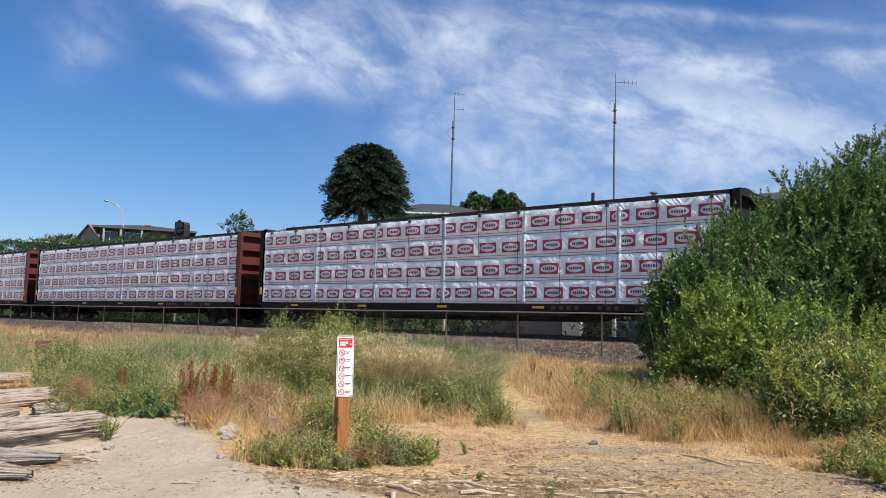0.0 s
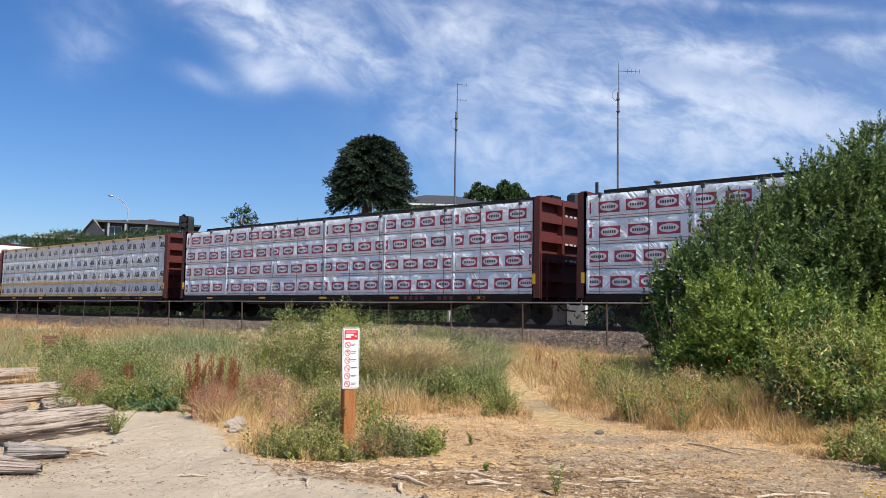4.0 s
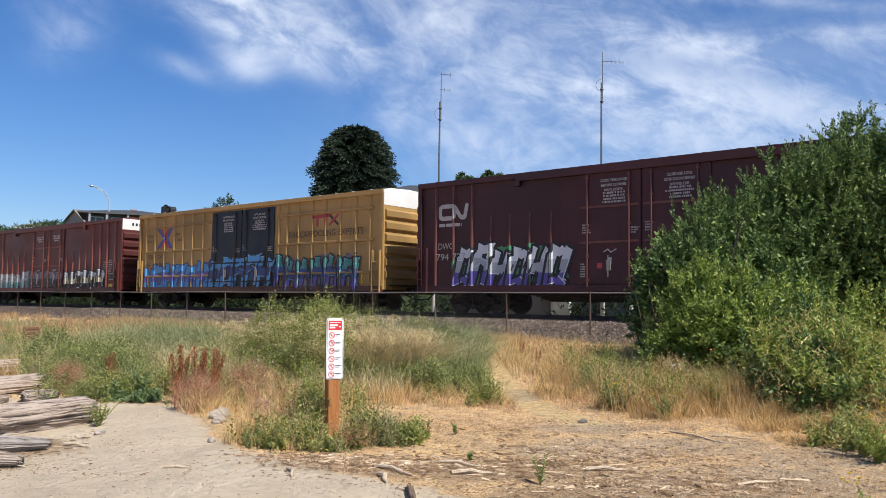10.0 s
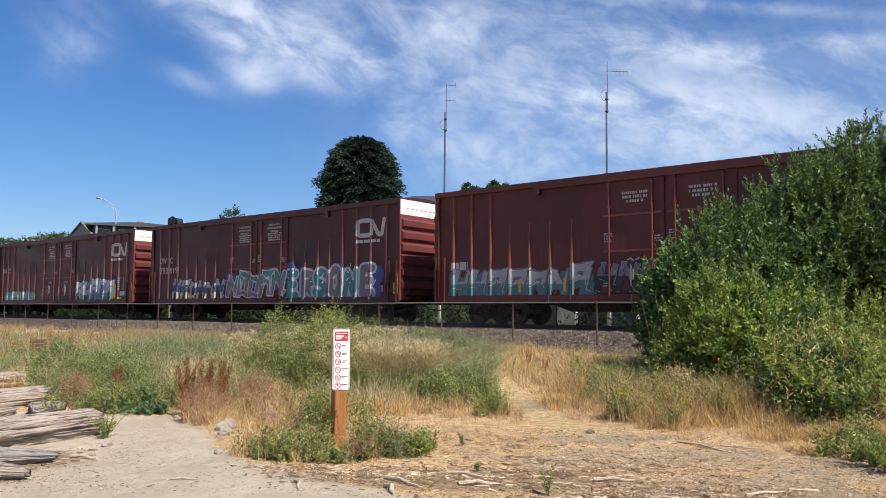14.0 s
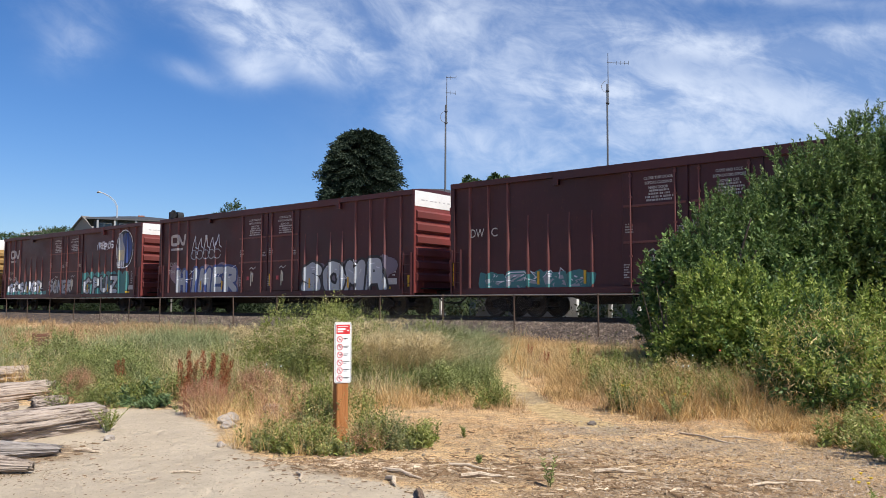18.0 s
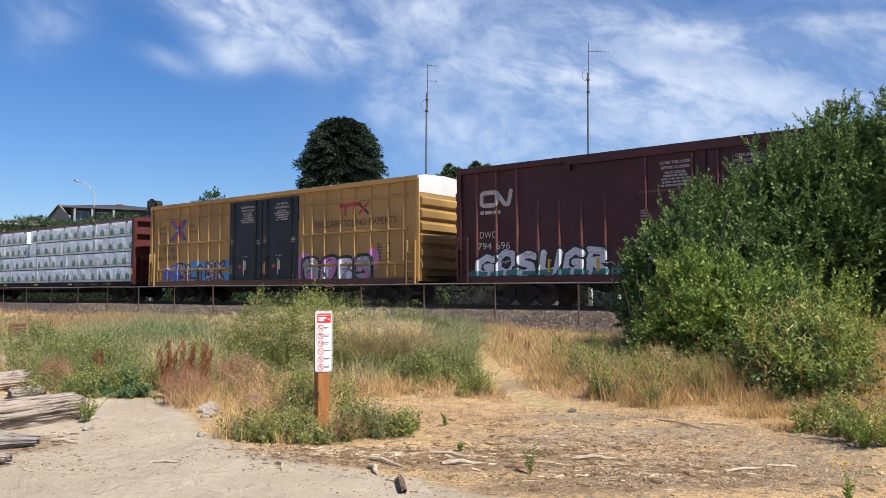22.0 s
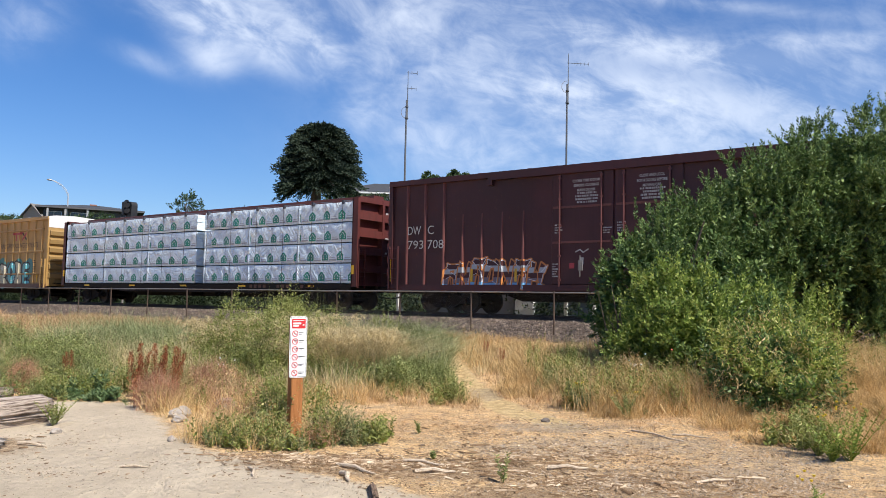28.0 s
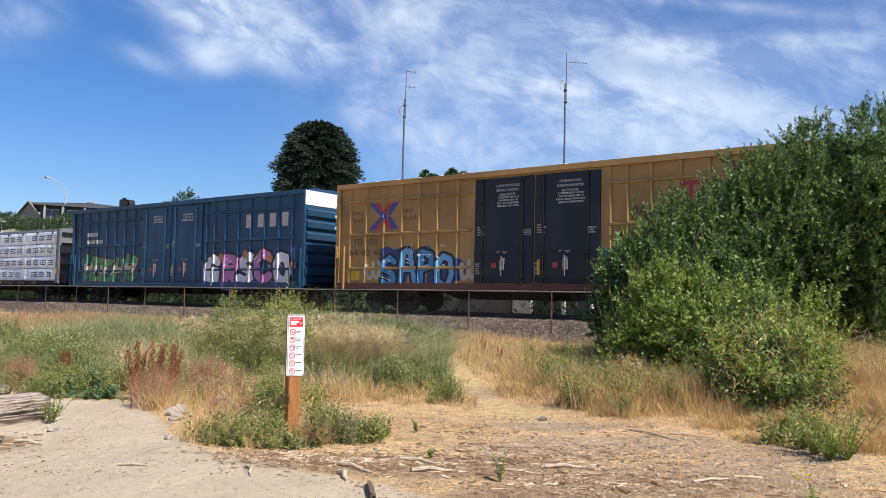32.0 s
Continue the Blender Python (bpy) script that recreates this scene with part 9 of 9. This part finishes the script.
    for (x, y), h, mat, lab, n in (((-5.07, 11.54), 0.62, "petal_white", "white daisies on thin stalks", 6), ((-4.45, 11.47), 0.95, "petal_red", "red blossom on a tall stalk", 1), ((-11.0, 8.6), 0.62, "petal_white", "white daisies on thin stalks", 4)):
        fl = thing("wild_flower", lab, "flower", at=(x, y, float(ground_z(x, y))))
        for q in range(n):
            c = Vector((rng.uniform(-0.25, 0.25) if n > 1 else 0, rng.uniform(-0.25, 0.25) if n > 1 else 0, h * rng.uniform(0.8, 1.1)))
            g = Geo()
            g.tube([(c.x * 0.7, c.y * 0.7, -0.02), c], [0.004, 0.003], 5)
            part("stalk", g, "herb", fl)
            g = Geo()
            g.tube([c, c + Vector((0.01, -0.012, 0.006))], [0.009, 0.012], 9)
            part("petals", g, mat, fl)


build_docks()


# ---- sign, driftwood, stones ----
def build_sign():
    sign = thing("park_rules_sign", "white rules sign with red header on a brown wooden post", "sign", at=(-7.2, 6.69, float(ground_z(-7.2, 6.69))))
    sign.rotation_euler = (0, radians(-0.6), radians(66))
    g = Geo()
    g.block(-0.072, 0.072, 0.006, 0.15, -0.3, 1.36, 0.008)
    part("post", g, "post_wood", sign, "brown-stained square timber post")

    def slab(w, h, zc, r, y0, y1):
        o = []
        for sx, sz, a0 in ((1, 1, 0), (-1, 1, 90), (-1, -1, 180), (1, -1, 270)):
            o += [(sx * (w / 2 - r) + r * math.cos(radians(a0 + k * 22.5)), zc + sz * (h / 2 - r) + r * math.sin(radians(a0 + k * 22.5))) for k in range(5)]
        gg = Geo()
        gg.prism(o, "y", y1, y0)
        return gg
    zc = 1.075
    part("plate", slab(0.215, 0.73, zc, 0.025, -0.002, 0.004), "sign_white", sign, "white metal sign plate")
    part("border", slab(0.199, 0.714, zc, 0.02, -0.0035, -0.002), "sign_black", sign, "thin black border")
    part("field", slab(0.191, 0.706, zc, 0.018, -0.005, -0.0035), "sign_white", sign)
    part("header", slab(0.17, 0.115, zc + 0.278, 0.006, -0.0065, -0.005), "sign_red", sign, "red header block")
    rng = random.Random(4)

    def bars(name, mat, items, y):
        for x0, x1, z0, z1 in items:
            gg = Geo()
            gg.box(x0, x1, y - 0.0012, y, z0, z1)
            part(name, gg, mat, sign)
    bars("header_line", "sign_white", [(-0.07, 0.065, 1.385, 1.392), (-0.07, 0.03, 1.345, 1.366), (-0.07, 0.0, 1.318, 1.338), (0.05, 0.07, 1.33, 1.345)], -0.0066)
    for i in range(6):
        z = 1.235 - i * 0.0935
        g = Geo()
        g.tube([(-0.042 + 0.034 * math.cos(a), -0.0062, z + 0.034 * math.sin(a)) for a in np.linspace(0, 2 * math.pi, 17)], 0.005, 5)
        g.tube([(-0.066, -0.0062, z + 0.024), (-0.018, -0.0062, z - 0.024)], 0.004, 5)
        part("ban_ring", g, "sign_red", sign, "red prohibition ring")
        g = Geo()
        for _ in range(3):
            x, q = -0.042 + rng.uniform(-0.015, 0.012), z + rng.uniform(-0.014, 0.01)
            g.box(x, x + rng.uniform(0.008, 0.018), -0.006, -0.0052, q, q + rng.uniform(0.005, 0.013))
        part("pictogram", g, "sign_black", sign)
        bars("rule_line", "sign_black", [(0.005, 0.005 + rng.uniform(0.05, 0.075), z + 0.004, z + 0.013)], -0.0052)
        bars("rule_line", "signal", [(0.005, 0.005 + rng.uniform(0.03, 0.06), z - 0.012, z - 0.006)], -0.0052)


build_sign()


def driftlog(label, a, b, r0, r1, mat="drift", seed=0, flat=0.0, group="driftwood logs", cracks=0):
    """A weathered log along its own x axis, ridged and split along the grain."""
    a, b = Vector(a), Vector(b)
    d = b - a
    L = d.length
    rng = random.Random(seed)
    ob = thing("driftwood_log", label, "log", group)
    ob.matrix_world = Matrix.Translation(a) @ d.to_track_quat("X", "Z").to_matrix().to_4x4()
    g = Geo()
    nx, ns = (60, 110) if cracks else (34, 60)
    splits = [(rng.uniform(0, 6.28), rng.uniform(0.0, 0.7), rng.uniform(0.25, 0.7), rng.uniform(0.035, 0.09), rng.uniform(0.15, 0.42)) for _ in range(cracks)]
    rings = []
    for i in range(nx + 1):
        u = i / nx
        rad = r0 + (r1 - r0) * u
        ring = []
        for j in range(ns):
            t = 2 * math.pi * j / ns
            ridge = noise.noise(Vector((u * L * 0.8, math.cos(t) * 2.6 + seed, math.sin(t) * 2.6)))
            crack = noise.noise(Vector((u * L * 0.4, math.cos(t) * 7 + seed, math.sin(t) * 7)))
            rr = rad * (1 + (0.2 if cracks else 0.3) * ridge + (0.2 if cracks else 0.34) * crack + 0.12 * noise.noise(Vector((u * L * 3.5, math.cos(t) * 3, math.sin(t) * 3 + seed))) + (0.25 if cracks else 0.3) * min(0, noise.noise(Vector((u * L * 0.7, math.cos(t) * 13 + seed, math.sin(t) * 13)))))
            for t0, u0, ul, wd, dp in splits:       # long deep checks that follow the grain
                if u0 < u < u0 + ul:
                    off = (t - t0 - 0.25 * noise.noise(Vector((u * L * 1.1, t0 * 9, seed))) + math.pi) % (2 * math.pi) - math.pi
                    rr -= rad * dp * math.exp(-(off / wd) ** 2) * min(1, (u - u0) * 9, (u0 + ul - u) * 9)
            if u < 0.03 or u > 0.97:
                rr *= 0.82 + 0.15 * rng.random()
            z = rr * math.sin(t)
            if flat and z > flat * rad:
                z = flat * rad + (z - flat * rad) * 0.18 + 0.02 * crack
            jag = 0.05 * noise.noise(Vector((math.cos(t) * 4, math.sin(t) * 4, seed + i))) if i in (0, nx) else 0
            ring.append((u * L + jag * (1 if i else -1) * 2, rr * math.cos(t), z))
        rings.append(ring)
    g.rings(rings)
    part("trunk", g, mat, ob, smooth=True)
    return ob


def build_driftwood():
    z = lambda x, y: float(ground_z(x, y))
    driftlog("large cracked silver driftwood log on the sand", (-9.35, 2.0, 0.2), (-10.38, 5.25, 0.17), 0.235, 0.185, "drift", 1, 0.75, cracks=11)
    driftlog("long bleached driftwood log in the weeds", (-13.4, 2.4, 0.17), (-14.35, 6.5, 0.15), 0.18, 0.14, "drift", 3, cracks=7)
    driftlog("bleached driftwood log among weeds", (-16.6, 4.0, 0.2), (-17.6, 7.4, 0.2), 0.19, 0.14, "drift", 4, cracks=4)
    driftlog("broken pale driftwood chunk behind the logs", (-12.85, 5.5, 0.07), (-12.95, 6.05, 0.1), 0.12, 0.07, "drift", 12, cracks=3)
    driftlog("short pale driftwood stub behind the logs", (-12.7, 4.75, 0.06), (-13.0, 5.3, 0.08), 0.09, 0.06, "drift", 13, cracks=2)
    driftlog("dark grey driftwood log end on the sand", (-9.02, 3.5, 0.08), (-8.84, 4.06, 0.05), 0.11, 0.045, "drift_dark", 5, cracks=4)
    driftlog("gnarled grey driftwood root on the sand", (-8.62, 2.9, 0.1), (-8.12, 3.47, 0.05), 0.12, 0.05, "drift", 6, cracks=5)
    driftlog("pale driftwood branch on the sand", (-10.9, 2.5, 0.1), (-11.3, 4.2, 0.1), 0.08, 0.06, "drift", 7)
    driftlog("dark brown broken branch stub on the ground", (-4.76, 5.33, z(-4.76, 5.33) + 0.02), (-4.45, 5.03, z(-4.45, 5.03) + 0.025), 0.036, 0.03, "branch_wood", 8, group="driftwood stubs")
    driftlog("fallen grey log at the field edge", (-25.8, 8.0, 0.2), (-27.6, 11.2, 0.25), 0.15, 0.1, "drift", 9)
    for i, (a, b, r) in enumerate((((-4.2, 9.5), (-3.45, 9.28), 0.012), ((-3.7, 9.55), (-3.25, 9.6), 0.011), ((-5.6, 5.75), (-5.1, 5.75), 0.02), ((-3.97, 7.02), (-3.65, 7.25), 0.02), ((-5.3, 6.4), (-4.85, 6.5), 0.016),
                                   ((-9.0, 4.3), (-8.7, 4.45), 0.02), ((-7.0, 4.3), (-6.75, 4.45), 0.012), ((-2.6, 7.3), (-2.4, 7.7), 0.014), ((-6.0, 5.0), (-5.7, 4.8), 0.014), ((-4.9, 6.1), (-4.6, 6.35), 0.022), ((-5.3, 5.5), (-5.05, 5.35), 0.025))):
        st = thing("stick", "bleached driftwood stick on the ground", "stick", "scattered sticks")
        g = Geo()
        p, q = Vector((*a, z(*a) + r * 0.8)), Vector((*b, z(*b) + r * 0.8))
        g.tube([p, p.lerp(q, 0.4) + Vector((0.02, 0.02, r)), p.lerp(q, 0.75), q], [r, r * 0.9, r * 0.8, r * 0.4], 7)
        part("shaft", g, "stick_wood", st)


def stone(label, at, size, mat, seed, squash=0.6):
    rng = random.Random(seed)
    bm = bmesh.new()
    bmesh.ops.create_icosphere(bm, subdivisions=3, radius=1)
    for v in bm.verts:
        n = noise.noise(v.co * 1.3 + Vector((seed * 3.7, 0, 0))) * 0.4 + noise.noise(v.co * 3.1 + Vector((0, seed, 0))) * 0.13
        v.co = Vector((v.co.x, v.co.y * 0.75, v.co.z * squash)) * (1 + n) * size
    me = bpy.data.meshes.new("rock")
    bm.to_mesh(me), bm.free()
    me.materials.append(M[mat])
    ob = tagged(new("rock", me), label, "rock", "scattered rocks")
    ob.location, ob.rotation_euler = at, (0, 0, rng.uniform(0, 6))
    return ob


def build_small():
    z = lambda x, y: float(ground_z(x, y))
    for i, (lab, x, y, s, m) in enumerate((("small dark rock on the gravel", -5.33, 9.35, 0.06, "rock"), ("small white rock at the path's edge", -7.95, 5.5, 0.065, "rock_pale"), ("mottled pale rock among dry weeds", -9.3, 6.55, 0.15, "rock_pale"),
                                           ("flat pale rock at the path's edge", -8.95, 6.3, 0.1, "rock_pale"), ("grey rock in dry grass", -9.55, 7.5, 0.17, "rock_pale"), ("dark stone by the sign", -6.9, 5.75, 0.06, "rock"), ("small stone on the sand", -9.35, 4.9, 0.07, "rock_pale"))):
        stone(lab, (x, y, z(x, y) + s * 0.25), s, m, i + 1)
    rng = np.random.default_rng(44)

    def chips(n, r, d, rr, rd, l0, l1):
        a, q = rng.uniform(0, 6.283, n), np.abs(rng.normal(0, 0.75, n))
        p = spot(r + rr * q * np.cos(a), d + rd * q * np.sin(a))
        zz = ground_z(p[:, 0], p[:, 1]) + 0.004
        L, W, ang = rng.uniform(l0, l1, n) ** 1.25, rng.uniform(0.0025, 0.009, n) * rng.choice([0.7, 1.0, 1.6], n), rng.uniform(0, 6.3, n)
        W = np.minimum(W, L * 0.28)
        dx, dy = np.stack([np.cos(ang), np.sin(ang)], 1), np.stack([-np.sin(ang), np.cos(ang)], 1)
        c = np.concatenate([p, zz[:, None]], 1)
        def corner(s, t, h):
            return c + np.concatenate([dx * (s * L)[:, None] + dy * (t * W)[:, None], (h * rng.uniform(0.4, 1.6, n) * W)[:, None]], 1)
        v = np.stack([corner(-1, -1, 0), corner(1, -0.6, 0.4), corner(1, 0.6, 0.4), corner(-1, 1, 0), corner(-0.8, 0, 1.2), corner(0.9, 0, 1.4)], 1).reshape(-1, 3)
        k = np.arange(n)[:, None] * 6
        f = np.concatenate([np.concatenate([k + i for i in q4], 1) for q4 in ((0, 1, 5, 4), (3, 4, 5, 2))], 0)
        return v, f
    v, f = stack([chips(420, -0.8, 8.3, 1.0, 0.4, 0.012, 0.1), chips(1300, 0.5, 8.1, 1.5, 0.7, 0.01, 0.07), chips(1300, 2.2, 8.6, 2.2, 1.2, 0.012, 0.07), chips(230, 1.2, 8.3, 1.3, 0.5, 0.06, 0.19), chips(260, -0.75, 8.25, 0.8, 0.3, 0.04, 0.16), chips(1500, -0.7, 8.2, 0.9, 0.35, 0.012, 0.07), chips(200, -4.4, 9.0, 0.5, 0.5, 0.02, 0.1),
                  chips(420, -3.2, 7.6, 2.2, 1.6, 0.008, 0.04), chips(260, -3.6, 9.2, 1.2, 1.2, 0.008, 0.04), chips(2600, 1.6, 7.4, 2.4, 0.9, 0.008, 0.05), chips(300, 2.2, 7.1, 1.6, 0.5, 0.03, 0.13), chips(160, 2.0, 7.6, 2.2, 0.8, 0.03, 0.12), chips(700, -4.2, 7.9, 0.6, 0.45, 0.01, 0.042), chips(900, 1.5, 10.6, 2.6, 1.2, 0.01, 0.05), chips(250, 1.0, 9.6, 2.4, 1.0, 0.02, 0.09)])
    tagged(new("wood_chips", array_mesh("wood_chips", v, f, "chips")), "scattered driftwood chips and bark", "debris", kind="stuff")
    n = 18000
    p = spot(rng.uniform(-0.6, 5.5, n), rng.uniform(6.3, 11.0, n))
    keep = gravel_cover(p[:, 0], p[:, 1]) + 0.12 > rng.uniform(0.05, 0.85, n)
    p = p[keep]
    n = len(p)
    r = rng.uniform(0.004, 0.015, (n, 1))
    base = np.concatenate([p, ground_z(p[:, 0], p[:, 1])[:, None]], 1)
    dirs = np.array([[1, 0, 0], [0, 1, 0], [-1, 0, 0], [0, -1, 0], [0, 0, 0.8]], float)
    pts = base[:, None] + dirs[None] * r[:, None] * rng.uniform(0.6, 1.3, (n, 5, 1))
    q = np.arange(n)[:, None] * 5
    tri = np.concatenate([np.concatenate([q + a, q + b, q + 4], 1) for a, b in ((0, 1), (1, 2), (2, 3), (3, 0))], 0)
    tagged(new("gravel", array_mesh("gravel", pts.reshape(-1, 3), tri, "pebbles")), "loose grey gravel on bare ground", "gravel", kind="stuff")
    bench = thing("wooden_bench", "brown slatted wooden bench in the weeds", "bench", at=(-21.5, 9.3, z(-21.5, 9.3)))
    bench.rotation_euler = (0, 0, radians(66))
    for k in range(4):
        g = Geo()
        g.block(-0.2, 0.2, 0.0, 0.04, 0.36 + k * 0.11, 0.455 + k * 0.11, 0.008)
        part("back_slat", g, "bench", bench)
    for k in range(3):
        g = Geo()
        g.block(-0.2, 0.2, -0.42 + k * 0.14, -0.3 + k * 0.14, 0.3, 0.34, 0.008)
        part("seat_slat", g, "bench", bench)
    for x in (-0.15, 0.15):
        g = Geo()
        g.block(x - 0.04, x + 0.04, -0.38, 0.08, 0.0, 0.3, 0.01)
        g.block(x - 0.03, x + 0.03, 0.04, 0.08, 0.0, 0.8, 0.005)
        part("bench_frame", g, "bench", bench)


build_driftwood()
build_small()


# ---- what moves ----
TRAIN = [(0, -125.8), (6, -62.82), (9, -31.21), (13, 10.7), (19, 73.75), (23, 116.3), (25, 137.5), (28, 169.3), (32, 211.8)]


def train_at(t):
    return float(np.interp(t, [r[0] for r in TRAIN], [r[1] for r in TRAIN]))


def motions():
    for key, car in CARS.items():
        half = (LOAD if car.name.startswith("lumber") else BODY) / 2
        west = WEST[key] + half
        walk(car, [(t, pose(x + WEST[key] + half, TRACK_Y, RAIL_Z)) for t, x in TRAIN])
        seen = [t for t in np.arange(0, 32.001, 1 / 30) if -66 < train_at(t) + west < 8]
        if not seen:
            continue
        for owner, wheels in WHEELS:
            if owner is car:
                dx, turn = wheels.location.x, lambda t: math.degrees((train_at(t) - train_at(seen[0])) / 0.457)
                rows = [(t, pose(dx, 0, 0.457, 0, turn(t), 0)) for t in seen]
                if seen[0] > 0:
                    rows.insert(0, (0, rows[0][1]))
                if seen[-1] < 31.99:
                    rows.append((32, rows[-1][1]))
                walk(wheels, rows)


motions()
